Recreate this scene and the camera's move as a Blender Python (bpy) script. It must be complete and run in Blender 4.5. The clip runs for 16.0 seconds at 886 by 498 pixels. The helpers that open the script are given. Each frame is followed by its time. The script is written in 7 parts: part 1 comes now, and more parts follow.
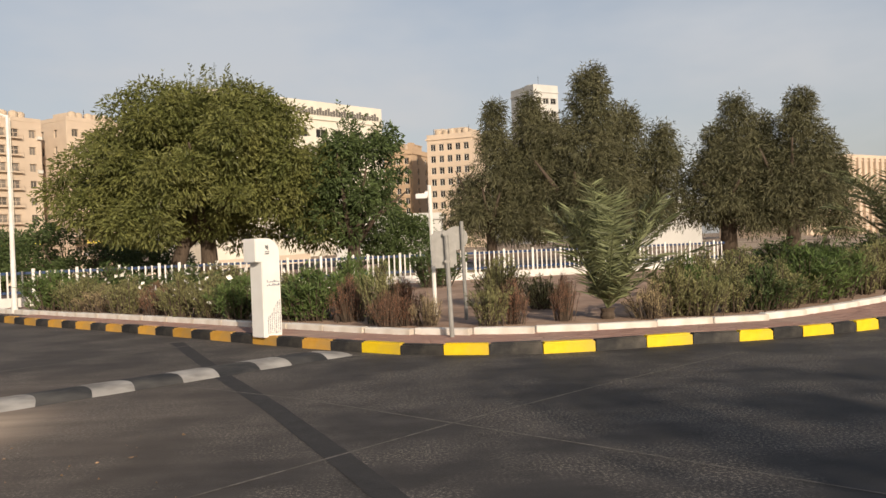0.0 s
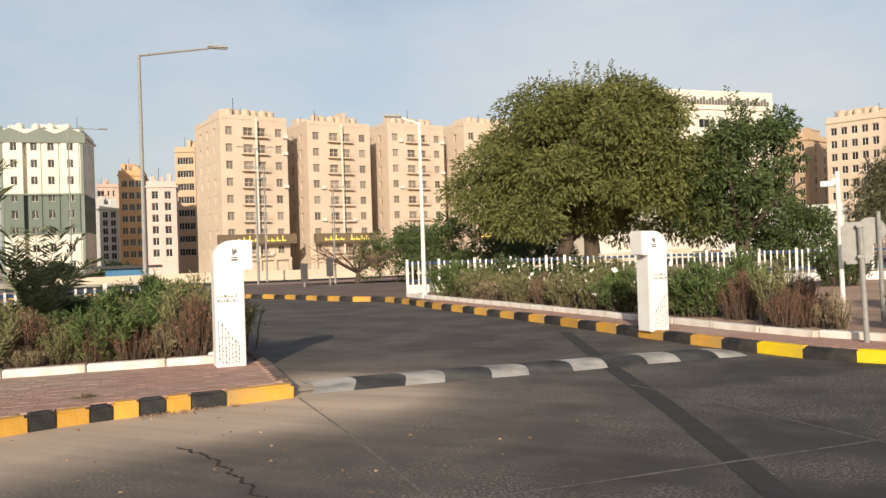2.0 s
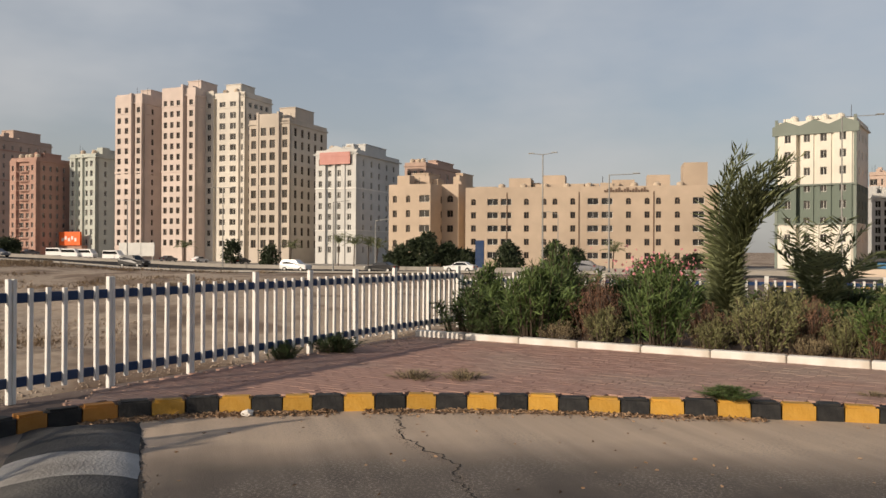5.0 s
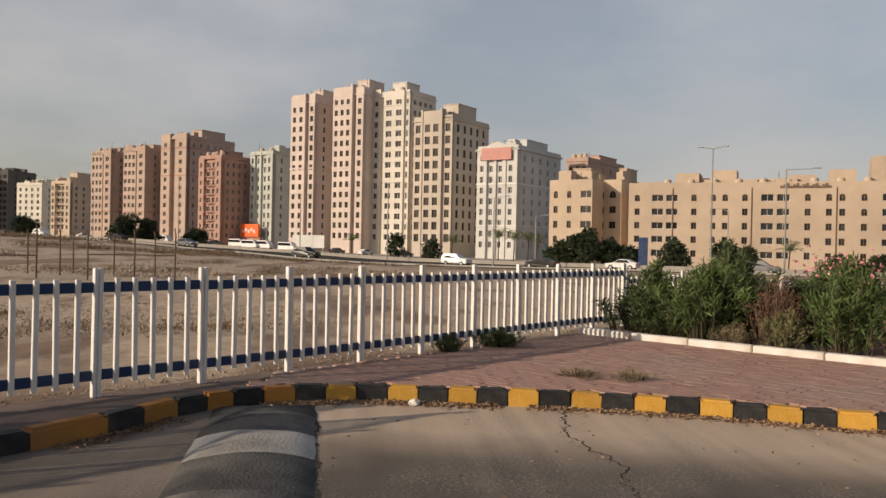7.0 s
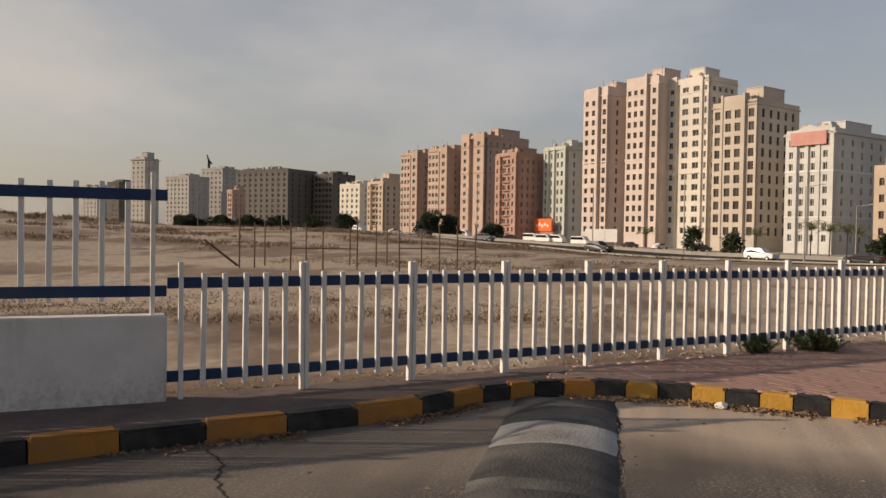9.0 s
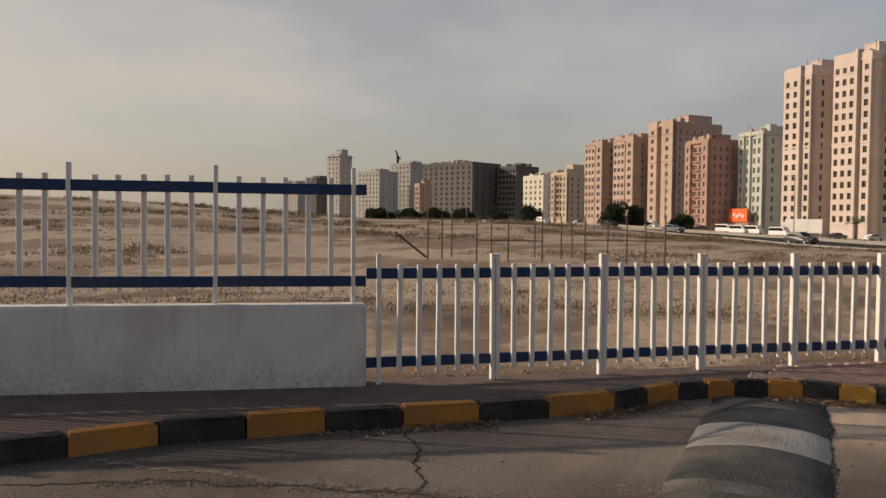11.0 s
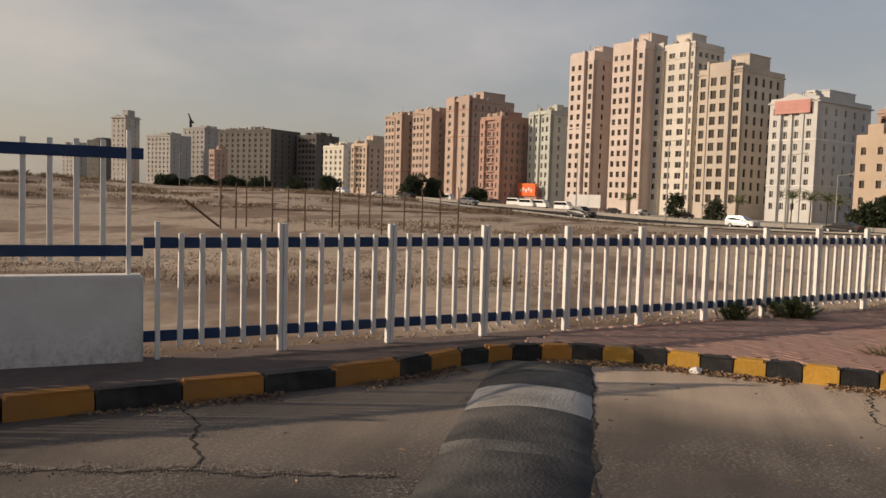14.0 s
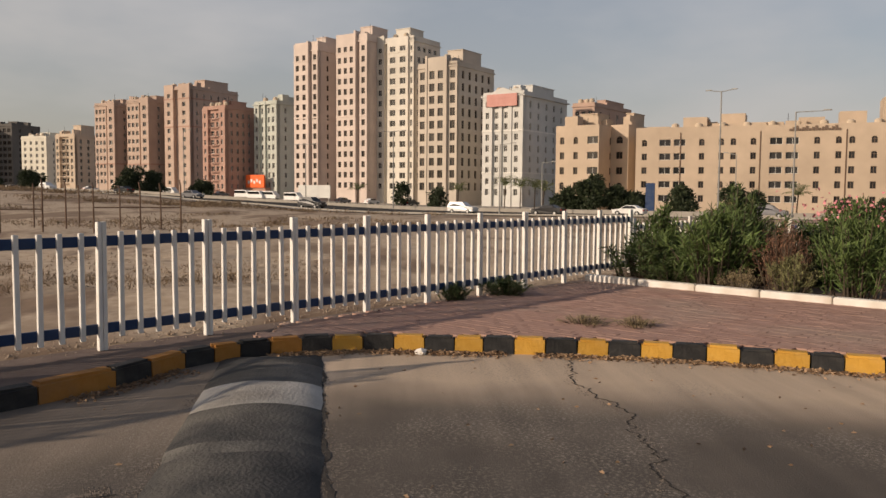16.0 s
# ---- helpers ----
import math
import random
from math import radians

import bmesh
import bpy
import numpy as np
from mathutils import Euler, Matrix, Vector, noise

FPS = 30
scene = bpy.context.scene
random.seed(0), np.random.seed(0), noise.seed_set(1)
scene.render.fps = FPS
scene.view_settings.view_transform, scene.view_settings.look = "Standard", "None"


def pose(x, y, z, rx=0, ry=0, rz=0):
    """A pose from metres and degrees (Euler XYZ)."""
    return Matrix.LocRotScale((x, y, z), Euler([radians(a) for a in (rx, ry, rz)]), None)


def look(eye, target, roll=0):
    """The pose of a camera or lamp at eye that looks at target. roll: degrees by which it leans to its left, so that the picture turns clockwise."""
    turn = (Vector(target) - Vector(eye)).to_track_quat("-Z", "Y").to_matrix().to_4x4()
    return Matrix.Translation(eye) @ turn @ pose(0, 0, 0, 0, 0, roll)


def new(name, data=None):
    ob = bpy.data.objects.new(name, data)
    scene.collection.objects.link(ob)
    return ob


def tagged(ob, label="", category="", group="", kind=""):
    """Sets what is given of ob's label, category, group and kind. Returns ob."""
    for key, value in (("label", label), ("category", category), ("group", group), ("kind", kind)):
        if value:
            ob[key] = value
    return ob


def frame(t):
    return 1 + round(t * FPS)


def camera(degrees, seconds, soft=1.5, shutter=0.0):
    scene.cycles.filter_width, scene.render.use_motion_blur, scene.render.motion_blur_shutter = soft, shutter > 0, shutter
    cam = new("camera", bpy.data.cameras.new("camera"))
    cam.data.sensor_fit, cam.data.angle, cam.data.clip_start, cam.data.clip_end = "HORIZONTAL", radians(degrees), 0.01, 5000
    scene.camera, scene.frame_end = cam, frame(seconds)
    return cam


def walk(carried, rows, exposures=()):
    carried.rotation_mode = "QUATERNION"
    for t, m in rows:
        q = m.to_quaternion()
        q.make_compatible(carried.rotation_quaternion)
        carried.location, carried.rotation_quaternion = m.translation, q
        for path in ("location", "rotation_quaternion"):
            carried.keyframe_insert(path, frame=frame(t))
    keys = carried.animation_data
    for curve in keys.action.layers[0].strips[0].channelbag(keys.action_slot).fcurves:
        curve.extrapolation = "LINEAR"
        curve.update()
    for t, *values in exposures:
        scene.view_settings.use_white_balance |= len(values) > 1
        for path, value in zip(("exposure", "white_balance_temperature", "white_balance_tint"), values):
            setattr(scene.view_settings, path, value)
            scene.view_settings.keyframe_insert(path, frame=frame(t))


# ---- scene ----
cam = camera(57.74, 16.0)
PATH = [
    (0.0, -0.051, -0.260, 1.613, 89.59, 2.17, -3.59),
    (0.5, -0.064, -0.256, 1.613, 89.63, 2.22, -2.88),
    (1.0, -0.074, -0.243, 1.611, 89.74, 2.28, 0.11),
    (1.5, -0.107, -0.196, 1.594, 89.90, 1.78, 10.69),
    (2.0, -0.194, -0.179, 1.588, 90.11, 1.77, 22.96),
    (2.5, -0.245, -0.191, 1.600, 90.17, 1.34, 34.80),
    (3.0, -0.285, -0.196, 1.600, 90.19, 1.02, 43.54),
    (3.5, -0.332, -0.216, 1.603, 90.17, 0.95, 53.22),
    (4.0, -0.354, -0.243, 1.608, 90.24, 1.00, 62.20),
    (4.5, -0.379, -0.275, 1.609, 90.20, 0.68, 69.66),
    (5.0, -0.385, -0.306, 1.606, 90.11, -0.28, 74.05),
    (7.5, -0.432, -0.374, 1.603, 89.61, -1.10, 86.28),
    (8.0, -0.433, -0.386, 1.603, 89.59, -1.12, 87.11),
    (8.5, -0.429, -0.437, 1.611, 89.13, -1.25, 97.87),
    (9.0, -0.445, -0.445, 1.604, 88.83, -0.93, 106.01),
    (9.5, -0.448, -0.482, 1.606, 88.43, -0.70, 113.36),
    (10.0, -0.427, -0.506, 1.604, 88.31, -0.47, 119.23),
    (12.5, -0.422, -0.470, 1.607, 86.49, -1.30, 115.93),
    (13.0, -0.442, -0.446, 1.604, 86.52, -1.50, 112.15),
    (13.5, -0.453, -0.432, 1.599, 86.49, -1.69, 108.83),
    (14.0, -0.472, -0.415, 1.602, 86.26, -1.72, 104.86),
    (14.5, -0.490, -0.405, 1.597, 86.19, -1.63, 100.02),
    (15.0, -0.489, -0.395, 1.599, 86.20, -1.51, 97.15),
    (15.5, -0.503, -0.375, 1.597, 86.12, -1.10, 93.14),
    (16.0, -0.499, -0.347, 1.607, 85.95, -0.42, 85.83),
]
EXPOSURES = [(0.0, 0.12, 6700, 12), (1.2, 0.2, 6600, 11), (2.0, 0.36, 6500, 10), (2.8, 0.34, 6500, 10), (3.5, 0.16, 6500, 11), (4.2, 0.0, 6550, 11), (5.2, -0.05, 6650, 12), (7.5, -0.1, 6900, 14), (9.5, -0.14, 7000, 15), (12.5, -0.2, 7100, 16), (16.0, -0.12, 7000, 15)]
walk(cam, [(t, pose(*p)) for t, *p in PATH], EXPOSURES)

# ---- light ----
SUN_ELEV, SUN_DIR = 20.5, Vector((0.31, -0.95, 0.0)).normalized()      # towards the sun, on the ground
sun_way = SUN_DIR * math.cos(radians(SUN_ELEV)) + Vector((0, 0, math.sin(radians(SUN_ELEV))))
sun = new("sun", bpy.data.lights.new("sun", "SUN"))
sun.data.energy, sun.data.angle, sun.data.color = 4.1, radians(0.6), (1.0, 0.87, 0.70)
sun.matrix_world = look(sun_way * 50, (0, 0, 0))

world = bpy.data.worlds.new("sky")
scene.world = world
world.use_nodes = True
wn, wl = world.node_tree.nodes, world.node_tree.links
sky = wn.new("ShaderNodeTexSky")
sky.sky_type, sky.sun_disc = "NISHITA", False
sky.sun_elevation, sky.sun_rotation = radians(SUN_ELEV), math.atan2(SUN_DIR.x, SUN_DIR.y)
sky.air_density, sky.dust_density, sky.ozone_density = 1.0, 2.5, 1.5
wc = wn.new("ShaderNodeTexCoord")
wm = wn.new("ShaderNodeMapping")
wm.inputs["Scale"].default_value = (1.0, 1.0, 2.6)
cl = wn.new("ShaderNodeTexNoise")
cl.inputs["Scale"].default_value, cl.inputs["Detail"].default_value, cl.inputs["Roughness"].default_value = 1.7, 5.0, 0.55
cr = wn.new("ShaderNodeValToRGB")
cr.color_ramp.elements[0].position, cr.color_ramp.elements[1].position = 0.44, 0.70
cr.color_ramp.elements[0].color, cr.color_ramp.elements[1].color = (0.45, 0.45, 0.45, 1), (0.95, 0.95, 0.95, 1)
wx = wn.new("ShaderNodeMix")
wx.data_type = "RGBA"
wx.inputs["B"].default_value = (4.95, 5.35, 5.8, 1)
bg = wn["Background"]
bg.inputs["Strength"].default_value = 0.1
wl.new(wc.outputs["Generated"], wm.inputs["Vector"])
wl.new(wm.outputs["Vector"], cl.inputs["Vector"])
wl.new(cl.outputs["Fac"], cr.inputs["Fac"])
wz = wn.new("ShaderNodeSeparateXYZ")                   # haze thins out towards the zenith
wl.new(wc.outputs["Generated"], wz.inputs["Vector"])
wr = wn.new("ShaderNodeMapRange")
wr.interpolation_type = "SMOOTHSTEP"
wr.inputs["From Min"].default_value, wr.inputs["From Max"].default_value = 0.30, 0.62
wr.inputs["To Min"].default_value, wr.inputs["To Max"].default_value = 1.0, 0.05
wl.new(wz.outputs["Z"], wr.inputs["Value"])
wf = wn.new("ShaderNodeMath")
wf.operation = "MULTIPLY"
wl.new(cr.outputs["Color"], wf.inputs[0])
wl.new(wr.outputs["Result"], wf.inputs[1])
wl.new(wf.outputs[0], wx.inputs["Factor"])
wh = wn.new("ShaderNodeMix")                           # the haze is warmer and lighter at the horizon
wh.data_type = "RGBA"
wh.inputs["A"].default_value, wh.inputs["B"].default_value = (5.9, 5.75, 5.45, 1), (4.95, 5.35, 5.8, 1)
wq = wn.new("ShaderNodeMapRange")
wq.inputs["From Min"].default_value, wq.inputs["From Max"].default_value = 0.0, 0.24
wl.new(wz.outputs["Z"], wq.inputs["Value"])
wl.new(wq.outputs["Result"], wh.inputs["Factor"])
wd = wn.new("ShaderNodeVectorMath")                     # and warmer towards the sun
wd.operation = "DOT_PRODUCT"
wd.inputs[1].default_value = tuple(SUN_DIR)
wl.new(wc.outputs["Generated"], wd.inputs[0])
ws_ = wn.new("ShaderNodeMapRange")
ws_.interpolation_type = "SMOOTHSTEP"
ws_.inputs["From Min"].default_value, ws_.inputs["From Max"].default_value = -0.35, 0.75
wl.new(wd.outputs["Value"], ws_.inputs["Value"])
wg = wn.new("ShaderNodeMix")
wg.data_type = "RGBA"
wg.inputs["B"].default_value = (6.9, 6.5, 5.8, 1)
wl.new(ws_.outputs["Result"], wg.inputs["Factor"])
wl.new(wh.outputs["Result"], wg.inputs["A"])
wl.new(wg.outputs["Result"], wx.inputs["B"])
wl.new(sky.outputs["Color"], wx.inputs["A"])
wl.new(wx.outputs["Result"], bg.inputs["Color"])


# ---- materials ----
def rgb(c):
    return (*c, 1.0)


def mat(name, col, col2=None, scale=1.0, rough=0.85, bump=0.0, bscale=30.0, metal=0.0, big=None, bigscale=0.15, island=0.0, spec=0.3, objvar=0.0, stretch=None, ramp=(0.3, 0.7)):
    """Two-scale noise material: fine grain between col and col2, broad stains towards big."""
    m = bpy.data.materials.new(name)
    m.use_nodes = True
    n, l = m.node_tree.nodes, m.node_tree.links
    p = n["Principled BSDF"]
    p.inputs["Roughness"].default_value, p.inputs["Metallic"].default_value = rough, metal
    p.inputs["Specular IOR Level"].default_value = spec
    tc = n.new("ShaderNodeTexCoord")
    vec = tc.outputs["Object"]
    if stretch:
        mp = n.new("ShaderNodeMapping")
        mp.inputs["Scale"].default_value = stretch
        l.new(vec, mp.inputs["Vector"])
        vec = mp.outputs["Vector"]
    t1 = n.new("ShaderNodeTexNoise")
    t1.inputs["Scale"].default_value, t1.inputs["Detail"].default_value = scale, 6.0
    l.new(vec, t1.inputs["Vector"])
    r1 = n.new("ShaderNodeValToRGB")
    r1.color_ramp.elements[0].position, r1.color_ramp.elements[1].position = ramp
    r1.color_ramp.elements[0].color = rgb(col)
    r1.color_ramp.elements[1].color = rgb(col2 or [c * 1.2 for c in col])
    l.new(t1.outputs["Fac"], r1.inputs["Fac"])
    out = r1.outputs["Color"]
    if big:
        t2 = n.new("ShaderNodeTexNoise")
        t2.inputs["Scale"].default_value, t2.inputs["Detail"].default_value = bigscale, 4.0
        l.new(tc.outputs["Object"], t2.inputs["Vector"])
        r2 = n.new("ShaderNodeValToRGB")
        r2.color_ramp.elements[0].position, r2.color_ramp.elements[1].position = 0.45, 0.75
        l.new(t2.outputs["Fac"], r2.inputs["Fac"])
        mx = n.new("ShaderNodeMix")
        mx.data_type = "RGBA"
        l.new(r2.outputs["Color"], mx.inputs["Factor"])
        l.new(out, mx.inputs["A"])
        mx.inputs["B"].default_value = rgb(big)
        out = mx.outputs["Result"]
    if island or objvar:
        src = n.new("ShaderNodeNewGeometry").outputs["Random Per Island"] if island else n.new("ShaderNodeObjectInfo").outputs["Random"]
        mr = n.new("ShaderNodeMapRange")
        v = island or objvar
        mr.inputs["To Min"].default_value, mr.inputs["To Max"].default_value = 1 - v, 1 + v
        l.new(src, mr.inputs["Value"])
        hs = n.new("ShaderNodeHueSaturation")
        l.new(mr.outputs["Result"], hs.inputs["Value"])
        l.new(out, hs.inputs["Color"])
        out = hs.outputs["Color"]
    l.new(out, p.inputs["Base Color"])
    if bump:
        tb = n.new("ShaderNodeTexNoise")
        tb.inputs["Scale"].default_value, tb.inputs["Detail"].default_value = bscale, 4.0
        l.new(vec, tb.inputs["Vector"])
        b = n.new("ShaderNodeBump")
        b.inputs["Strength"].default_value, b.inputs["Distance"].default_value = bump, 0.02
        l.new(tb.outputs["Fac"], b.inputs["Height"])
        l.new(b.outputs["Normal"], p.inputs["Normal"])
    return m


def leafmat(name, col, col2, trans=0.17):
    m = mat(name, col, col2, scale=0.8, rough=0.55, island=0.35, spec=0.3)
    n, l = m.node_tree.nodes, m.node_tree.links
    p = n["Principled BSDF"]
    src = p.inputs["Base Color"].links[0].from_socket
    tr = n.new("ShaderNodeBsdfTranslucent")
    l.new(src, tr.inputs["Color"])
    mx = n.new("ShaderNodeMixShader")
    mx.inputs["Fac"].default_value = trans
    l.new(p.outputs["BSDF"], mx.inputs[1])
    l.new(tr.outputs["BSDF"], mx.inputs[2])
    l.new(mx.outputs["Shader"], n["Material Output"].inputs["Surface"])
    return m


def sand_material():
    """Pale wind-blown sand, brown crusted patches drawn out along the old tracks, fine stones."""
    m = mat("sand", (0.34, 0.255, 0.18), (0.50, 0.395, 0.29), scale=5.0, rough=0.95, bump=0.7, bscale=4.0)
    n, l = m.node_tree.nodes, m.node_tree.links
    p = n["Principled BSDF"]
    out = p.inputs["Base Color"].links[0].from_socket
    tc = n.new("ShaderNodeTexCoord")
    mp = n.new("ShaderNodeMapping")
    mp.inputs["Rotation"].default_value, mp.inputs["Scale"].default_value = (0, 0, radians(47)), (0.45, 1.0, 1.0)
    l.new(tc.outputs["Object"], mp.inputs["Vector"])
    for scale, lo, hi, col, amount in ((0.12, 0.50, 0.55, (0.205, 0.138, 0.092), 0.9), (0.5, 0.56, 0.62, (0.165, 0.11, 0.075), 0.8), (2.4, 0.58, 0.66, (0.15, 0.105, 0.072), 0.4)):
        t = n.new("ShaderNodeTexNoise")
        t.inputs["Scale"].default_value, t.inputs["Detail"].default_value, t.inputs["Roughness"].default_value = scale, 6.0, 0.62
        l.new(mp.outputs["Vector"], t.inputs["Vector"])
        r = n.new("ShaderNodeMapRange")
        r.inputs["From Min"].default_value, r.inputs["From Max"].default_value, r.inputs["To Max"].default_value = lo, hi, amount
        l.new(t.outputs["Fac"], r.inputs["Value"])
        mx = n.new("ShaderNodeMix")
        mx.data_type = "RGBA"
        l.new(r.outputs["Result"], mx.inputs["Factor"])
        l.new(out, mx.inputs["A"])
        mx.inputs["B"].default_value = rgb(col)
        out = mx.outputs["Result"]
    l.new(out, p.inputs["Base Color"])
    return m


SAND = sand_material()
SOIL = mat("bed_soil", (0.33, 0.215, 0.15), (0.47, 0.33, 0.24), scale=3.5, rough=0.95, bump=0.45, bscale=12.0, big=(0.25, 0.165, 0.115), bigscale=0.5)
PAVER = mat("paver", (0.31, 0.182, 0.142), (0.41, 0.258, 0.205), scale=5.0, rough=0.9, bump=0.3, bscale=60.0, big=(0.36, 0.27, 0.215), bigscale=0.5, island=0.08)
PAVEBED = mat("paving_joint", (0.12, 0.085, 0.072), (0.17, 0.125, 0.105), scale=5.0, rough=0.95, bump=0.3, bscale=40.0, big=(0.20, 0.155, 0.125), bigscale=0.7)
KYEL = mat("kerb_yellow", (0.54, 0.285, 0.043), (0.60, 0.335, 0.062), scale=9.0, rough=0.7, bump=0.4, bscale=25.0, big=(0.36, 0.24, 0.11), bigscale=2.2, objvar=0.12)
KYEL2 = mat("kerb_yellow_fresh", (0.72, 0.50, 0.01), (0.80, 0.58, 0.02), scale=9.0, rough=0.6, bump=0.3, bscale=25.0, big=(0.6, 0.42, 0.06), bigscale=2.2)
KBROWN = mat("kerb_ochre_brown", (0.40, 0.17, 0.032), (0.47, 0.215, 0.05), scale=9.0, rough=0.75, bump=0.4, bscale=25.0, big=(0.27, 0.14, 0.06), bigscale=2.2, objvar=0.12)
KBLK = mat("kerb_black", (0.018, 0.018, 0.019), (0.035, 0.034, 0.033), scale=9.0, rough=0.65, bump=0.4, bscale=25.0, big=(0.085, 0.075, 0.062), bigscale=2.2, objvar=0.2)
EDGING = mat("white_edging", (0.68, 0.64, 0.58), (0.78, 0.75, 0.70), scale=4.0, rough=0.8, bump=0.4, bscale=20.0, big=(0.5, 0.43, 0.35), bigscale=1.5)
WHITE = mat("white_paint", (0.74, 0.71, 0.66), (0.80, 0.78, 0.74), scale=6.0, rough=0.5, bump=0.15, bscale=40.0, big=(0.6, 0.55, 0.48), bigscale=1.2)
BLUE = mat("blue_paint", (0.012, 0.035, 0.10), (0.02, 0.05, 0.13), scale=7.0, rough=0.5, bump=0.2, bscale=30.0, big=(0.05, 0.07, 0.12), bigscale=1.5)
RENDERED = mat("white_render", (0.66, 0.63, 0.59), (0.76, 0.73, 0.69), scale=3.0, rough=0.9, bump=0.6, bscale=14.0, big=(0.52, 0.48, 0.43), bigscale=0.8)


def scuffed(base):
    """Worn render: flaked spots near the foot, thin dark runs from the top."""
    m = base.copy()
    n, l = m.node_tree.nodes, m.node_tree.links
    p = n["Principled BSDF"]
    out = p.inputs["Base Color"].links[0].from_socket
    tc = n.new("ShaderNodeTexCoord")
    xyz = n.new("ShaderNodeSeparateXYZ")
    l.new(tc.outputs["Object"], xyz.inputs["Vector"])
    for scale, stretch, lo, hi, z0, z1, col in ((26.0, 1.0, 0.50, 0.60, 0.50, 0.12, (0.22, 0.18, 0.145)), (5.0, 0.12, 0.56, 0.66, 0.2, 0.85, (0.40, 0.36, 0.31)), (7.0, 1.0, 0.45, 0.62, 0.34, 0.16, (0.36, 0.30, 0.25))):
        mp = n.new("ShaderNodeMapping")
        mp.inputs["Scale"].default_value = (1, 1, stretch)
        l.new(tc.outputs["Object"], mp.inputs["Vector"])
        t = n.new("ShaderNodeTexNoise")
        t.inputs["Scale"].default_value, t.inputs["Detail"].default_value, t.inputs["Roughness"].default_value = scale, 5.0, 0.65
        l.new(mp.outputs["Vector"], t.inputs["Vector"])
        r = n.new("ShaderNodeMapRange")
        r.inputs["From Min"].default_value, r.inputs["From Max"].default_value = lo, hi
        l.new(t.outputs["Fac"], r.inputs["Value"])
        q = n.new("ShaderNodeMapRange")
        q.inputs["From Min"].default_value, q.inputs["From Max"].default_value, q.inputs["To Max"].default_value = z0, z1, 0.34
        l.new(xyz.outputs["Z"], q.inputs["Value"])
        k = n.new("ShaderNodeMath")
        k.operation = "MULTIPLY"
        l.new(r.outputs["Result"], k.inputs[0])
        l.new(q.outputs["Result"], k.inputs[1])
        mx = n.new("ShaderNodeMix")
        mx.data_type = "RGBA"
        l.new(k.outputs[0], mx.inputs["Factor"])
        l.new(out, mx.inputs["A"])
        mx.inputs["B"].default_value = rgb(col)
        out = mx.outputs["Result"]
    l.new(out, p.inputs["Base Color"])
    return m


SCUFFED = scuffed(RENDERED)
BARK = mat("bark", (0.06, 0.044, 0.032), (0.11, 0.082, 0.06), scale=14.0, rough=0.95, bump=0.9, bscale=20.0, stretch=(1, 1, 0.25))
GREYMETAL = mat("galvanised", (0.26, 0.255, 0.24), (0.34, 0.33, 0.31), scale=9.0, rough=0.6, metal=0.3)
DARKMETAL = mat("dark_metal", (0.035, 0.035, 0.037), (0.06, 0.058, 0.055), scale=9.0, rough=0.6)
RUST = mat("rusty_steel", (0.10, 0.06, 0.04), (0.16, 0.10, 0.07), scale=20.0, rough=0.9)
GLASS = mat("window_glass", (0.018, 0.018, 0.019), (0.05, 0.047, 0.044), scale=0.25, rough=0.18, spec=0.35, objvar=0.6)
LEAF_TREE = leafmat("leaf_olive", (0.095, 0.11, 0.03), (0.175, 0.178, 0.055))
LEAF_DARK = leafmat("leaf_dark", (0.055, 0.082, 0.027), (0.095, 0.13, 0.045))
LEAF_CASU = leafmat("needle_grey_green", (0.084, 0.085, 0.042), (0.145, 0.138, 0.073), 0.12)
LEAF_OLE = leafmat("leaf_oleander", (0.06, 0.10, 0.028), (0.145, 0.195, 0.062))
LEAF_OLIVE = leafmat("leaf_dusty", (0.17, 0.175, 0.07), (0.27, 0.255, 0.12))
LEAF_DRY = leafmat("leaf_dry_red", (0.22, 0.108, 0.07), (0.33, 0.185, 0.115))
LEAF_TAN = leafmat("leaf_dry_tan", (0.32, 0.25, 0.14), (0.42, 0.34, 0.2))
LEAF_PALM = leafmat("leaf_palm", (0.13, 0.15, 0.07), (0.235, 0.25, 0.125), 0.15)
PETAL = mat("petal_white", (0.8, 0.77, 0.7), (0.85, 0.82, 0.76), rough=0.7)


# ---- mesh helpers ----
def part(name, bm, material, parent=None, label="", smooth=False):
    me = bpy.data.meshes.new(name)
    bm.to_mesh(me)
    bm.free()
    for m in (material if isinstance(material, (list, tuple)) else [material]):
        me.materials.append(m)
    if smooth:
        for p in me.polygons:
            p.use_smooth = True
    ob = new(name, me)
    if parent is not None:
        ob.parent = parent
    if label:
        ob["label"] = label
    return ob


def link(name, me, parent=None, m=None):
    ob = new(name, me)
    if parent is not None:
        ob.parent = parent
    if m is not None:
        ob.matrix_basis = m
    return ob


def thing(name, label, category, m=None, group="", kind=""):
    ob = new(name)
    if m is not None:
        ob.matrix_basis = m
    return tagged(ob, label, category, group, kind)


def box(bm, x0, y0, z0, x1, y1, z1, m=None, mi=0):
    v = [bm.verts.new((x, y, z) if m is None else m @ Vector((x, y, z))) for x in (x0, x1) for y in (y0, y1) for z in (z0, z1)]
    for q in ((0, 1, 3, 2), (4, 6, 7, 5), (0, 4, 5, 1), (2, 3, 7, 6), (0, 2, 6, 4), (1, 5, 7, 3)):
        f = bm.faces.new([v[i] for i in q])
        f.material_index = mi
    return v


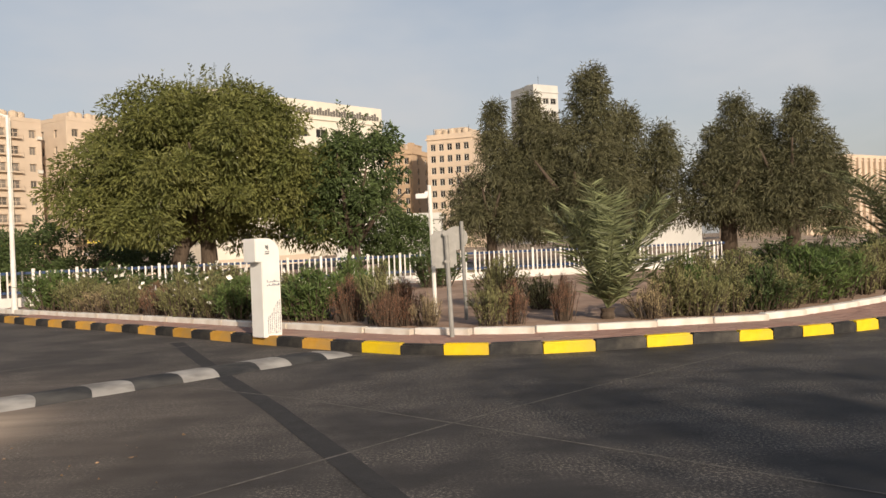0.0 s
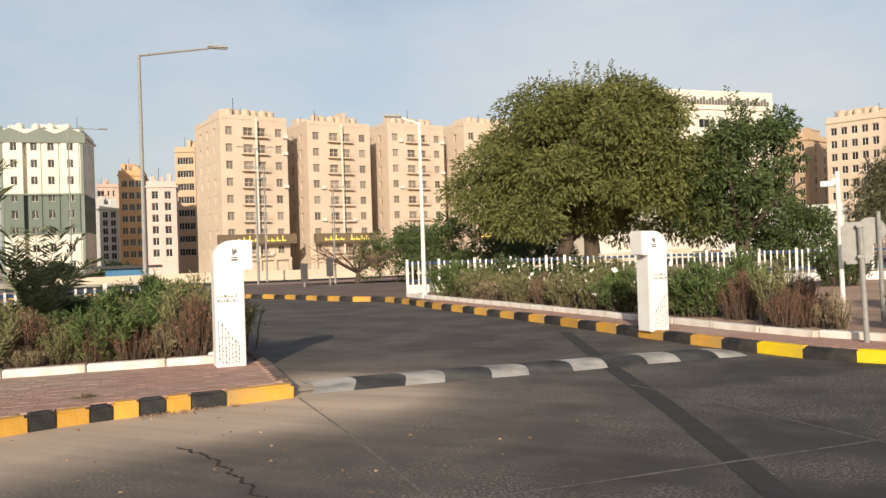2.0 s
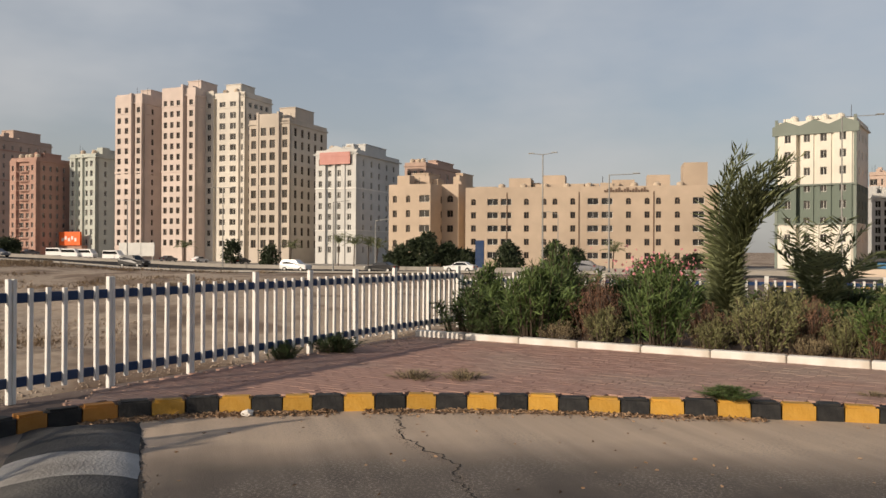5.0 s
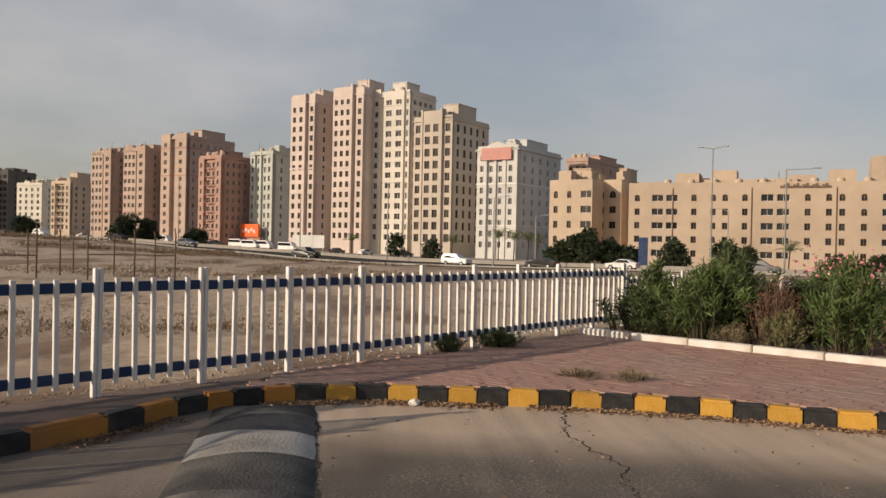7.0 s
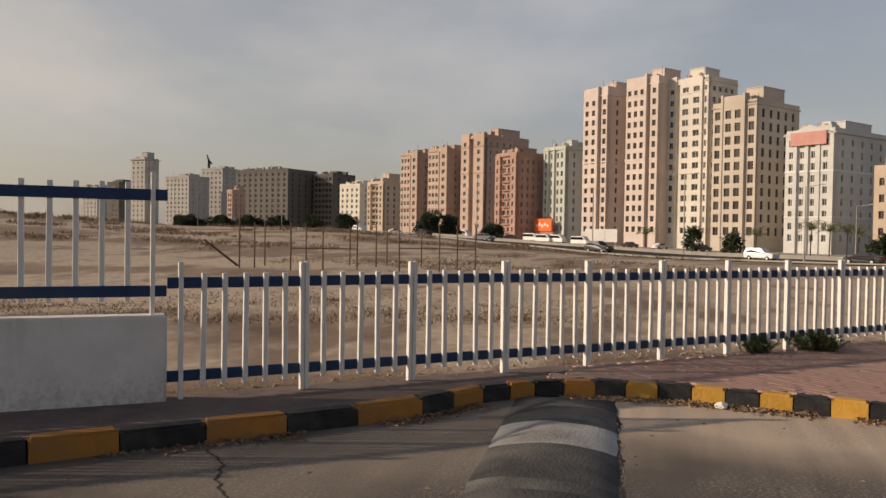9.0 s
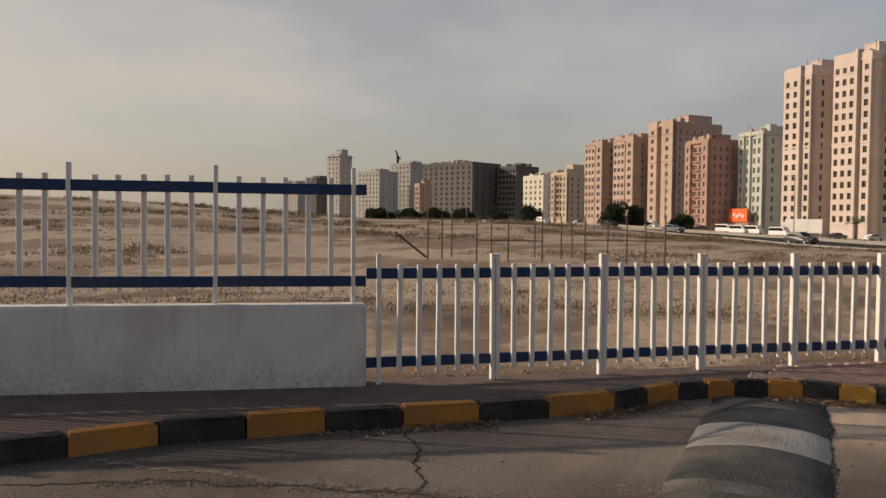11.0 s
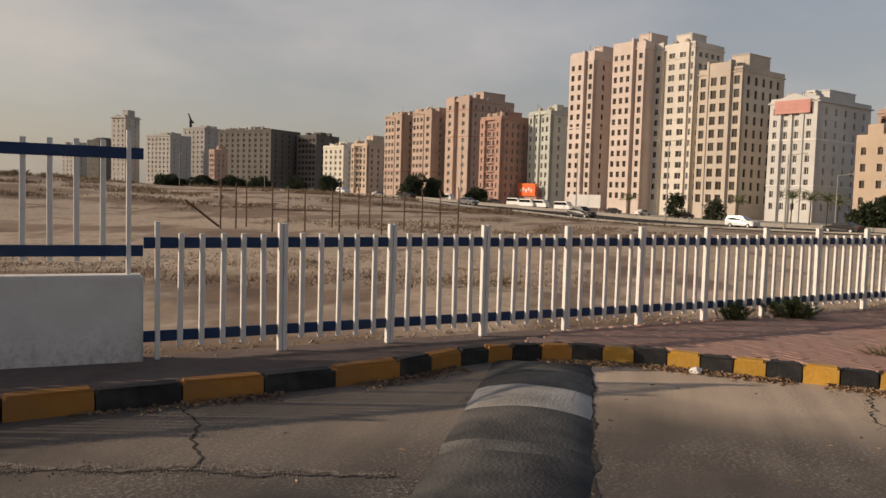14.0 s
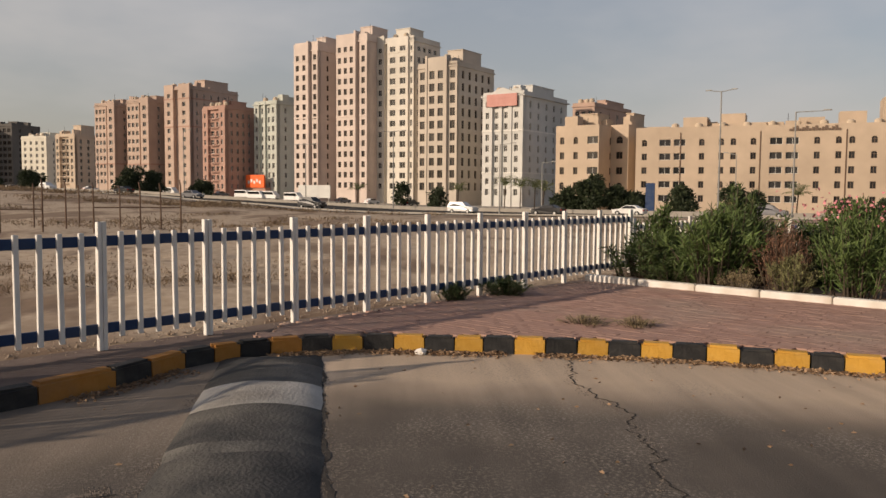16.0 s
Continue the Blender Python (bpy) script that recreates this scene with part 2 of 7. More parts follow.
def bevelled(w, d, h, b=0.01, seg=1):
    bm = bmesh.new()
    box(bm, -w / 2, -d / 2, 0, w / 2, d / 2, h)
    bmesh.ops.bevel(bm, geom=bm.edges[:], offset=b, segments=seg, affect="EDGES")
    return bm


def tube(bm, pts, radii, sides=8, cap=True):
    rings = []
    pts = [Vector(p) for p in pts]
    for i, p in enumerate(pts):
        a = (pts[min(i + 1, len(pts) - 1)] - pts[max(i - 1, 0)]).normalized()
        u = a.cross(Vector((0, 0, 1)) if abs(a.z) < 0.95 else Vector((1, 0, 0))).normalized()
        w = a.cross(u)
        rings.append([bm.verts.new(p + (u * math.cos(k * 2 * math.pi / sides) + w * math.sin(k * 2 * math.pi / sides)) * radii[i]) for k in range(sides)])
    for r, s in zip(rings, rings[1:]):
        for k in range(sides):
            bm.faces.new((r[k], r[(k + 1) % sides], s[(k + 1) % sides], s[k]))
    if cap:
        bm.faces.new(rings[0][::-1])
        bm.faces.new(rings[-1])


def prism(bm, poly, z0, z1):
    a = [bm.verts.new((x, y, z0)) for x, y in poly]
    b = [bm.verts.new((x, y, z1)) for x, y in poly]
    bm.faces.new(b)
    bm.faces.new(a[::-1])
    for i in range(len(poly)):
        j = (i + 1) % len(poly)
        bm.faces.new((a[i], a[j], b[j], b[i]))
    bmesh.ops.recalc_face_normals(bm, faces=bm.faces[:])


def raw(name, verts, faces, material, parent=None, label=""):
    me = bpy.data.meshes.new(name)
    me.from_pydata(verts, [], faces)
    for m in (material if isinstance(material, (list, tuple)) else [material]):
        me.materials.append(m)
    ob = new(name, me)
    if parent is not None:
        ob.parent = parent
    if label:
        ob["label"] = label
    return ob


def leaves(rng, at, way, length, width, bend=0.25):
    """Kite-shaped leaves, folded a little; at and way are n x 3 arrays. Returns verts, faces."""
    n = len(at)
    way = way / (np.linalg.norm(way, axis=1, keepdims=True) + 1e-9)
    side = np.cross(way, rng.normal(size=(n, 3)))
    side /= np.linalg.norm(side, axis=1, keepdims=True) + 1e-9
    up = np.cross(side, way)
    ln = (length * rng.uniform(0.7, 1.3, n))[:, None]
    wd = (width * rng.uniform(0.7, 1.3, n))[:, None]
    v = np.stack([at, at + way * ln * 0.45 + side * wd / 2 + up * wd * bend, at + way * ln, at + way * ln * 0.45 - side * wd / 2 + up * wd * bend], 1).reshape(-1, 3)
    f = np.arange(4 * n).reshape(-1, 4)
    return v, f


def along(pts, step):
    """Points at even steps along a polyline, with headings."""
    pts = [Vector((*p, 0)) for p in pts]
    out, carry = [], 0.0
    for a, b in zip(pts, pts[1:]):
        ln = (b - a).length
        s = carry
        while s < ln:
            out.append((a.lerp(b, s / ln), math.atan2((b - a).y, (b - a).x)))
            s += step
        carry = s - ln
    return out


def smooth_line(pts, n=6):
    """Catmull-Rom through plan points."""
    p = [Vector(q) for q in pts]
    p = [2 * p[0] - p[1]] + p + [2 * p[-1] - p[-2]]
    out = []
    for i in range(1, len(p) - 2):
        for k in range(n):
            t = k / n
            a, b, c, d = p[i - 1:i + 3]
            out.append(0.5 * (2 * b + (c - a) * t + (2 * a - 5 * b + 4 * c - d) * t * t + (3 * b - a - 3 * c + d) * t ** 3))
    out.append(p[-2])
    return [(v.x, v.y) for v in out]


# ---- ground ----
def step01(a, b, x):
    t = min(max((x - a) / (b - a), 0), 1)
    return t * t * (3 - 2 * t)


def outside(x, y):
    """Distance beyond the line of the picket fence and the low wall, towards the desert."""
    return min((x + 6.46) * -0.7133 + (y + 4.52) * -0.7009, (x + 6.33) * -0.777 + (y + 4.58) * -0.630)


def ground_z(x, y):
    """The land falls about two metres towards the apartment blocks and rises a little to the open desert."""
    r, b = math.hypot(x, y), math.degrees(math.atan2(-x, y)) % 360
    if b > 270:
        b -= 360
    far = -2.0 + 3.8 * step01(86, 121, b) + 3.0 * step01(121, 150, b)
    if b < 30:
        far = -2.0 + 2.6 * step01(30, -5, b) if b > -5 else 0.6
    if b > 200 or b < -60:
        far = 0
    rise = step01(30, 140, r)
    rough_ = 0.25 * noise.noise((x * 0.06, y * 0.06, 0.0)) * step01(16, 40, r) * (1.6 if 95 < b < 170 else 0.4) * (1 - step01(300, 600, r))
    d = outside(x, y)
    if d > 0:
        rough_ += 0.17 * step01(0.02, 0.35, d) + step01(0.6, 3.0, d) * (1 - step01(60, 160, r)) * (0.10 * noise.noise((x * 0.45, y * 0.45, 2.0)) + 0.045 * noise.noise((x * 1.6, y * 1.6, 6.0)))
    return -0.05 + far * rise + rough_


verts, faces = [], []
RAD = [0.0, 2.0, 4.0] + list(np.linspace(6.0, 24.0, 61)) + list(np.geomspace(24.8, 4500, 95))
NA = 540
for i, r in enumerate(RAD):
    for k in range(NA):
        a = 2 * math.pi * k / NA
        x, y = r * math.cos(a), r * math.sin(a)
        verts.append((x, y, ground_z(x, y)))
for i in range(len(RAD) - 1):
    for k in range(NA):
        q = [i * NA + k, i * NA + (k + 1) % NA, (i + 1) * NA + (k + 1) % NA, (i + 1) * NA + k]
        faces.append(q[::-1] if i else (q[2], q[3], q[0]))
ground = raw("ground", verts, faces, SAND)
for p in ground.data.polygons:
    p.use_smooth = True
tagged(ground, "pale tan desert sand with scrubby darker patches", "ground", kind="structure")

# plan lines of the kerbs, bottom edge towards the road
KERB_A = [(-5.25, 7.42), (-5.70, 6.82), (-6.50, 5.74), (-7.02, 4.64), (-7.47, 3.65), (-7.87, 2.75), (-8.22, 1.60), (-8.43, 0.38), (-8.55, -0.55), (-8.38, -1.44), (-7.93, -2.06), (-7.11, -2.50),
          (-6.61, -2.91), (-6.14, -3.34), (-5.69, -3.78), (-5.28, -4.19), (-4.83, -4.60), (-4.33, -5.05), (-3.50, -5.50), (-1.5, -6.9), (1.5, -9.0), (5.0, -11.5)]
KERB_SIDE = [(-5.25, 7.42), (-6.75, 9.05), (-8.7, 11.1), (-12.1, 15.4), (-15.5, 20.0), (-19.5, 21.6), (-30, 23.5)]
KERB_B = [(-30, 27.5), (-19.0, 25.0), (-16.4, 24.2), (-13.4, 22.95), (-11.9, 22.75), (-8.65, 19.6), (-6.4, 17.55), (-4.44, 15.7), (-2.85, 14.1), (-1.55, 12.85), (-0.55, 12.0), (0.1, 11.5), (1.3, 11.1), (2.05, 10.95),
          (2.9, 11.0), (4.35, 11.25), (5.2, 11.3), (6.2, 11.52), (7.6, 12.0), (10.5, 13.4), (15, 16.5), (24, 24)]
line_a, line_s, line_b = smooth_line(KERB_A), smooth_line(KERB_SIDE), smooth_line(KERB_B)

# road: one concrete sheet, mask of dust by the distance to the kerb of the west island plus a painted shade gradient to
# the east
def road_material():
    m = mat("worn_concrete_road", (0.029, 0.027, 0.026), (0.056, 0.051, 0.047), scale=2.2, rough=0.75, bump=0.22, bscale=70.0, big=(0.04, 0.037, 0.035), bigscale=0.3)
    n, l = m.node_tree.nodes, m.node_tree.links
    p = n["Principled BSDF"]
    src = p.inputs["Base Color"].links[0].from_socket
    at = n.new("ShaderNodeAttribute")
    at.attribute_name = "dust_and_shade"
    tn = n.new("ShaderNodeTexNoise")
    tn.inputs["Scale"].default_value, tn.inputs["Detail"].default_value = 1.1, 7.0
    tc = n.new("ShaderNodeTexCoord")
    l.new(tc.outputs["Object"], tn.inputs["Vector"])
    ma = n.new("ShaderNodeMath")
    ma.operation = "MULTIPLY_ADD"
    l.new(tn.outputs["Fac"], ma.inputs[0])
    ma.inputs[1].default_value = 0.9
    ma.inputs[2].default_value = -0.45
    md = n.new("ShaderNodeMath")
    md.operation = "ADD"
    md.use_clamp = True
    l.new(at.outputs["Fac"], md.inputs[0])
    mq = n.new("ShaderNodeMath")
    mq.operation = "MULTIPLY"
    l.new(ma.outputs[0], mq.inputs[0])
    l.new(at.outputs["Fac"], mq.inputs[1])
    l.new(mq.outputs[0], md.inputs[1])
    mx = n.new("ShaderNodeMix")
    mx.data_type = "RGBA"
    l.new(md.outputs[0], mx.inputs["Factor"])
    l.new(src, mx.inputs["A"])
    mx.inputs["B"].default_value = (0.50, 0.385, 0.28, 1)
    tf = n.new("ShaderNodeTexNoise")                     # worn pale flecks of bare aggregate
    tf.inputs["Scale"].default_value, tf.inputs["Detail"].default_value, tf.inputs["Roughness"].default_value = 38.0, 8.0, 0.78
    l.new(tc.outputs["Object"], tf.inputs["Vector"])
    rf = n.new("ShaderNodeValToRGB")
    rf.color_ramp.elements[0].position, rf.color_ramp.elements[1].position = 0.50, 0.61
    l.new(tf.outputs["Fac"], rf.inputs["Fac"])
    tg = n.new("ShaderNodeTexNoise")
    tg.inputs["Scale"].default_value, tg.inputs["Detail"].default_value = 0.8, 3.0
    l.new(tc.outputs["Object"], tg.inputs["Vector"])
    rg = n.new("ShaderNodeValToRGB")
    rg.color_ramp.elements[0].position, rg.color_ramp.elements[1].position = 0.42, 0.58
    l.new(tg.outputs["Fac"], rg.inputs["Fac"])
    mm = n.new("ShaderNodeMath")
    mm.operation = "MULTIPLY"
    l.new(rf.outputs["Color"], mm.inputs[0])
    l.new(rg.outputs["Color"], mm.inputs[1])
    mg = n.new("ShaderNodeMix")
    mg.data_type = "RGBA"
    l.new(mm.outputs[0], mg.inputs["Factor"])
    l.new(mx.outputs["Result"], mg.inputs["A"])
    mg.inputs["B"].default_value = (0.29, 0.25, 0.205, 1)
    mp = n.new("ShaderNodeMapping")                      # long faint tyre streaks
    mp.inputs["Rotation"].default_value, mp.inputs["Scale"].default_value = (0, 0, radians(38)), (0.18, 2.6, 1)
    l.new(tc.outputs["Object"], mp.inputs["Vector"])
    ts = n.new("ShaderNodeTexNoise")
    ts.inputs["Scale"].default_value, ts.inputs["Detail"].default_value = 1.6, 6.0
    l.new(mp.outputs["Vector"], ts.inputs["Vector"])
    rs_ = n.new("ShaderNodeMapRange")
    rs_.inputs["From Min"].default_value, rs_.inputs["From Max"].default_value = 0.3, 0.7
    rs_.inputs["To Min"].default_value, rs_.inputs["To Max"].default_value = 0.84, 1.14
    l.new(ts.outputs["Fac"], rs_.inputs["Value"])
    hv = n.new("ShaderNodeHueSaturation")
    l.new(rs_.outputs["Result"], hv.inputs["Value"])
    l.new(mg.outputs["Result"], hv.inputs["Color"])
    l.new(hv.outputs["Color"], p.inputs["Base Color"])
    return m


ROAD = road_material()
ga = np.array(line_a)
gx, gy = np.arange(-34, 27.01, 0.35), np.arange(-16, 28.01, 0.35)
verts, dust_and_shade = [], []
for y in gy:
    for x in gx:
        verts.append((x, y, 0.0))
        d = float(np.min(np.hypot(ga[:, 0] - x, ga[:, 1] - y)))
        side_ = 0.25 * step01(-4.6, -2.2, y) + 0.75 * step01(-2.0, -0.6, y)   # strongest between the hump and the gate, weaker past the hump
        # last term pales the west, so the shadow on the east side is partly painted
        dust_and_shade.append((1 - step01(0.8, 2.3, d)) * (0.16 + 0.80 * side_) + 0.10 * (1 - step01(2.0, 5.0, d)) * side_ + 0.06 * (1 - step01(-3.0, 2.5, x)) * step01(-4.0, 0.0, y))
nx = len(gx)
faces = [(j * nx + i, j * nx + i + 1, (j + 1) * nx + i + 1, (j + 1) * nx + i) for j in range(len(gy) - 1) for i in range(nx - 1)]
road = raw("road", verts, faces, ROAD)
att = road.data.attributes.new("dust_and_shade", "FLOAT", "POINT")
att.data.foreach_set("value", dust_and_shade)
tagged(road, "worn grey concrete roadway, dusty along the kerb", "road", kind="structure")

# islands: raised pavements behind the kerbs
def offset(line, d):
    out = []
    for i, p in enumerate(line):
        a, b = line[max(i - 1, 0)], line[min(i + 1, len(line) - 1)]
        v = Vector((b[0] - a[0], b[1] - a[1])).normalized()
        out.append((p[0] - v.y * d, p[1] + v.x * d))
    return out


TOP = 0.15
KW = 0.16
in_a, in_s, in_b = offset(line_a, -KW), offset(line_s, KW), offset(line_b, KW)
bm = bmesh.new()
prism(bm, in_a[::-1] + in_s[1:] + [(-30.5, 16.0), (-18.45, 7.5), (-13.89, 2.92), (-6.55, -4.72), (2.9, -16.4), (6.5, -14.0)], -0.03, TOP - 0.022)
pave_a = tagged(part("pavement_1", bm, PAVEBED), "red-brown block-paved pavement on the west island", "pavement", kind="structure")
bm = bmesh.new()
prism(bm, in_b + [(27, 24), (27, 34), (-30, 34)], -0.03, TOP - 0.022)
pave_b = tagged(part("pavement_2", bm, PAVEBED), "red-brown block-paved pavement on the east island", "pavement", kind="structure")


# ---- buildings ----
def stucco(name, col, dirt=None):
    return mat(name, col, [c * 1.12 for c in col], scale=0.5, rough=0.9, bump=0.2, bscale=4.0, big=dirt or [c * 0.84 for c in col], bigscale=0.07)


FRAME_W = mat("frame_white", (0.62, 0.60, 0.56), rough=0.6)
FRAME_T = mat("frame_tan", (0.44, 0.37, 0.30), rough=0.7)
GLASS_PALE = mat("curtained_glass", (0.13, 0.115, 0.10), (0.27, 0.24, 0.205), scale=0.3, rough=0.3, spec=0.35, objvar=0.55)
FRAME_B = mat("frame_brown", (0.16, 0.11, 0.08), rough=0.6)
TANK = mat("water_tank", (0.50, 0.40, 0.30), (0.60, 0.49, 0.37), scale=0.6, rough=0.7)
TANKW = mat("water_tank_white", (0.66, 0.60, 0.50), (0.74, 0.68, 0.58), scale=0.6, rough=0.7)
ACM = mat("air_conditioner", (0.55, 0.54, 0.5), rough=0.7)
window_cache = {}


def window_mesh(w, h, frame_mat, arch=False):
    key = (round(w, 2), round(h, 2), frame_mat.name, arch)
    if key not in window_cache:
        bm = bmesh.new()
        f = 0.065
        xs, zs, g = (-w / 2, -w / 2 + f, -f / 2, f / 2, w / 2 - f, w / 2), (0, f, h - f, h), {}
        vert = lambda i, k, y: g.setdefault((i, k, y), bm.verts.new((xs[i], y, zs[k])) if (i, k, y) not in g else g[(i, k, y)])
        for i in range(5):
            for k in range(3):
                c = [(i, k), (i + 1, k), (i + 1, k + 1), (i, k + 1)]
                if k == 1 and i in (1, 3):
                    fc = bm.faces.new([vert(*q, 0.0) for q in c])
                    fc.material_index = 1
                    for a, b in zip(c, c[1:] + c[:1]):
                        bm.faces.new((vert(*a, -0.06), vert(*b, -0.06), vert(*b, 0.0), vert(*a, 0.0)))
                else:
                    bm.faces.new([vert(*q, -0.06) for q in c])
        me = bpy.data.meshes.new("window")
        bm.to_mesh(me)
        bm.free()
        me.materials.append(frame_mat)
        me.materials.append(GLASS_PALE if frame_mat is FRAME_T else GLASS)
        window_cache[key] = me
    return window_cache[key]


def arch_mesh(w, h, frame_mat, wall):
    """A round-headed window: frame and dark pane, the two spandrels in the wall's own plaster."""
    key = (round(w, 2), round(h, 2), frame_mat.name, wall.name)
    if key not in window_cache:
        bm = bmesh.new()
        r, n = w / 2, 8
        arc = [(r * math.cos(math.pi * k / n), h - r + r * math.sin(math.pi * k / n)) for k in range(n + 1)]
        for half in (arc[:n // 2 + 1], arc[n // 2:]):
            cx = r if half[0][0] > 0.01 else -r
            for a, b in zip(half, half[1:]):
                bm.faces.new([bm.verts.new((x, -0.2, z)) for x, z in ((cx, h), a, b)])
        for a, b in zip(arc, arc[1:]):
            f = bm.faces.new([bm.verts.new(v) for v in ((a[0], -0.2, a[1]), (b[0], -0.2, b[1]), (b[0], 0.0, b[1]), (a[0], 0.0, a[1]))])
        f = bm.faces.new([bm.verts.new((x, 0.0, z)) for x, z in [(-r, 0.0), (r, 0.0)] + arc])
        f.material_index = 1
        for x0, x1, z0, z1 in ((-r, -r + 0.08, 0, h - r), (r - 0.08, r, 0, h - r), (-0.04, 0.04, 0, h), (-r, r, h - r - 0.04, h - r + 0.04), (-r, r, 0, 0.08)):
            f = bm.faces.new([bm.verts.new((x, -0.06, z)) for x, z in ((x0, z0), (x1, z0), (x1, z1), (x0, z1))])
            f.material_index = 2
        me = bpy.data.meshes.new("window")
        bm.to_mesh(me)
        bm.free()
        for m in (wall, GLASS, frame_mat):
            me.materials.append(m)
        window_cache[key] = me
    return window_cache[key]


def panel(bm, o, ex, width, height, cols, rows, deep=0.3):
    """A wall face with real openings: o its lower left corner, ex along it, outside to the right of ex turned down."""
    o, ex = Vector(o), Vector(ex)
    inn = Vector((-ex.y, ex.x, 0)) * deep
    xs = sorted({0.0, width, *(c for p in cols for c in p)})
    zs = sorted({0.0, height, *(c for p in rows for c in p)})
    at = lambda x, z, k=0: bm.verts.new(o + ex * x + Vector((0, 0, z)) + inn * k)
    for x0, x1 in zip(xs, xs[1:]):
        solid = not any(abs(c[0] - x0) < 1e-6 for c in cols)
        if solid:
            bm.faces.new((at(x0, 0), at(x1, 0), at(x1, height), at(x0, height)))
            continue
        for z0, z1 in zip(zs, zs[1:]):
            if any(abs(r[0] - z0) < 1e-6 for r in rows):
                for a, b in (((x0, z0), (x1, z0)), ((x1, z0), (x1, z1)), ((x1, z1), (x0, z1)), ((x0, z1), (x0, z0))):
                    bm.faces.new((at(*a), at(*b), at(*b, 1), at(*a, 1)))
            else:
                bm.faces.new((at(x0, z0), at(x1, z0), at(x1, z1), at(x0, z1)))


def cols_even(width, n, w, margin=0.0):
    gap = (width - 2 * margin) / max(n, 1)
    return [(margin + gap * (i + 0.5) - w / 2, margin + gap * (i + 0.5) + w / 2) for i in range(n)]


def tanks(parent, x0, x1, y, z, n, material, r=0.75, h=1.7):
    bm = bmesh.new()
    tube(bm, [(0, 0, 0), (0, 0, h * 0.85), (0, 0, h)], [r, r, r * 0.5], 12)
    first = part("water_tank", bm, material, parent, smooth=False)
    for i in range(n):
        x = x0 + (x1 - x0) * (i + 0.5) / n
        ob = first if i == 0 else link("water_tank", first.data, parent)
        ob.location = (x, y + (0.3 if i % 2 else -0.2), z)


def site(bl, bf, bs, dist, phi):
    """Plan of a block on the town's grid (turned by phi): the near corner lies at bearing bf and that distance; its front reaches to bearing bl, its flank to bs."""
    way = lambda b: Vector((-math.sin(radians(b)), math.cos(radians(b))))
    e1 = Vector((math.cos(radians(phi)), math.sin(radians(phi))))
    e2 = Vector((-e1.y, e1.x))
    p = way(bf) * dist

    def reach(b, e):
        v = way(b)
        det = v.x * e.y - v.y * e.x
        return (p.x * v.y - p.y * v.x) / det if abs(det) > 0.01 else 10.0
    w, d = reach(bl, e1), reach(bs, e2)
    o = p + e1 * min(w, 0)
    return o, abs(w), abs(d)


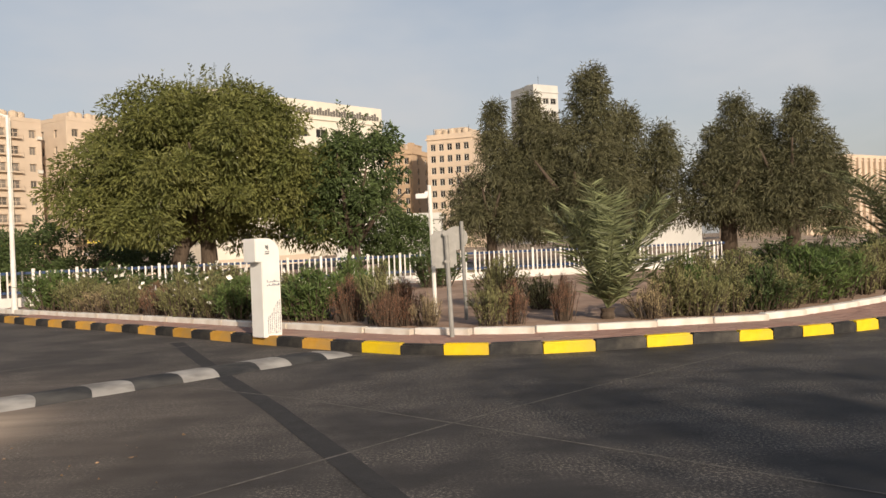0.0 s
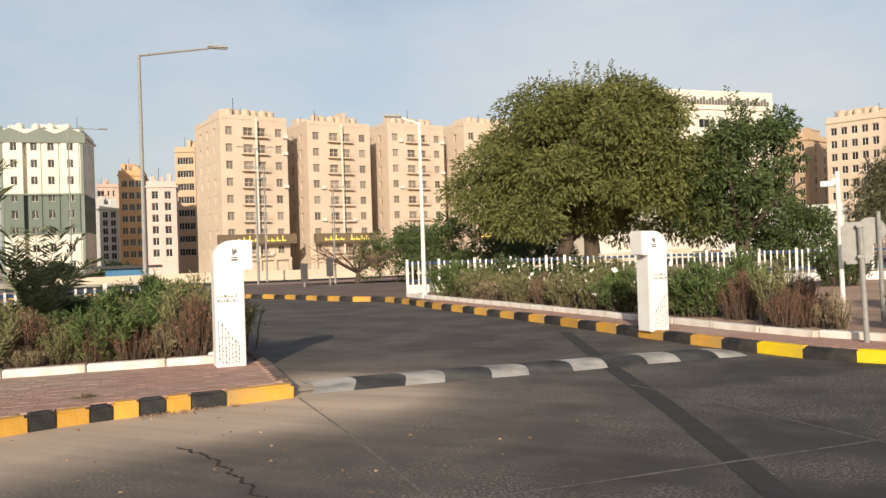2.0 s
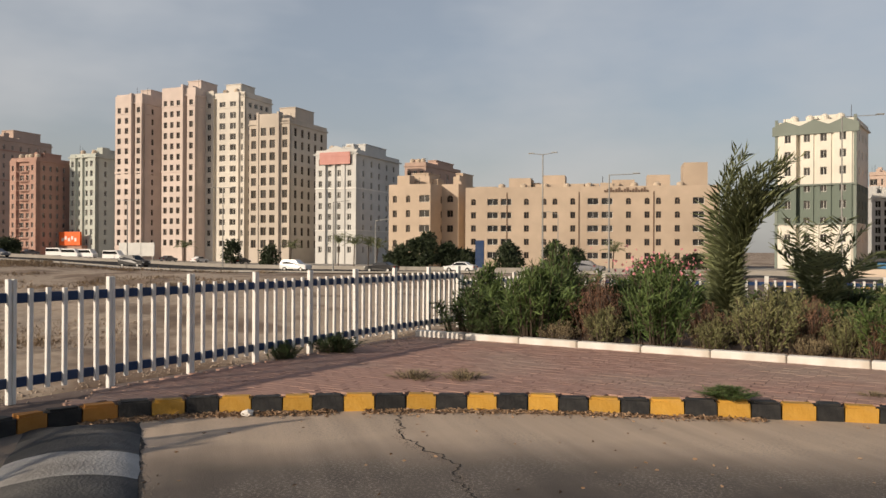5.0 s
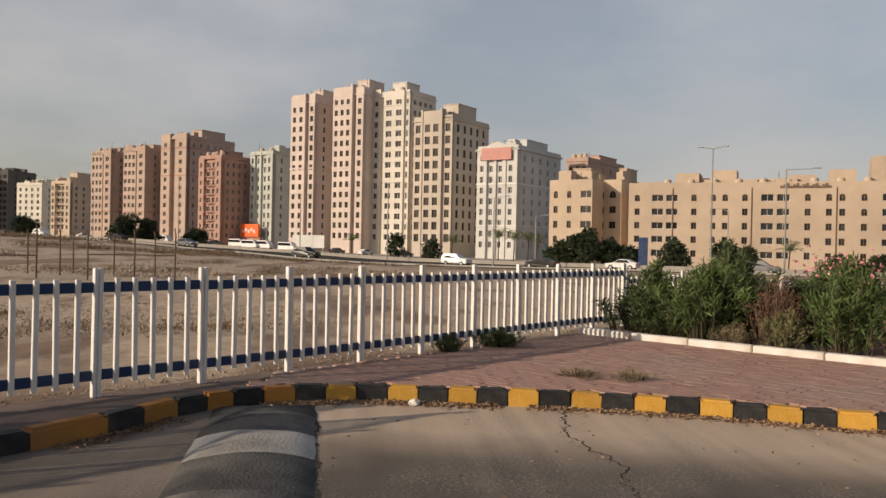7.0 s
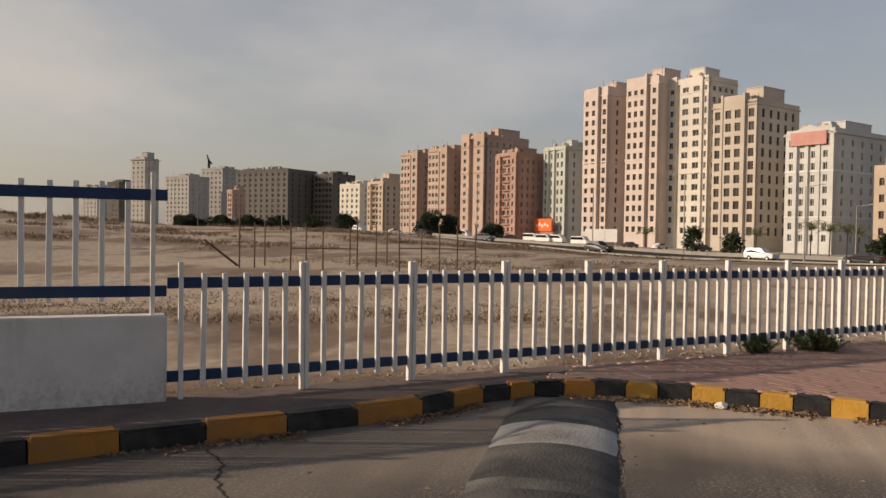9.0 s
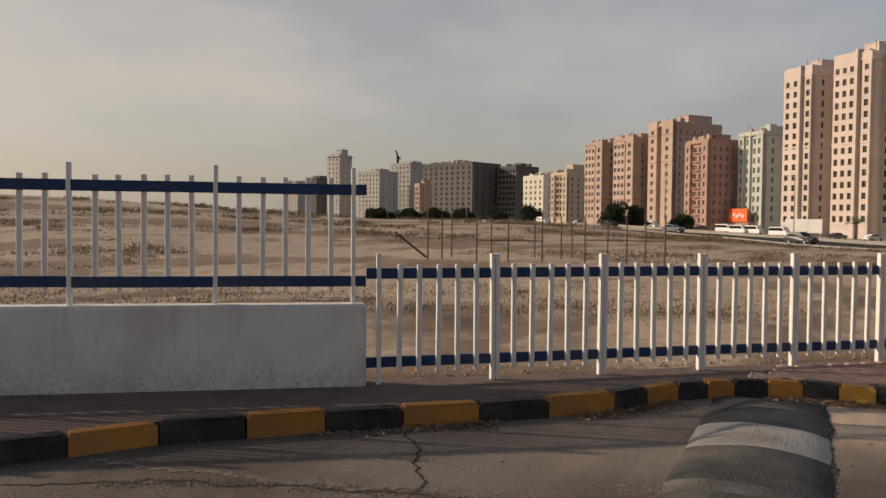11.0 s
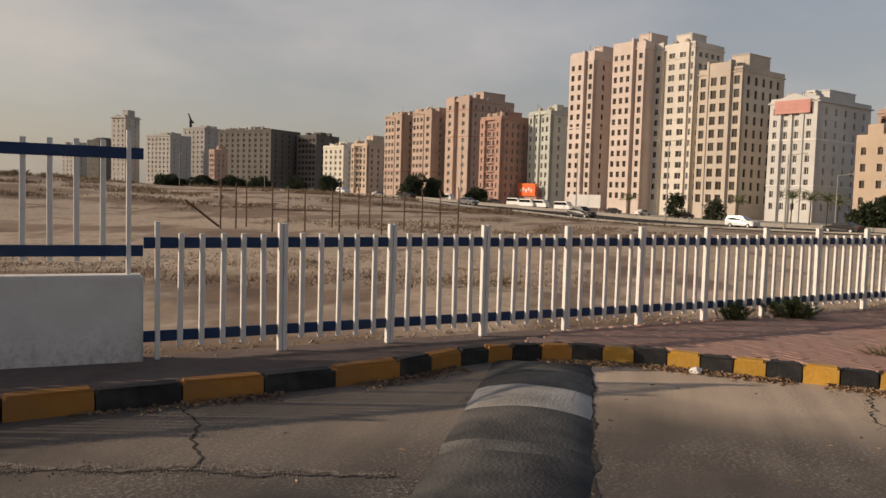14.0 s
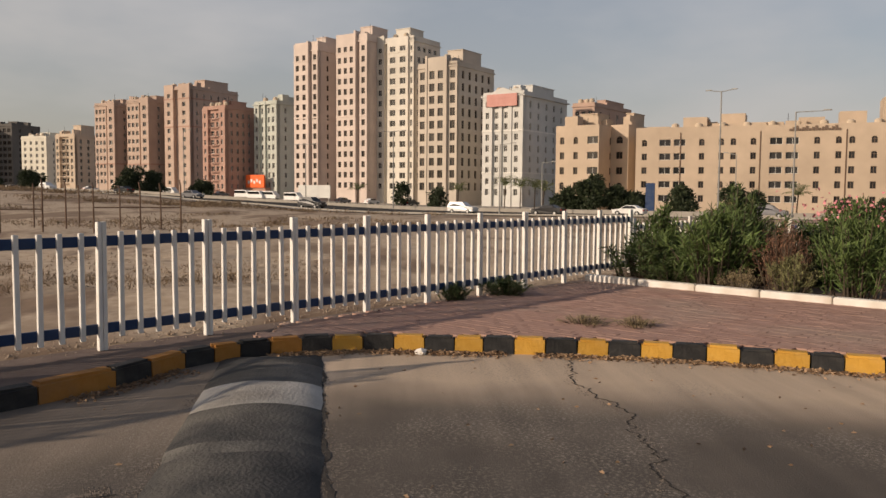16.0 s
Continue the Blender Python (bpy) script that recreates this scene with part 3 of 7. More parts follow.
def block(name, label, plan, phi, base, top, wall, floors, front=4, flank=2, left=0, win=(1.2, 1.5), frame=None, ground_h=3.4, depth=None, arch=False, trims=(), tank=0, tank_mat=None,
          parapet=0.9, cornice=0.25, bay=None, bay_mat=None, group="", balcony=None, category="apartment building", stair=True, columns=None, sky_h=2.6, ac=0, segs=None, arched=None):
    o, w, d = plan
    d = depth or d
    h = top - base
    ob = thing(name, label, category, Matrix.Translation((o.x, o.y, base)) @ Matrix.Rotation(radians(phi), 4, "Z"), group)
    frame = frame or FRAME_W
    fh = (h - ground_h - 0.6) / floors
    rows = [(ground_h + fh * i + fh * 0.28, ground_h + fh * i + fh * 0.28 + win[1]) for i in range(floors)]
    bm = bmesh.new()
    fc = columns if columns is not None else cols_even(w, front, win[0], 0.4)
    sc = cols_even(d, flank, win[0] * 0.75, 1.2) if flank else []
    lc = cols_even(d, left, win[0] * 0.75, 1.2) if left else []
    fronts = [((c[0] + c[1]) / 2, 0.0, c[1] - c[0]) for c in fc]
    if segs:                                            # stepped bays: from, to (shares of the width), how far out, windows, their width, extra height
        fronts = []
        for a, b, out, cnt, ww, more in segs:
            x0, x1, tz = w * a, w * b, h + more
            cs = cols_even(x1 - x0, cnt, ww, 0.1)
            panel(bm, (x0, -out, 0), (1, 0, 0), x1 - x0, tz, cs, rows)
            for q in (((x0, 1.2, 0), (x0, -out, 0), (x0, -out, tz), (x0, 1.2, tz)), ((x1, -out, 0), (x1, 1.2, 0), (x1, 1.2, tz), (x1, -out, tz)),
                      ((x0, -out, tz), (x1, -out, tz), (x1, 1.2, tz), (x0, 1.2, tz)), ((x1, 1.2, h), (x0, 1.2, h), (x0, 1.2, tz), (x1, 1.2, tz)) if more else ()):
                if q:
                    bm.faces.new([bm.verts.new(v) for v in q])
            fronts += [(x0 + (c[0] + c[1]) / 2, -out, c[1] - c[0]) for c in cs]
    else:
        panel(bm, (0, 0, 0), (1, 0, 0), w, h, fc, rows)
    panel(bm, (w, 0, 0), (0, 1, 0), d, h, sc, rows)
    panel(bm, (w, d, 0), (-1, 0, 0), w, h, [], [])
    panel(bm, (0, d, 0), (0, -1, 0), d, h, lc, rows)
    part("wall", bm, wall, ob)
    bm = bmesh.new()
    box(bm, -cornice, -cornice, h, w + cornice, d + cornice, h + 0.3)
    for x0, y0, x1, y1 in ((0, 0, w, 0.25), (0, d - 0.25, w, d), (0, 0.25, 0.25, d - 0.25), (w - 0.25, 0.25, w, d - 0.25)):
        box(bm, x0, y0, h + 0.3, x1, y1, h + 0.3 + parapet)
    part("roof", bm, wall, ob)
    for k, (xc, yc, ww) in enumerate(fronts):
        me = window_mesh(ww, win[1], frame if ww < 2 or not arched else FRAME_W)
        for i, r in enumerate(rows):
            round_top = arched and ww < 2 and (i == len(rows) - 1 or (k * 7 + i * 5) % 11 == 0)
            link("window", arch_mesh(ww, win[1], frame, wall) if round_top else me, ob, pose(xc, yc + 0.29, r[0]))
    if sc:
        me = window_mesh(win[0] * 0.75, win[1], frame)
        for c in sc:
            for r in rows:
                link("window", me, ob, pose(w - 0.29, (c[0] + c[1]) / 2, r[0], rz=90))
    if lc:
        me = window_mesh(win[0] * 0.75, win[1], frame)
        for c in lc:
            for r in rows:
                link("window", me, ob, pose(0.29, d - (c[0] + c[1]) / 2, r[0], rz=-90))
    for t in trims:                                     # string courses: height, thickness, material
        bm = bmesh.new()
        for a, b, out in [(q[0], q[1], q[2]) for q in segs] if segs else [(0.0, 1.0, 0.0)]:
            box(bm, w * a - (0.12 if a == 0 else 0.0), -out - 0.12, t[0], w * b + (0.12 if b == 1 else 0.0), -out + 0.003, t[0] + t[1])
        box(bm, w - 0.003, 0.003, t[0], w + 0.12, d, t[0] + t[1])
        box(bm, -0.12, 0.003, t[0], 0.003, d, t[0] + t[1])
        part("string_course", bm, t[2], ob)
    if bay:                                             # projecting piers between bays: x, width, out, foot
        for x, bw, out, foot in bay:
            bm = bmesh.new()
            box(bm, x, -out, foot, x + bw, 0.002, h + 0.8 + parapet)
            part("pier", bm, bay_mat or wall, ob)
    if stair:
        bm = bmesh.new()
        sw = min(5.0, w * 0.4)
        box(bm, w * 0.5 - sw / 2, d * 0.45, h + 0.3, w * 0.5 + sw / 2, d * 0.95, h + 0.3 + sky_h)
        box(bm, w * 0.5 - sw / 2 - 0.15, d * 0.45 - 0.15, h + 0.3 + sky_h, w * 0.5 + sw / 2 + 0.15, d * 0.95 + 0.15, h + 0.5 + sky_h)
        part("stair_head", bm, wall, ob)
    if tank:
        tanks(ob, w * 0.12, w * 0.88, min(2.0, d * 0.3), h + 0.3, tank, tank_mat or TANK, h=parapet + 1.3)
    rr_ = random.Random(round(w * 100) + floors)         # rooftop clutter: plant rooms, dishes, masts
    for k in range(4 if top > 12 else 0):
        bm = bmesh.new()
        bx, bw, bh = rr_.uniform(0, w * 0.8), rr_.uniform(0.8, max(1.0, w * 0.22)), rr_.uniform(1.0, 2.6)
        by = rr_.uniform(0.3, d * 0.6)
        box(bm, bx, by, h + 0.3, min(bx + bw, w), min(by + rr_.uniform(1.5, 4), d), h + 0.3 + parapet * 0.4 + bh)
        part("plant_room", bm, wall, ob)
    for k in range(2 if top > 12 else 0):
        bm = bmesh.new()
        bx, by = rr_.uniform(0.3, w - 0.3), rr_.uniform(0.5, d * 0.5)
        tube(bm, [(bx, by, h + 0.2), (bx, by, h + parapet + rr_.uniform(1.5, 3.5))], [0.07, 0.05], 5)
        part("antenna", bm, DARKMETAL, ob)
    if balcony:
        for x0, x1 in balcony:
            for r in rows:
                bm = bmesh.new()
                box(bm, x0, -0.7, r[0] - 0.35, x1, 0.002, r[0] - 0.22)
                for k in range(7):
                    xx = x0 + (x1 - x0 - 0.04) * k / 6
                    box(bm, xx, -0.7, r[0] - 0.22, xx + 0.04, -0.66, r[0] + 0.55)
                box(bm, x0, -0.71, r[0] + 0.55, x1, -0.65, r[0] + 0.61)
                part("balcony", bm, [wall], ob)
    for k in range(ac):
        bm = bmesh.new()
        rr = random.choice(rows)
        cc = random.choice(fc) if fc else (1, 2)
        box(bm, cc[1] + 0.1, -0.4, rr[0] - 0.2, cc[1] + 0.9, 0.002, rr[0] + 0.35)
        part("air_conditioner", bm, ACM, ob)
    return ob, w, d, h, rows


C_APT = stucco("plaster_cream", (0.55, 0.445, 0.345))
C_APT2 = stucco("plaster_tan", (0.50, 0.36, 0.24))
C_FLAT = stucco("stone_beige", (0.48, 0.378, 0.285))
C_GREEN = stucco("paint_sage", (0.19, 0.215, 0.185))
C_CREAM = stucco("paint_pale_cream", (0.66, 0.62, 0.53))
C_PINKT = stucco("plaster_rose_beige", (0.58, 0.485, 0.43))
C_TOWC = stucco("plaster_ivory", (0.62, 0.575, 0.505))
C_TAUPE = stucco("plaster_sand", (0.50, 0.435, 0.365))
C_WHITE = stucco("plaster_white", (0.55, 0.54, 0.51))
C_MINT = stucco("plaster_mint", (0.48, 0.50, 0.45))
C_RED = stucco("plaster_terracotta", (0.40, 0.25, 0.20))
C_BROWN = stucco("plaster_salmon", (0.47, 0.355, 0.29))
C_SALMON = stucco("plaster_peach", (0.45, 0.315, 0.25))
C_DARK = stucco("concrete_dark", (0.135, 0.125, 0.115))
C_GREY = stucco("concrete_grey", (0.42, 0.40, 0.37))
C_ORANGE = stucco("paint_ochre", (0.60, 0.36, 0.18))
C_PINK2 = stucco("paint_pale_pink", (0.62, 0.45, 0.40))
C_HOSP = stucco("panel_offwhite", (0.62, 0.58, 0.50))
SIGN_PINK = mat("sign_coral", (0.50, 0.225, 0.19), (0.56, 0.28, 0.24), scale=0.8, rough=0.6)
SIGN_ORANGE = mat("sign_orange", (0.75, 0.13, 0.03), rough=0.6)
SIGN_DARK = mat("sign_dark_board", (0.14, 0.105, 0.065), rough=0.6)
SIGN_YEL = mat("sign_yellow", (0.85, 0.68, 0.12), rough=0.6)

# cream apartment row with dark sign boards over the ground floor
for i, (bs, bf, br, dist, tp) in enumerate(((39.76, 38.35, 33.82, 135, 25.4), (33.7, 32.4, 28.03, 141, 25.4), (27.9, 26.75, 22.77, 149, 26.2), (22.7, 21.3, 17.5, 157, 27.2))):
    plan = site(br, bf, bs, dist, 56)
    w = plan[1]
    cc = [(w * 0.08, w * 0.18), (w * 0.34, w * 0.48), (w * 0.53, w * 0.67), (w * 0.82, w * 0.92)]
    ob, w, d, h, rows = block("apartment_building", "cream eight-storey apartment block with balconies and rooftop tanks", plan, 56, -2.0, tp - 1.2, C_APT, 8, columns=cc, left=3, flank=0, depth=14, win=(1.2, 1.35), frame=FRAME_T,
                              ground_h=3.2, tank=6, group="cream apartment row", balcony=[(w * 0.3, w * 0.7)], ac=5, stair=False, cornice=0.05, parapet=0.4)
    bm = bmesh.new()
    box(bm, -1.2 if i == 0 else 0.3, -1.6, 5.6, w + 0.6, -0.75, 7.2)
    board = part("sign_board", bm, SIGN_DARK, ob, "dark brown sign board with yellow lettering shapes")
    bm = bmesh.new()
    for k in range(9):
        x = w * 0.16 + k * w * 0.082
        if k == 4:
            continue
        hh = 0.5 + 0.45 * ((k * 7) % 3) / 2
        box(bm, x, -1.66, 6.0, x + w * 0.066, -1.602, 6.22)
        box(bm, x + 0.1, -1.66, 6.22, x + 0.28, -1.602, 6.0 + hh)
    tagged(part("lettering", bm, SIGN_YEL, board), kind="stuff")
    bm = bmesh.new()
    for k in range(5):
        x = w * (0.04 + 0.23 * k)
        box(bm, x, -0.5, 0, x + 0.5, 0.0, 3.0)
    box(bm, -0.1, -0.52, 2.9, w + 0.1, -0.003, 3.3)
    part("colonnade", bm, C_APT, ob)
    for xx in (0.5, 0.515):                             # a pair of slim waste pipes between the balconies
        bm = bmesh.new()
        tube(bm, [(w * xx, -0.78, 3.3), (w * xx, -0.78, h + 0.2)], [0.09, 0.09], 6)
        part("waste_pipe", bm, C_CREAM, ob)

# long five-storey stone building
for bl, bf, bs, dist, tp, lab in ((78.05, 75.1, 74.25, 172, 14.9, "wing"), (74.3, 73.1, 72.7, 176, 15.2, "link"), ):
    block("apartment_building", "beige stone five-storey apartment building with arched windows", site(bl, bf, bs, dist, 50), 50, -1.9, tp, C_FLAT, 4, front=3 if lab == "wing" else 1, flank=1, depth=12, win=(1.5, 1.5), arch=False,
          frame=FRAME_B, arched=True, columns=None if lab == "link" else [(1.0, 2.0), (4.2, 5.2), (7.4, 9.8)], group="beige stone building", stair=True, parapet=0.7, cornice=0.0, sky_h=3.4)
plan = site(72.6, 55.2, 54.6, 166, 62)
long_w = plan[1]
cc = []
k, x = 0, 1.2
while x < long_w - 3:
    wd = (1.0, 2.2, 2.2, 1.0, 1.0, 1.0)[k % 6]
    cc.append((x, x + wd))
    x += wd + (2.4, 0.6, 2.6, 2.6, 1.2, 2.6)[k % 6]
    k += 1
ob, w, d, h, rows = block("apartment_building", "long beige stone five-storey building with arched openings", plan, 62, -1.9, 13.6, C_FLAT, 5, columns=cc, flank=0, depth=14, win=(1.0, 1.3), frame=FRAME_B, arched=True, ground_h=1.2, parapet=0.8,
                          cornice=0.0, stair=False)
for k in range(7):
    xx = w * (0.03 + 0.14 * k)
    bm = bmesh.new()
    box(bm, xx, 3 + (k % 3), h + 0.3, xx + w * 0.09, 11, h + 0.3 + (1.2, 3.0, 3.6, 1.6, 2.4, 3.4, 5.6)[k])
    part("roof_room", bm, C_FLAT, ob)
tanks(ob, w * 0.1, w * 0.9, 2.5, h + 0.3, 9, TANK)
for k in range(3):
    xx = w * (0.17 + 0.29 * k)
    bm = bmesh.new()
    box(bm, xx, -0.1, 0, xx + 0.18, 0.003, h)
    part("downpipe", bm, RUST, ob)
bm = bmesh.new()
for k in range(16):
    box(bm, w * 0.56 + k * 0.55, -0.15, h - 0.1, w * 0.56 + k * 0.55 + 0.42, 0.003, h + 0.3 + 0.25 * (k % 3))
tagged(part("sign_lettering", bm, FRAME_B, ob, "bronze lettering shapes"), kind="stuff")

# sage and cream tower
def banded(name, wall, band, z0, z1):
    """Plaster in two paints: a band of the second colour between two heights."""
    m = wall.copy()
    m.name = name
    n, l = m.node_tree.nodes, m.node_tree.links
    p = n["Principled BSDF"]
    xyz = n.new("ShaderNodeSeparateXYZ")
    l.new(n.new("ShaderNodeTexCoord").outputs["Object"], xyz.inputs["Vector"])
    q = n.new("ShaderNodeMath")
    q.operation = "COMPARE"
    q.inputs[1].default_value, q.inputs[2].default_value = (z0 + z1) / 2, (z1 - z0) / 2
    l.new(xyz.outputs["Z"], q.inputs[0])
    mx = n.new("ShaderNodeMix")
    mx.data_type = "RGBA"
    l.new(q.outputs[0], mx.inputs["Factor"])
    l.new(p.inputs["Base Color"].links[0].from_socket, mx.inputs["A"])
    mx.inputs["B"].default_value = rgb(band)
    l.new(mx.outputs["Result"], p.inputs["Base Color"])
    return m


C_SAGE = banded("paint_cream_with_sage_band", C_CREAM, (0.145, 0.175, 0.145), 8.6, 15.8)
plan = site(51.75, 47.0, 46.3, 165, 39)
w = plan[1]
ob, w, d, h, rows = block("apartment_building", "sage and cream eight-storey apartment tower with gabled parapets", plan, 39, -1.5, 25.2, C_SAGE, 8, flank=3, depth=15, win=(1.1, 1.5), ground_h=1.0, tank=4, tank_mat=TANKW, stair=False, cornice=0.4,
                          segs=((0, 0.055, 0.25, 0, 1, 0), (0.055, 0.27, 0.5, 1, 1.1, 0), (0.27, 0.32, -0.8, 0, 1, 0), (0.32, 0.485, 0.3, 1, 1.1, 0), (0.485, 0.515, 0.05, 0, 1, 0), (0.515, 0.70, 0.3, 1, 1.1, 0), (0.70, 0.735, 0.05, 0, 1, 0), (0.735, 0.95, 0.5, 1, 1.1, 0), (0.95, 1.0, 0.25, 0, 1, 0)),
                          bay=[(-0.05, 0.5, 0.35, 0), (w - 0.45, 0.5, 0.35, 0)], bay_mat=C_GREEN)
for z in (8.3, 15.6):
    bm = bmesh.new()
    box(bm, -0.2, -0.62, z, w + 0.2, 0.002, z + 0.3)
    part("string_course", bm, C_GREEN, ob)
bm = bmesh.new()
box(bm, -0.5, -0.6, h - 1.4, w + 0.5, 0.0, h + 0.3)
for a in (0.0, 0.36, 0.72):
    v = [bm.verts.new((w * a - 0.5 + q, y, z)) for q, z in ((0, h + 0.3), (w * 0.30 + 0.5, h + 0.3), (w * 0.15 + 0.25, h + 1.3)) for y in (-0.6, 0.0)]
    for q in ((0, 2, 4), (1, 5, 3), (0, 4, 5, 1), (2, 3, 5, 4)):
        bm.faces.new([v[j] for j in q])
part("gabled_parapet", bm, C_GREEN, ob)

# blocks between the sage tower and the cream row
block("apartment_building", "pale cream low apartment block", site(46.1, 44.9, 44.0, 210, 60), 60, -2, 14.0, C_WHITE, 6, front=2, flank=2, depth=9)
block("apartment_building", "ochre seven-storey apartment block", site(44.9, 43.3, 42.9, 190, 40), 40, -2, 20.2, C_ORANGE, 7, front=3, flank=1, depth=12, tank=2)
block("apartment_building", "pale pink apartment block", site(43.2, 41.3, 40.9, 165, 40), 40, -2, 15.5, C_PINK2, 6, front=2, flank=1, depth=12, stair=False)
block("apartment_building", "tan eight-storey apartment block", site(41.3, 40.0, 38.9, 185, 20), 20, -2, 25.0, C_APT2, 8, front=3, flank=2, depth=12, stair=True)
block("unfinished_building", "unfinished brown concrete frame", site(46.2, 44.8, 44.2, 300, 40), 40, -2, 27.0, C_BROWN, 7, front=4, flank=2, depth=12, win=(2.2, 2.0), stair=False, category="building")

# towers along the main road
block("apartment_building", "peach apartment block behind the beige wing", site(76.9, 75.4, 72.9, 238, 50), 50, -2, 26.6, C_SALMON, 8, front=3, flank=4, tank=3, ac=4)
ob, w, d, h, rows = block("apartment_building", "white nine-storey apartment block with a coral sign", site(83.14, 80.3, 77.3, 192, 52), 52, -1.8, 24.4, C_WHITE, 9, front=3, flank=5, win=(1.2, 1.5), ground_h=2.0, cornice=0.5, sky_h=3.4, tank=2,
                          trims=((18.0, 0.3, FRAME_W), (8.0, 0.25, FRAME_W)), segs=((0, 0.24, 0.35, 1, 0.9, 0.6), (0.24, 0.40, -0.25, 1, 0.9, 0), (0.40, 0.47, 0.2, 0, 1, 0), (0.47, 0.63, -0.25, 1, 0.9, 0), (0.63, 0.72, 0.35, 0, 1, 0.6), (0.72, 0.92, 0.1, 1, 1.0, 0), (0.92, 1.0, 0.5, 0, 1, 0.6)))
bm = bmesh.new()
box(bm, w * 0.12, -0.75, h - 2.3, w * 0.86, -0.45, h + 0.6)
part("sign", bm, SIGN_PINK, ob, "faded coral sign board")
bm = bmesh.new()
for k in range(2):
    for j in range(8):
        box(bm, w * 0.17 + j * 0.95, -0.8, h - 1.5 + k * 1.0, w * 0.17 + j * 0.95 + 0.75, -0.752, h - 1.1 + k * 1.0)
tagged(part("sign_lettering", bm, SIGN_PINK, ob), kind="stuff")
bm = bmesh.new()
v = [bm.verts.new((x, y, z)) for x, z in ((w * 0.1, h + 0.6), (w * 0.9, h + 0.6), (w * 0.5, h + 2.2)) for y in (-0.4, 0.1)]
for q in ((0, 2, 4), (1, 5, 3), (0, 4, 5, 1), (2, 3, 5, 4)):
    bm.faces.new([v[j] for j in q])
part("pediment", bm, C_WHITE, ob)
block("apartment_building", "sand-coloured ten-storey apartment tower with tall windows", site(87.73, 85.0, 82.4, 205, 52), 52, -1.8, 33.3, C_TAUPE, 10, front=4, flank=5, win=(1.5, 2.0), ground_h=3.0, frame=FRAME_B, sky_h=5.2,
      segs=((0, 0.22, 0.0, 1, 1.5, 0), (0.22, 0.27, 0.7, 0, 1, 3.0), (0.27, 0.72, 0.5, 2, 1.6, 2.6), (0.72, 0.77, 0.7, 0, 1, 3.0), (0.77, 1.0, 0.0, 1, 1.5, 0.8)), parapet=1.0)
block("apartment_building", "ivory fourteen-storey apartment tower with paired windows", site(91.2, 88.05, 86.2, 222, 52), 52, -1.8, 42.5, C_TOWC, 14, front=4, flank=4, win=(1.9, 1.6), ground_h=3.4, tank=3, parapet=1.2, sky_h=4.6,
      segs=((0, 0.37, 0.3, 2, 1.2, 2.2), (0.37, 0.45, -0.6, 0, 1, 0), (0.45, 0.9, 0.5, 2, 1.9, 1.4), (0.9, 1.0, 0.0, 1, 0.7, 1.0)), trims=((3.4, 0.35, C_TOWC), (41.5, 0.4, C_TOWC)), frame=FRAME_W)
block("apartment_building", "rose-beige fourteen-storey apartment tower", site(93.36, 91.3, 90.9, 226, 52), 52, -1.6, 43.0, C_PINKT, 14, front=4, flank=1, win=(1.1, 1.6), frame=FRAME_B, depth=14, parapet=1.8, sky_h=5.0,
      trims=((24.0, 0.5, C_PINKT), (41.8, 0.3, C_PINKT), (3.4, 0.3, C_PINKT)), segs=((0, 0.62, 0.5, 3, 1.15, 2.4), (0.62, 0.68, 0.9, 0, 1, 3.0), (0.68, 0.76, -0.9, 0, 1, 0), (0.76, 1.0, 0.2, 1, 1.2, 0)))
block("apartment_building", "rose-beige fourteen-storey apartment tower", site(96.26, 94.7, 93.4, 235, 52), 52, -1.6, 41.5, C_PINKT, 14, front=3, flank=2, win=(1.1, 1.6), frame=FRAME_B, depth=14, parapet=2.4, sky_h=4.6,
      trims=((24.0, 0.5, C_PINKT), (40.3, 0.3, C_PINKT), (3.4, 0.3, C_PINKT)), segs=((0, 0.60, 0.5, 2, 1.2, 2.2), (0.60, 0.67, 0.9, 0, 1, 2.8), (0.67, 0.76, -0.9, 0, 1, 0), (0.76, 1.0, 0.2, 1, 1.2, 0)))
ob, w, d, h, rows = block("apartment_building", "mint-grey ten-storey apartment block above an orange sign", site(99.0, 97.5, 96.3, 258, 50), 50, -1.4, 28.6, C_MINT, 9, front=3, flank=2, win=(1.2, 1.7), depth=12, tank=2, cornice=0.5,
                          segs=((0, 0.22, 0.3, 1, 1.0, 0.8), (0.22, 0.42, -0.3, 1, 0.9, 0), (0.42, 0.5, 0.3, 0, 1, 0.8), (0.5, 0.72, -0.3, 1, 0.9, 0), (0.72, 1.0, 0.3, 1, 1.0, 0.8)))
bm = bmesh.new()
box(bm, -1.0, -3.0, 4.0, w * 0.72, -2.4, 8.0)
bd = part("sign", bm, SIGN_ORANGE, ob, "bright orange shop sign")
bm = bmesh.new()
for j in range(5):
    box(bm, 0.0 + j * 1.3, -3.06, 5.2 + (j % 2) * 0.5, 0.8 + j * 1.3, -3.002, 6.2 + (j % 2) * 0.5)
tagged(part("lettering", bm, FRAME_W, bd), kind="stuff")
bm = bmesh.new()
box(bm, -1.0, -2.4, 0, w * 0.72, 0.0, 4.0)
part("shop_front", bm, C_RED, ob)
block("apartment_building", "terracotta nine-storey apartment block with balconies", site(102.4, 100.95, 99.0, 262, 50), 50, -1.2, 27.0, C_RED, 9, front=4, flank=4, win=(1.1, 1.5), tank=4, balcony=[(3.2, 8.2)], ground_h=2.6, segs=((0, 0.24, 0.3, 1, 0.9, 0.5), (0.24, 0.74, -0.5, 2, 1.7, 0), (0.74, 1.0, 0.3, 1, 0.9, 0.5)))
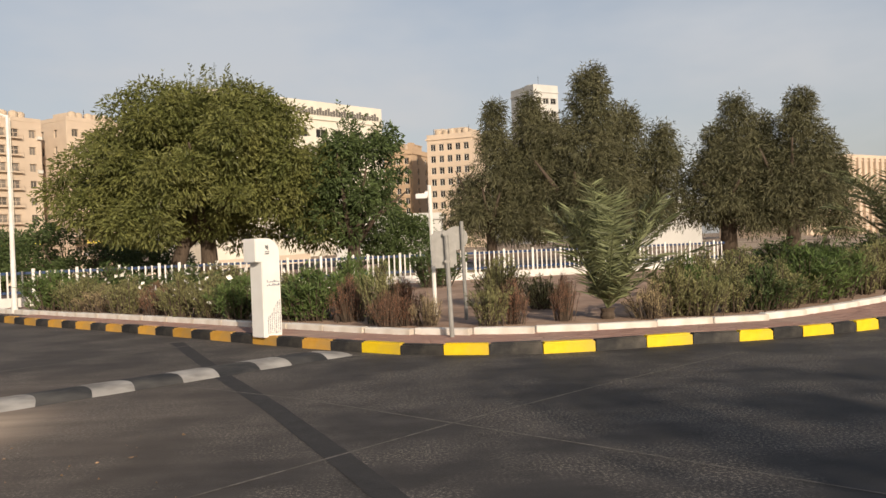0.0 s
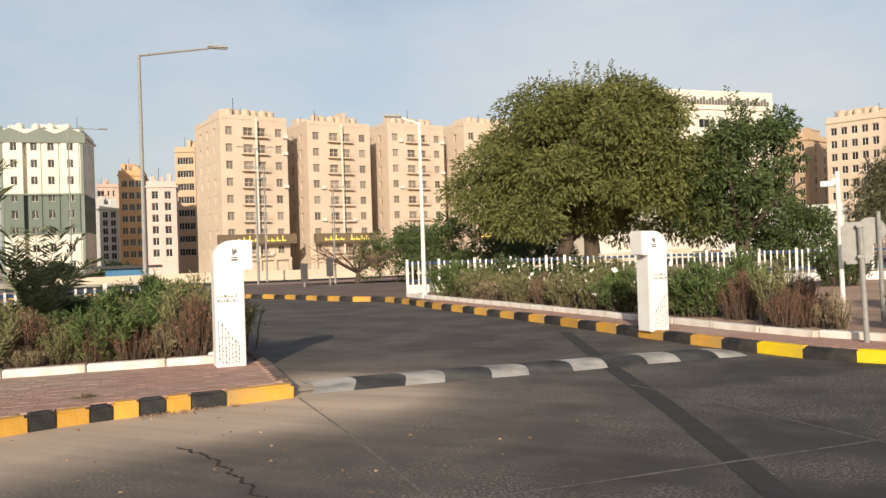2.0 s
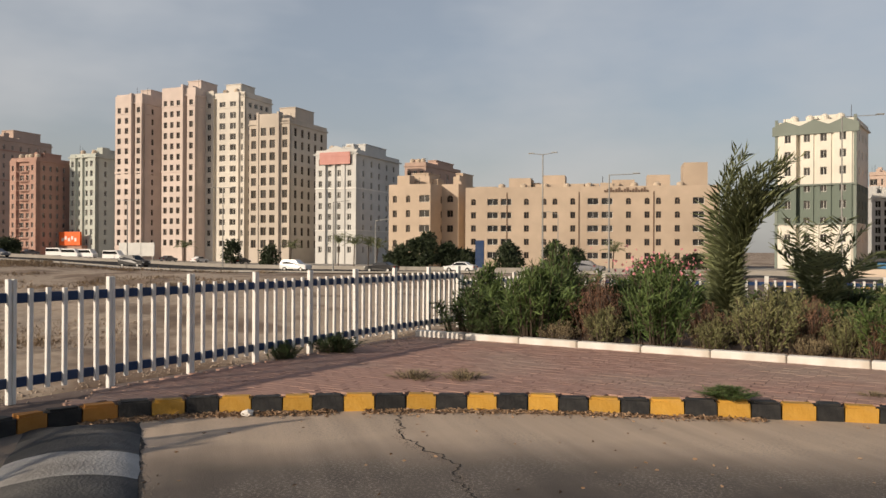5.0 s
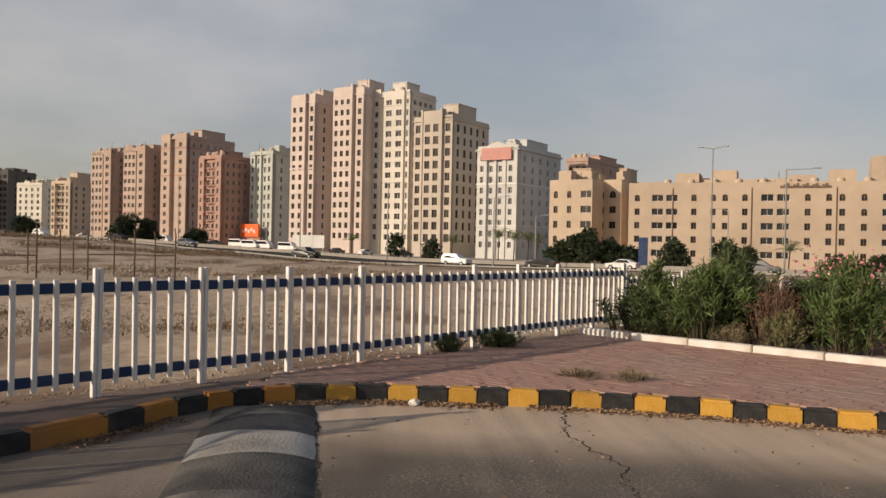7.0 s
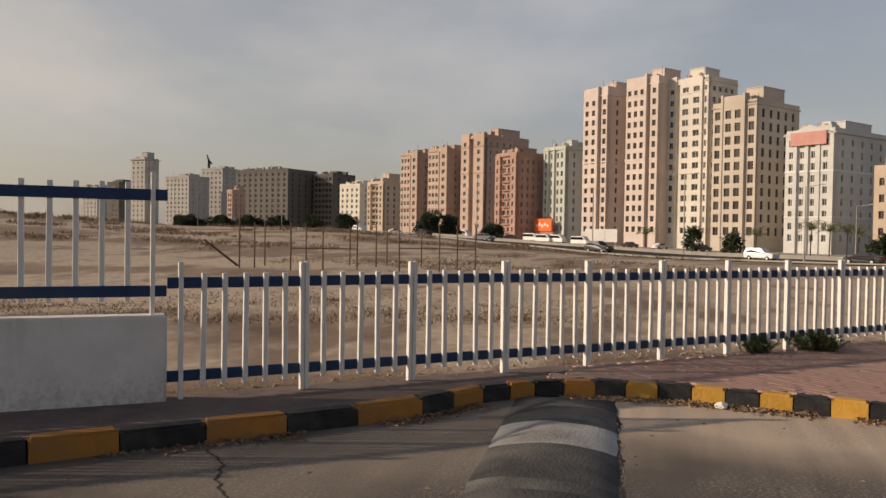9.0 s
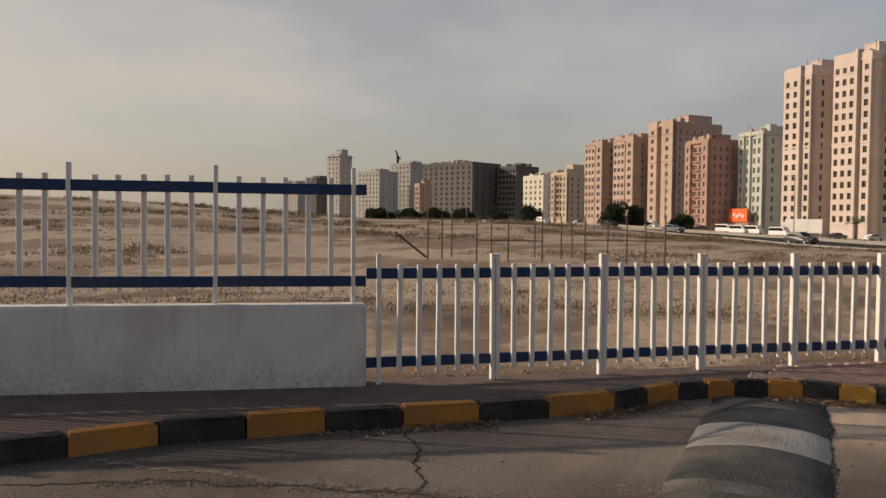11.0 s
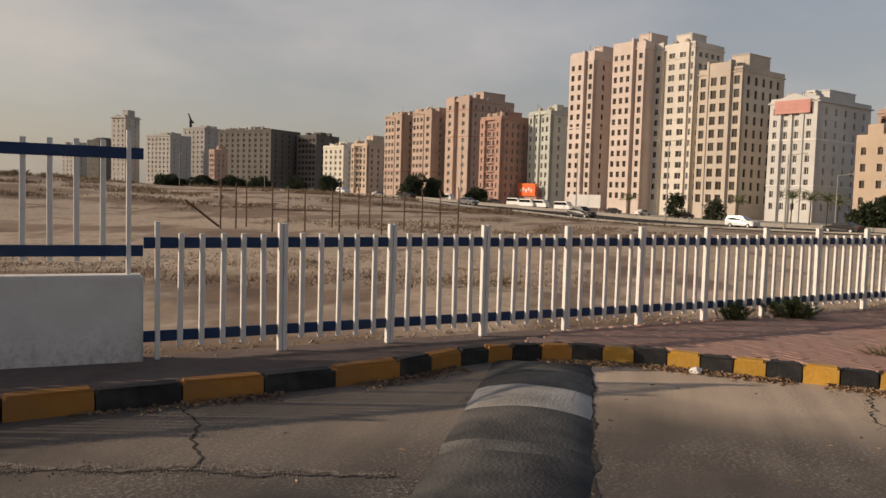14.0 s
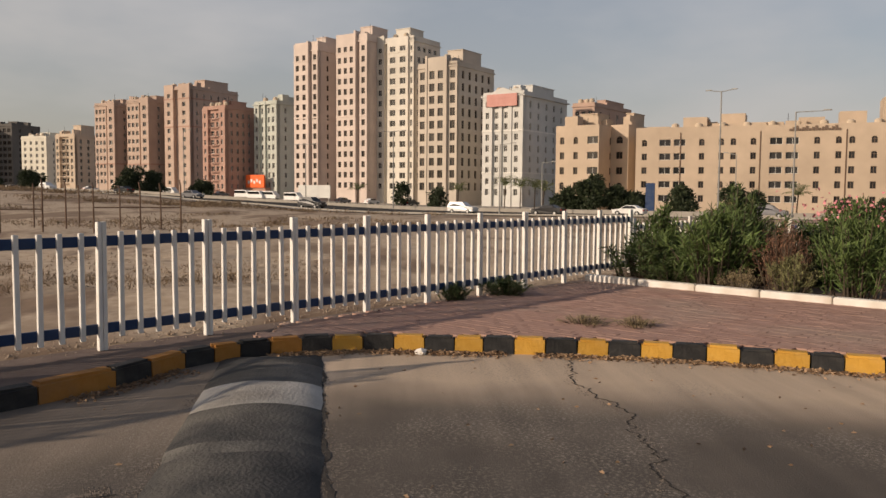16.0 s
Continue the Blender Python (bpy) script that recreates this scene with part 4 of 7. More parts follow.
block("apartment_building", "salmon apartment tower with rooftop rooms", site(104.8, 103.2, 100.1, 290, 55), 55, -0.8, 36.0, C_BROWN, 11, front=4, flank=6, win=(1.1, 1.5), tank=4, sky_h=4.0, trims=((24.0, 0.4, C_RED), (33.5, 0.4, C_RED)), segs=((0, 0.36, 0.5, 1, 1.4, 1.8), (0.36, 0.56, -0.8, 0, 1, 0), (0.56, 1.0, 0.5, 1, 1.5, 1.8)))
block("apartment_building", "salmon ten-storey apartment block", site(107.2, 105.8, 104.8, 300, 58), 58, -0.6, 32.0, C_BROWN, 10, front=5, flank=2, win=(1.3, 1.5), tank=3, depth=14, trims=((11.0, 0.4, C_RED),), segs=((0, 0.55, 0.0, 3, 1.3, 0.6), (0.55, 0.66, -0.8, 0, 1, 0), (0.66, 1.0, 0.6, 1, 1.6, 1.6)))
block("apartment_building", "salmon ten-storey apartment block", site(109.14, 107.9, 107.1, 310, 60), 60, -0.4, 31.2, C_BROWN, 10, front=4, flank=2, win=(1.3, 1.5), tank=3, depth=14, trims=((11.0, 0.4, C_RED),), segs=((0, 0.55, 0.0, 3, 1.1, 0.6), (0.55, 0.66, -0.8, 0, 1, 0), (0.66, 1.0, 0.6, 1, 1.5, 1.6)))
block("apartment_building", "tan seven-storey apartment block", site(111.45, 110.35, 109.3, 345, 66), 66, 0.2, 22.0, C_APT, 7, front=5, flank=3, win=(1.6, 1.6), depth=14, sky_h=4.5, balcony=[(2.2, 5.4)], segs=((0, 0.2, 0.2, 1, 1.0, 0.6), (0.2, 0.7, -0.7, 2, 2.0, 0), (0.7, 1.0, 0.2, 1, 1.0, 0.6)))
block("apartment_building", "cream seven-storey apartment block", site(113.4, 112.0, 111.4, 375, 68), 68, 0.4, 22.5, C_CREAM, 7, front=4, flank=2, win=(1.2, 1.5), depth=14, tank=3)
block("unfinished_building", "dark unfinished concrete block", site(115.2, 113.9, 113.3, 440, 70), 70, 0.6, 31.5, C_DARK, 9, front=5, flank=2, win=(2.0, 1.8), depth=18, category="building", frame=FRAME_B)
block("apartment_building", "dark grey concrete apartment block with rows of windows", site(120.5, 117.0, 114.9, 440, 75), 75, 1.0, 33.5, C_DARK, 10, front=9, flank=4, win=(1.6, 1.7), depth=24, frame=FRAME_B, tank=5)
block("apartment_building", "small pink apartment block", site(121.1, 120.75, 120.2, 400, 70), 70, 1.2, 19.5, C_SALMON, 6, front=2, flank=2, depth=8)
block("apartment_building", "pale grey apartment block beside a crane", site(122.8, 121.4, 120.6, 540, 80), 80, 1.4, 40.0, C_GREY, 11, front=5, flank=3, depth=20)
block("apartment_building", "pale grey tall apartment block", site(125.1, 123.6, 122.8, 520, 80), 80, 1.5, 33.0, C_GREY, 10, front=6, flank=3, depth=18)
block("apartment_building", "slim grey tower with an overhanging roof", site(127.25, 126.4, 125.9, 560, 80), 80, 1.6, 46.0, C_GREY, 13, front=3, flank=2, depth=12, sky_h=5, cornice=1.0)
block("apartment_building", "low grey distant apartment block", site(128.7, 128.0, 127.3, 600, 80), 80, 1.6, 32.0, C_DARK, 8, front=3, flank=2, depth=14)
block("apartment_building", "hazy pink distant apartment block", site(130.2, 129.3, 128.8, 640, 80), 80, 1.6, 30.0, C_GREY, 8, front=4, flank=2, depth=14)

# behind the big tree and to the east
ob, w, d, h, rows = block("hospital", "off-white long building with dark sign band along the roofline", site(0.46, 12.5, 13.5, 150, 42), 42, -1, 27.4, C_HOSP, 6, front=9, flank=2, depth=20, win=(2.6, 1.7), category="building", stair=False, cornice=0.3, parapet=3.4)
bm = bmesh.new()
for k in range(34):
    x = w * 0.42 + k * w * 0.0165
    box(bm, x, -0.14, h + 1.0, x + w * 0.012, 0.003, h + 1.9 + 0.3 * (k % 3))
tagged(part("sign_lettering", bm, C_DARK, ob, "dark lettering shapes"), kind="stuff")
bm = bmesh.new()
for k in range(9):
    a = radians(60 + 30 * k)
    c = Vector((w * 0.39 + math.cos(a) * 1.1, 0, h + 1.8 + math.sin(a) * 1.1))
    box(bm, c.x - 0.25, -0.14, c.z - 0.25, c.x + 0.25, 0.003, c.z + 0.25)
part("crescent", bm, C_DARK, ob)
block("apartment_building", "beige apartment block with dark balconies", site(0.4, -1.6, -2.6, 190, 335), 335, 0, 23.0, C_APT2, 8, front=3, flank=2, depth=12, tank=2)
block("apartment_building", "cream apartment block with rooftop tanks", site(-2.7, -5.9, -6.6, 175, 335), 335, 0, 24.5, C_APT, 8, front=5, flank=2, depth=12, tank=5)
block("office_tower", "white ten-storey tower with a grey crown", site(-12.1, -10.4, -8.8, 235, 25), 25, 0, 44.5, C_WHITE, 11, front=3, flank=0, left=2, win=(2.0, 1.7), category="tower", parapet=2.0)
ob, w, d, h, rows = block("school_hall", "cream long building with tall ribbed piers", site(-38.0, -28.0, -27.0, 150, 29), 29, 0.4, 13.6, C_APT, 1, columns=[], flank=0, depth=18, category="building", stair=False, cornice=0.2)
pm = bmesh.new()
box(pm, 0, -0.5, 0, 0.7, 0.002, h + 0.6)
pier = part("pier", pm, C_APT, ob)
n_p = int(w / 1.9)
for k in range(n_p):
    q = pier if k == 0 else link("pier", pier.data, ob)
    q.location = (0.2 + 1.9 * k, 0, 0)
block("low_house", "low white building with shaded openings", site(4.0, -3.5, -5.0, 85, 355), 355, 0, 4.2, C_WHITE, 1, front=7, flank=1, depth=10, win=(1.8, 1.4), ground_h=0.8, category="house", stair=False, parapet=0.4)
block("low_house", "low white building with shaded openings", site(-14.5, -21.5, -22.5, 95, 345), 345, 0.3, 4.8, C_WHITE, 1, front=7, flank=1, depth=10, win=(1.6, 1.4), ground_h=0.8, category="house", stair=False, parapet=0.4)


# ---- kerbs, bed edging, humps ----
def kerb_run(name, label, line, length, side, first, mats, skip=0.0):
    """Painted kerb stones along a line; side +1 lays them to its left."""
    par = thing(name, label, "kerb", kind="structure")
    pts = [Vector((*p, 0)) for p in line]
    cum = [0.0]
    for a, b in zip(pts, pts[1:]):
        cum.append(cum[-1] + (b - a).length)

    def place(s):
        s = min(max(s, 0), cum[-1] - 1e-6)
        i = max(k for k in range(len(cum)) if cum[k] <= s)
        i = min(i, len(pts) - 2)
        return pts[i].lerp(pts[i + 1], (s - cum[i]) / (cum[i + 1] - cum[i]))
    s, k = skip, first
    meshes = {}
    while s < cum[-1] - 0.1:
        ln = length(s) - s
        a, b = place(s), place(s + ln)
        w = (b - a).length
        key = (round(w, 2), k % 2, random.randrange(3))
        m = mats(s)[k % 2]
        if (key, m.name) not in meshes:
            bm = bmesh.new()
            h = TOP + 0.012
            box(bm, 0.006, 0, -0.05, w - 0.006, KW * side, h)
            bmesh.ops.recalc_face_normals(bm, faces=bm.faces[:])
            top = [e for e in bm.edges if all(v.co.z > h - 0.01 for v in e.verts)]
            bmesh.ops.bevel(bm, geom=top, offset=0.022, segments=2, affect="EDGES")
            for v in bm.verts:
                v.co += Vector((random.uniform(-1, 1), random.uniform(-1, 1), random.uniform(-1, 1))) * 0.004
            me = bpy.data.meshes.new("kerb_stone")
            bm.to_mesh(me)
            bm.free()
            me.materials.append(m)
            meshes[(key, m.name)] = me
        link("kerb_stone", meshes[(key, m.name)], par, pose(a.x, a.y, random.uniform(-0.008, 0.008), 0, random.uniform(-0.8, 0.8), math.degrees(math.atan2(b.y - a.y, b.x - a.x))))
        s, k = s + ln, k + 1
    return par


ENDS_A = [0.02, 0.77, 1.14, 1.39, 1.65, 1.9, 2.12, 2.42, 2.67, 2.99, 3.27, 3.58, 3.89, 4.22, 4.5, 4.81, 5.11, 5.41, 5.72, 6.02, 6.33, 6.63, 6.94, 7.25, 7.56, 7.85, 8.15, 8.46, 8.77, 9.08, 9.38, 9.69, 9.99, 10.26, 10.58, 11.0, 11.4,
          12.04, 12.65, 13.28, 13.88, 14.47] + [14.47 + 0.6 * (k + 1) for k in range(40)]
ENDS_B = [34.43 - 0.655 * k for k in range(52, 0, -1)] + [34.43, 35.18, 35.85, 36.52, 37.29, 38.05, 38.84, 39.58, 40.3, 40.86, 41.39, 41.99, 42.46, 42.98] + [42.98 + 0.6 * (k + 1) for k in range(60)]


def ends(table):
    return lambda s: next((e for e in table if e > s + 0.01), s + 0.6)


# stones beyond 9.3 m take the darker, browner ochre
kerb_run("kerb_1", "black and ochre painted kerb stones, chipped and dusty", line_a, ends(ENDS_A), -1, 0, lambda s: (KBROWN, KBLK) if s > 9.3 else (KYEL, KBLK), skip=0.02)
kerb_run("kerb_2", "black and ochre painted kerb stones along the side road", line_s, lambda s: s + 0.6, 1, 0, lambda s: (PAVEBED, PAVEBED) if s < 9 else (KYEL, KBLK), skip=0.3)


def mats_b(s):
    return (KYEL2, KBLK) if s > 34.3 else (KYEL, KBLK)


kerb_run("kerb_3", "black and yellow painted kerb stones, freshly painted in part", line_b, ends(ENDS_B), 1, 0, mats_b, skip=ENDS_B[0])


def edging(name, label, line, h=0.12, w=0.16, step=0.98):
    par = thing(name, label, "edging", kind="structure")
    pts = along(line, step)
    me = None
    for p, a in pts:
        if me is None:
            bm = bmesh.new()
            box(bm, 0.005, -w / 2, -0.05, step - 0.007, w / 2, h)
            bmesh.ops.bevel(bm, geom=bm.edges[:], offset=0.015, segments=1, affect="EDGES")
            me = bpy.data.meshes.new("edging_stone")
            bm.to_mesh(me)
            bm.free()
            me.materials.append(EDGING)
        link("edging_stone", me, par, pose(p.x, p.y, TOP - 0.02 + random.uniform(-0.006, 0.006), 0, 0, math.degrees(a) + random.uniform(-0.5, 0.5)))
    return par


BED_A = [(-13.7, 3.05), (-7.45, 8.72)]
BED_B = smooth_line([(-11.4, 23.3), (-10.2, 22.2), (-5.1, 17.55), (-2.9, 15.5), (-2.05, 14.75), (-0.9, 13.7), (0.1, 12.95), (1.2, 12.5), (2.2, 12.35), (4.0, 12.42), (6.4, 12.9), (9.8, 15.2), (14, 18.6), (22, 26)])
edging("trim_1", "white-painted edging stones of the west planting bed", BED_A + [(-9.0, 10.9), (-15.6, 19.4)])
edging("trim_2", "white-painted edging stones of the east planting bed", BED_B)
bm = bmesh.new()
prism(bm, [(-13.7, 3.15), (-7.5, 8.82), (-9.1, 10.95), (-15.6, 19.3), (-17.5, 15), (-18.5, 8.2)], 0.0, TOP + 0.05)
tagged(part("planting_bed_1", bm, SOIL), "dry brown soil of the west planting bed", "soil", kind="structure")
bm = bmesh.new()
prism(bm, offset(BED_B, 0.05) + [(26, 33), (-11, 33)], 0.0, TOP + 0.05)
tagged(part("planting_bed_2", bm, SOIL), "dry brown soil of the east planting bed", "soil", kind="structure")

HUMP_D = mat("hump_black", (0.03, 0.03, 0.03), (0.06, 0.057, 0.054), scale=5.0, rough=0.8, bump=0.5, bscale=40.0, big=(0.13, 0.12, 0.105), bigscale=1.6)
HUMP_W = mat("hump_white", (0.42, 0.39, 0.35), (0.52, 0.49, 0.44), scale=5.0, rough=0.8, bump=0.5, bscale=40.0, big=(0.20, 0.185, 0.165), bigscale=1.8)


HUMP_G = mat("hump_worn", (0.085, 0.08, 0.073), (0.15, 0.14, 0.125), scale=6.0, rough=0.85, bump=0.5, bscale=40.0, big=(0.06, 0.057, 0.053), bigscale=1.6)


def hump(name, label, a, b, wide, high, bands):
    """A speed hump from a to b with a rounded profile, in painted bands (length, white?)."""
    par = thing(name, label, "speed hump", kind="structure")
    a, b = Vector((*a, 0)), Vector((*b, 0))
    way = (b - a).normalized()
    side = Vector((-way.y, way.x, 0))
    s = 0.0
    for ln, white in bands:
        bm = bmesh.new()
        rows_ = []
        for u in np.linspace(s, s + ln, 4):
            ring = []
            for k in range(13):
                t = k / 12
                slope = min(1.0, u / 0.5 + 0.15, ((b - a).length - u) / 0.5 + 0.15)
                z = high * (math.sin(math.pi * t) ** 0.8) * slope * (1 + 0.12 * noise.noise((u * 2, t * 3, high)))
                skew = 0.12 * math.sin(math.pi * t) if wide < 1.1 else 0.0
                p = a + way * (u + skew) + side * (wide * (t - 0.5) + 0.03 * noise.noise((u * 3, t, 7)))
                ring.append(bm.verts.new((p.x, p.y, z + 0.002)))
            rows_.append(ring)
        for r, q in zip(rows_, rows_[1:]):
            for k in range(12):
                bm.faces.new((r[k], q[k], q[k + 1], r[k + 1]))
        bmesh.ops.recalc_face_normals(bm, faces=bm.faces[:])
        if sum(f.normal.z for f in bm.faces) < 0:
            bmesh.ops.reverse_faces(bm, faces=bm.faces[:])
        part("painted_band", bm, HUMP_W if white else HUMP_G if white is None else HUMP_D, par, smooth=True)
        s += ln
    return par


hump("speed_hump", "worn concrete speed hump with black and white bands", (-8.35, -1.42), (-2.0, -0.95), 0.95, 0.10, [(0.62, False), (0.72, None), (0.70, True), (0.85, False), (0.22, None), (1.4, False), (0.5, None), (1.3, False)])
hump("speed_hump", "speed hump with black and white bands across the side road", (-5.52, 8.0), (-1.02, 12.05), 0.95, 0.06, [(0.5, True), (0.62, False)] * 5 + [(0.46, True)])


def ribbon(name, pts, width, z, material, label, jag=0.0, category="joint", ragged=0.6):
    bm = bmesh.new()
    pts = [Vector((*p, 0)) for p in pts]
    fine = []
    for a, b in zip(pts, pts[1:]):
        n = max(2, int((b - a).length / (0.03 if jag else 0.12)))
        fine += [a.lerp(b, k / n) for k in range(n)]
    fine.append(pts[-1])
    prev = None
    for i, p in enumerate(fine):
        d = (fine[min(i + 1, len(fine) - 1)] - fine[max(i - 1, 0)]).normalized()
        s = Vector((-d.y, d.x, 0))
        o = s * jag * (noise.noise((p.x * 2.5, p.y * 2.5, 3.0)) + 0.6 * noise.noise((p.x * 9, p.y * 9, 5.0)) + 0.35 * noise.noise((p.x * 25, p.y * 25, 5.0)))
        w = width * (1 + ragged * (random.random() - 0.5)) / 2
        cur = (bm.verts.new(p + o + s * w + Vector((0, 0, z))), bm.verts.new(p + o - s * w + Vector((0, 0, z))))
        if prev:
            bm.faces.new((prev[1], cur[1], cur[0], prev[0]))
        prev = cur
    bmesh.ops.recalc_face_normals(bm, faces=bm.faces[:])
    return tagged(part(name, bm, material), label, category, kind="structure")


SEAL = mat("pale_joint_sealant", (0.10, 0.09, 0.08), (0.22, 0.20, 0.175), scale=12.0, rough=0.9)
CRACK = mat("crack_dark", (0.025, 0.022, 0.02), (0.06, 0.052, 0.045), scale=12.0, rough=1.0)
PATCH = mat("asphalt_patch", (0.035, 0.033, 0.032), (0.05, 0.047, 0.045), scale=6.0, rough=0.85, bump=0.3, bscale=60.0)
ribbon("road_joint", [(-2.6, 4.1), (-1.44, 5.13), (0.43, 6.9), (2.13, 8.35), (4.6, 10.3)], 0.024, 0.004, SEAL, "pale sealed joint in the concrete road")
ribbon("road_joint", [(-2.5, 9.55), (-1.04, 8.37), (0.43, 6.9), (1.71, 5.6), (2.9, 4.35), (5, 2.1)], 0.022, 0.004, SEAL, "pale sealed joint in the concrete road")
ribbon("road_joint", [(-5.2, 7.4), (-3.8, 6.03), (-2.35, 4.54), (0, 2.1)], 0.024, 0.004, SEAL, "pale sealed joint in the concrete road")
ribbon("road_joint", [(-5.4, 7.75), (-3.1, 9.75), (-0.95, 11.75)], 0.05, 0.004, SEAL, "pale sealed joint beside the hump")
ribbon("road_joint", [(-7.0, 10.3), (-5.6, 11.9), (-3.4, 14.2)], 0.04, 0.004, SEAL, "pale sealed joint in the side road")
ribbon("trench_patch", [(-4.0, 14.5), (-2.23, 10.1), (-1.36, 8.09), (-0.52, 5.93), (-0.1, 4.8), (0.6, 2.5)], 0.22, 0.0035, PATCH, "dark asphalt trench patch across the road", ragged=0.08)
ribbon("road_crack", [(-8.2, 1.48), (-7.08, 1.24), (-6.75, 1.31), (-6.46, 1.42), (-6.03, 1.40), (-5.77, 1.33), (-5.52, 1.36), (-5.1, 1.30), (-4.3, 1.12)], 0.014, 0.0035, CRACK, "dark crack in the concrete road", 0.12, "crack")
ribbon("road_crack", [(-8.0, -0.95), (-7.1, -0.86), (-5.7, -0.74), (-4.9, -0.66), (-3, -0.4)], 0.035, 0.004, CRACK, "dark broken edge beside the hump", 0.05, "crack")
ribbon("road_crack", [(-5.72, -3.79), (-5.26, -3.39), (-4.97, -3.21), (-4.68, -3.0), (-4.45, -2.95)], 0.016, 0.0037, CRACK, "dark crack in the concrete road", 0.05, "crack")
ribbon("road_crack", [(-3.2, -5.3), (-3.81, -4.4), (-3.95, -4.04), (-4.18, -3.71), (-4.27, -3.34), (-4.42, -2.96), (-4.48, -2.55), (-4.66, -2.12), (-4.75, -1.75)], 0.018, 0.0040, CRACK, "dark crack in the concrete road", 0.08, "crack")
ribbon("road_crack", [(-4.93, 5.17), (-4.35, 4.95), (-3.74, 4.47), (-3.2, 4.0)], 0.03, 0.0037, CRACK, "dark crack in the concrete road", 0.1, "crack")
# broken pale edges: crumbled aggregate on both sides of the worn cracks
CRUMB = mat("crumbled_concrete", (0.13, 0.108, 0.088), (0.23, 0.19, 0.155), scale=30.0, rough=0.95, bump=0.6, bscale=60.0, island=0.3)
rc = np.random.default_rng(15)


def crumbs(label, pts, spread, n, size=0.006):
    """Loose crumbs of concrete strewn along a crack."""
    line = along(smooth_line(pts), 0.01)
    vs, fs = [], []
    for _ in range(n):
        p, a = line[int(rc.integers(len(line)))]
        if noise.noise((p.x * 2.2, p.y * 2.2, 8.0)) < -0.15:
            continue
        o, r = rc.normal() * spread, size * rc.uniform(0.4, 1.3)
        x, y, b = p.x - math.sin(a) * o, p.y + math.cos(a) * o, len(vs)
        t = rc.uniform(0, 6.3)
        vs += [(x + r * math.cos(t + q) * rc.uniform(0.6, 1.5), y + r * math.sin(t + q) * rc.uniform(0.6, 1.5), 0.001) for q in (0, 1.57, 3.14, 4.71)] + [(x, y, 0.003 + r * 0.5)]
        fs += [(b + k, b + (k + 1) % 4, b + 4) for k in range(4)]
    return tagged(raw("concrete_crumbs", vs, fs, CRUMB), label, "rubble", kind="stuff")


ribbon("road_crack", [(-3.9, -5.2), (-4.12, -4.2), (-4.35, -3.4), (-4.6, -2.5), (-4.78, -1.8)], 0.05, 0.0032, CRUMB, "pale crumbled edge of a worn crack", 0.1, "crack", 1.6)
crumbs("pale crumbs of concrete along the worn crack", [(-3.2, -5.2), (-3.85, -4.3), (-4.2, -3.6), (-4.45, -2.9), (-4.68, -2.1), (-4.8, -1.8)], 0.05, 2600)
crumbs("pale crumbs of concrete along the crack", [(-8.1, 1.45), (-7.08, 1.24), (-6.05, 1.4), (-5.25, 1.34), (-4.57, 1.11)], 0.03, 500, 0.005)
crumbs("pale crumbs of concrete beside the hump", [(-7.7, -1.75), (-6.84, -1.78), (-5.93, -1.70), (-5.35, -1.69), (-4.5, -1.66)], 0.05, 900)
crumbs("pale crumbs of concrete beside the hump", [(-8.0, -0.95), (-6.98, -0.85), (-6.16, -0.78), (-5.41, -0.71), (-4.6, -0.62)], 0.04, 700)

# ---- fences ----
def bar(w, d, h):
    bm = bevelled(w, d, h, 0.004)
    me = bpy.data.meshes.new("bar")
    bm.to_mesh(me)
    bm.free()
    me.materials.append(WHITE)
    return me


def fence(name, label, a, b, z, bay, post_h, rails, picket, pickets=5, double=True):
    """Steel picket fence: double tall posts, five pickets a bay, two blue flat rails."""
    a, b = Vector((*a, 0)), Vector((*b, 0))
    ln, ang = (b - a).length, math.degrees(math.atan2((b - a).y, (b - a).x))
    par = thing(name, label, "fence", pose(a.x, a.y, z, rz=ang))
    post, pick = bar(0.038, 0.055, post_h), bar(0.046, 0.036, picket[1] - picket[0])
    n = max(1, round(ln / bay))
    bay = ln / n
    for i in range(n + 1):
        for s in (-0.022, 0.022) if double and i else (0.0,):
            link("post", post, par, pose(i * bay + s, 0, 0, random.uniform(-0.3, 0.3), random.uniform(-0.4, 0.4), 0))
        if i < n:
            for k in range(pickets):
                link("picket", pick, par, pose(i * bay + bay * (k + 1) / (pickets + 1), -0.012, picket[0] + random.uniform(-0.006, 0.006), 0, random.uniform(-0.5, 0.5), 0))
    for r in rails:
        bm = bmesh.new()
        box(bm, 0.014, -0.002, r - 0.048, bay + 0.008, 0.022, r + 0.048)
        bmesh.ops.bevel(bm, geom=bm.edges[:], offset=0.004, segments=1, affect="EDGES")
        first = part("rail", bm, BLUE, par, "blue-painted flat rail")
        bm = bmesh.new()                                # the rail runs on past the first post
        box(bm, -0.115, -0.002, r - 0.048, 0.012, 0.022, r + 0.048)
        bmesh.ops.bevel(bm, geom=bm.edges[:], offset=0.004, segments=1, affect="EDGES")
        part("rail_end", bm, BLUE, par, "blue-painted flat rail")
        for i in range(1, n):
            link("rail", first.data, par, pose(i * bay, 0, random.uniform(-0.004, 0.004)))["label"] = "blue-painted flat rail"
    return par


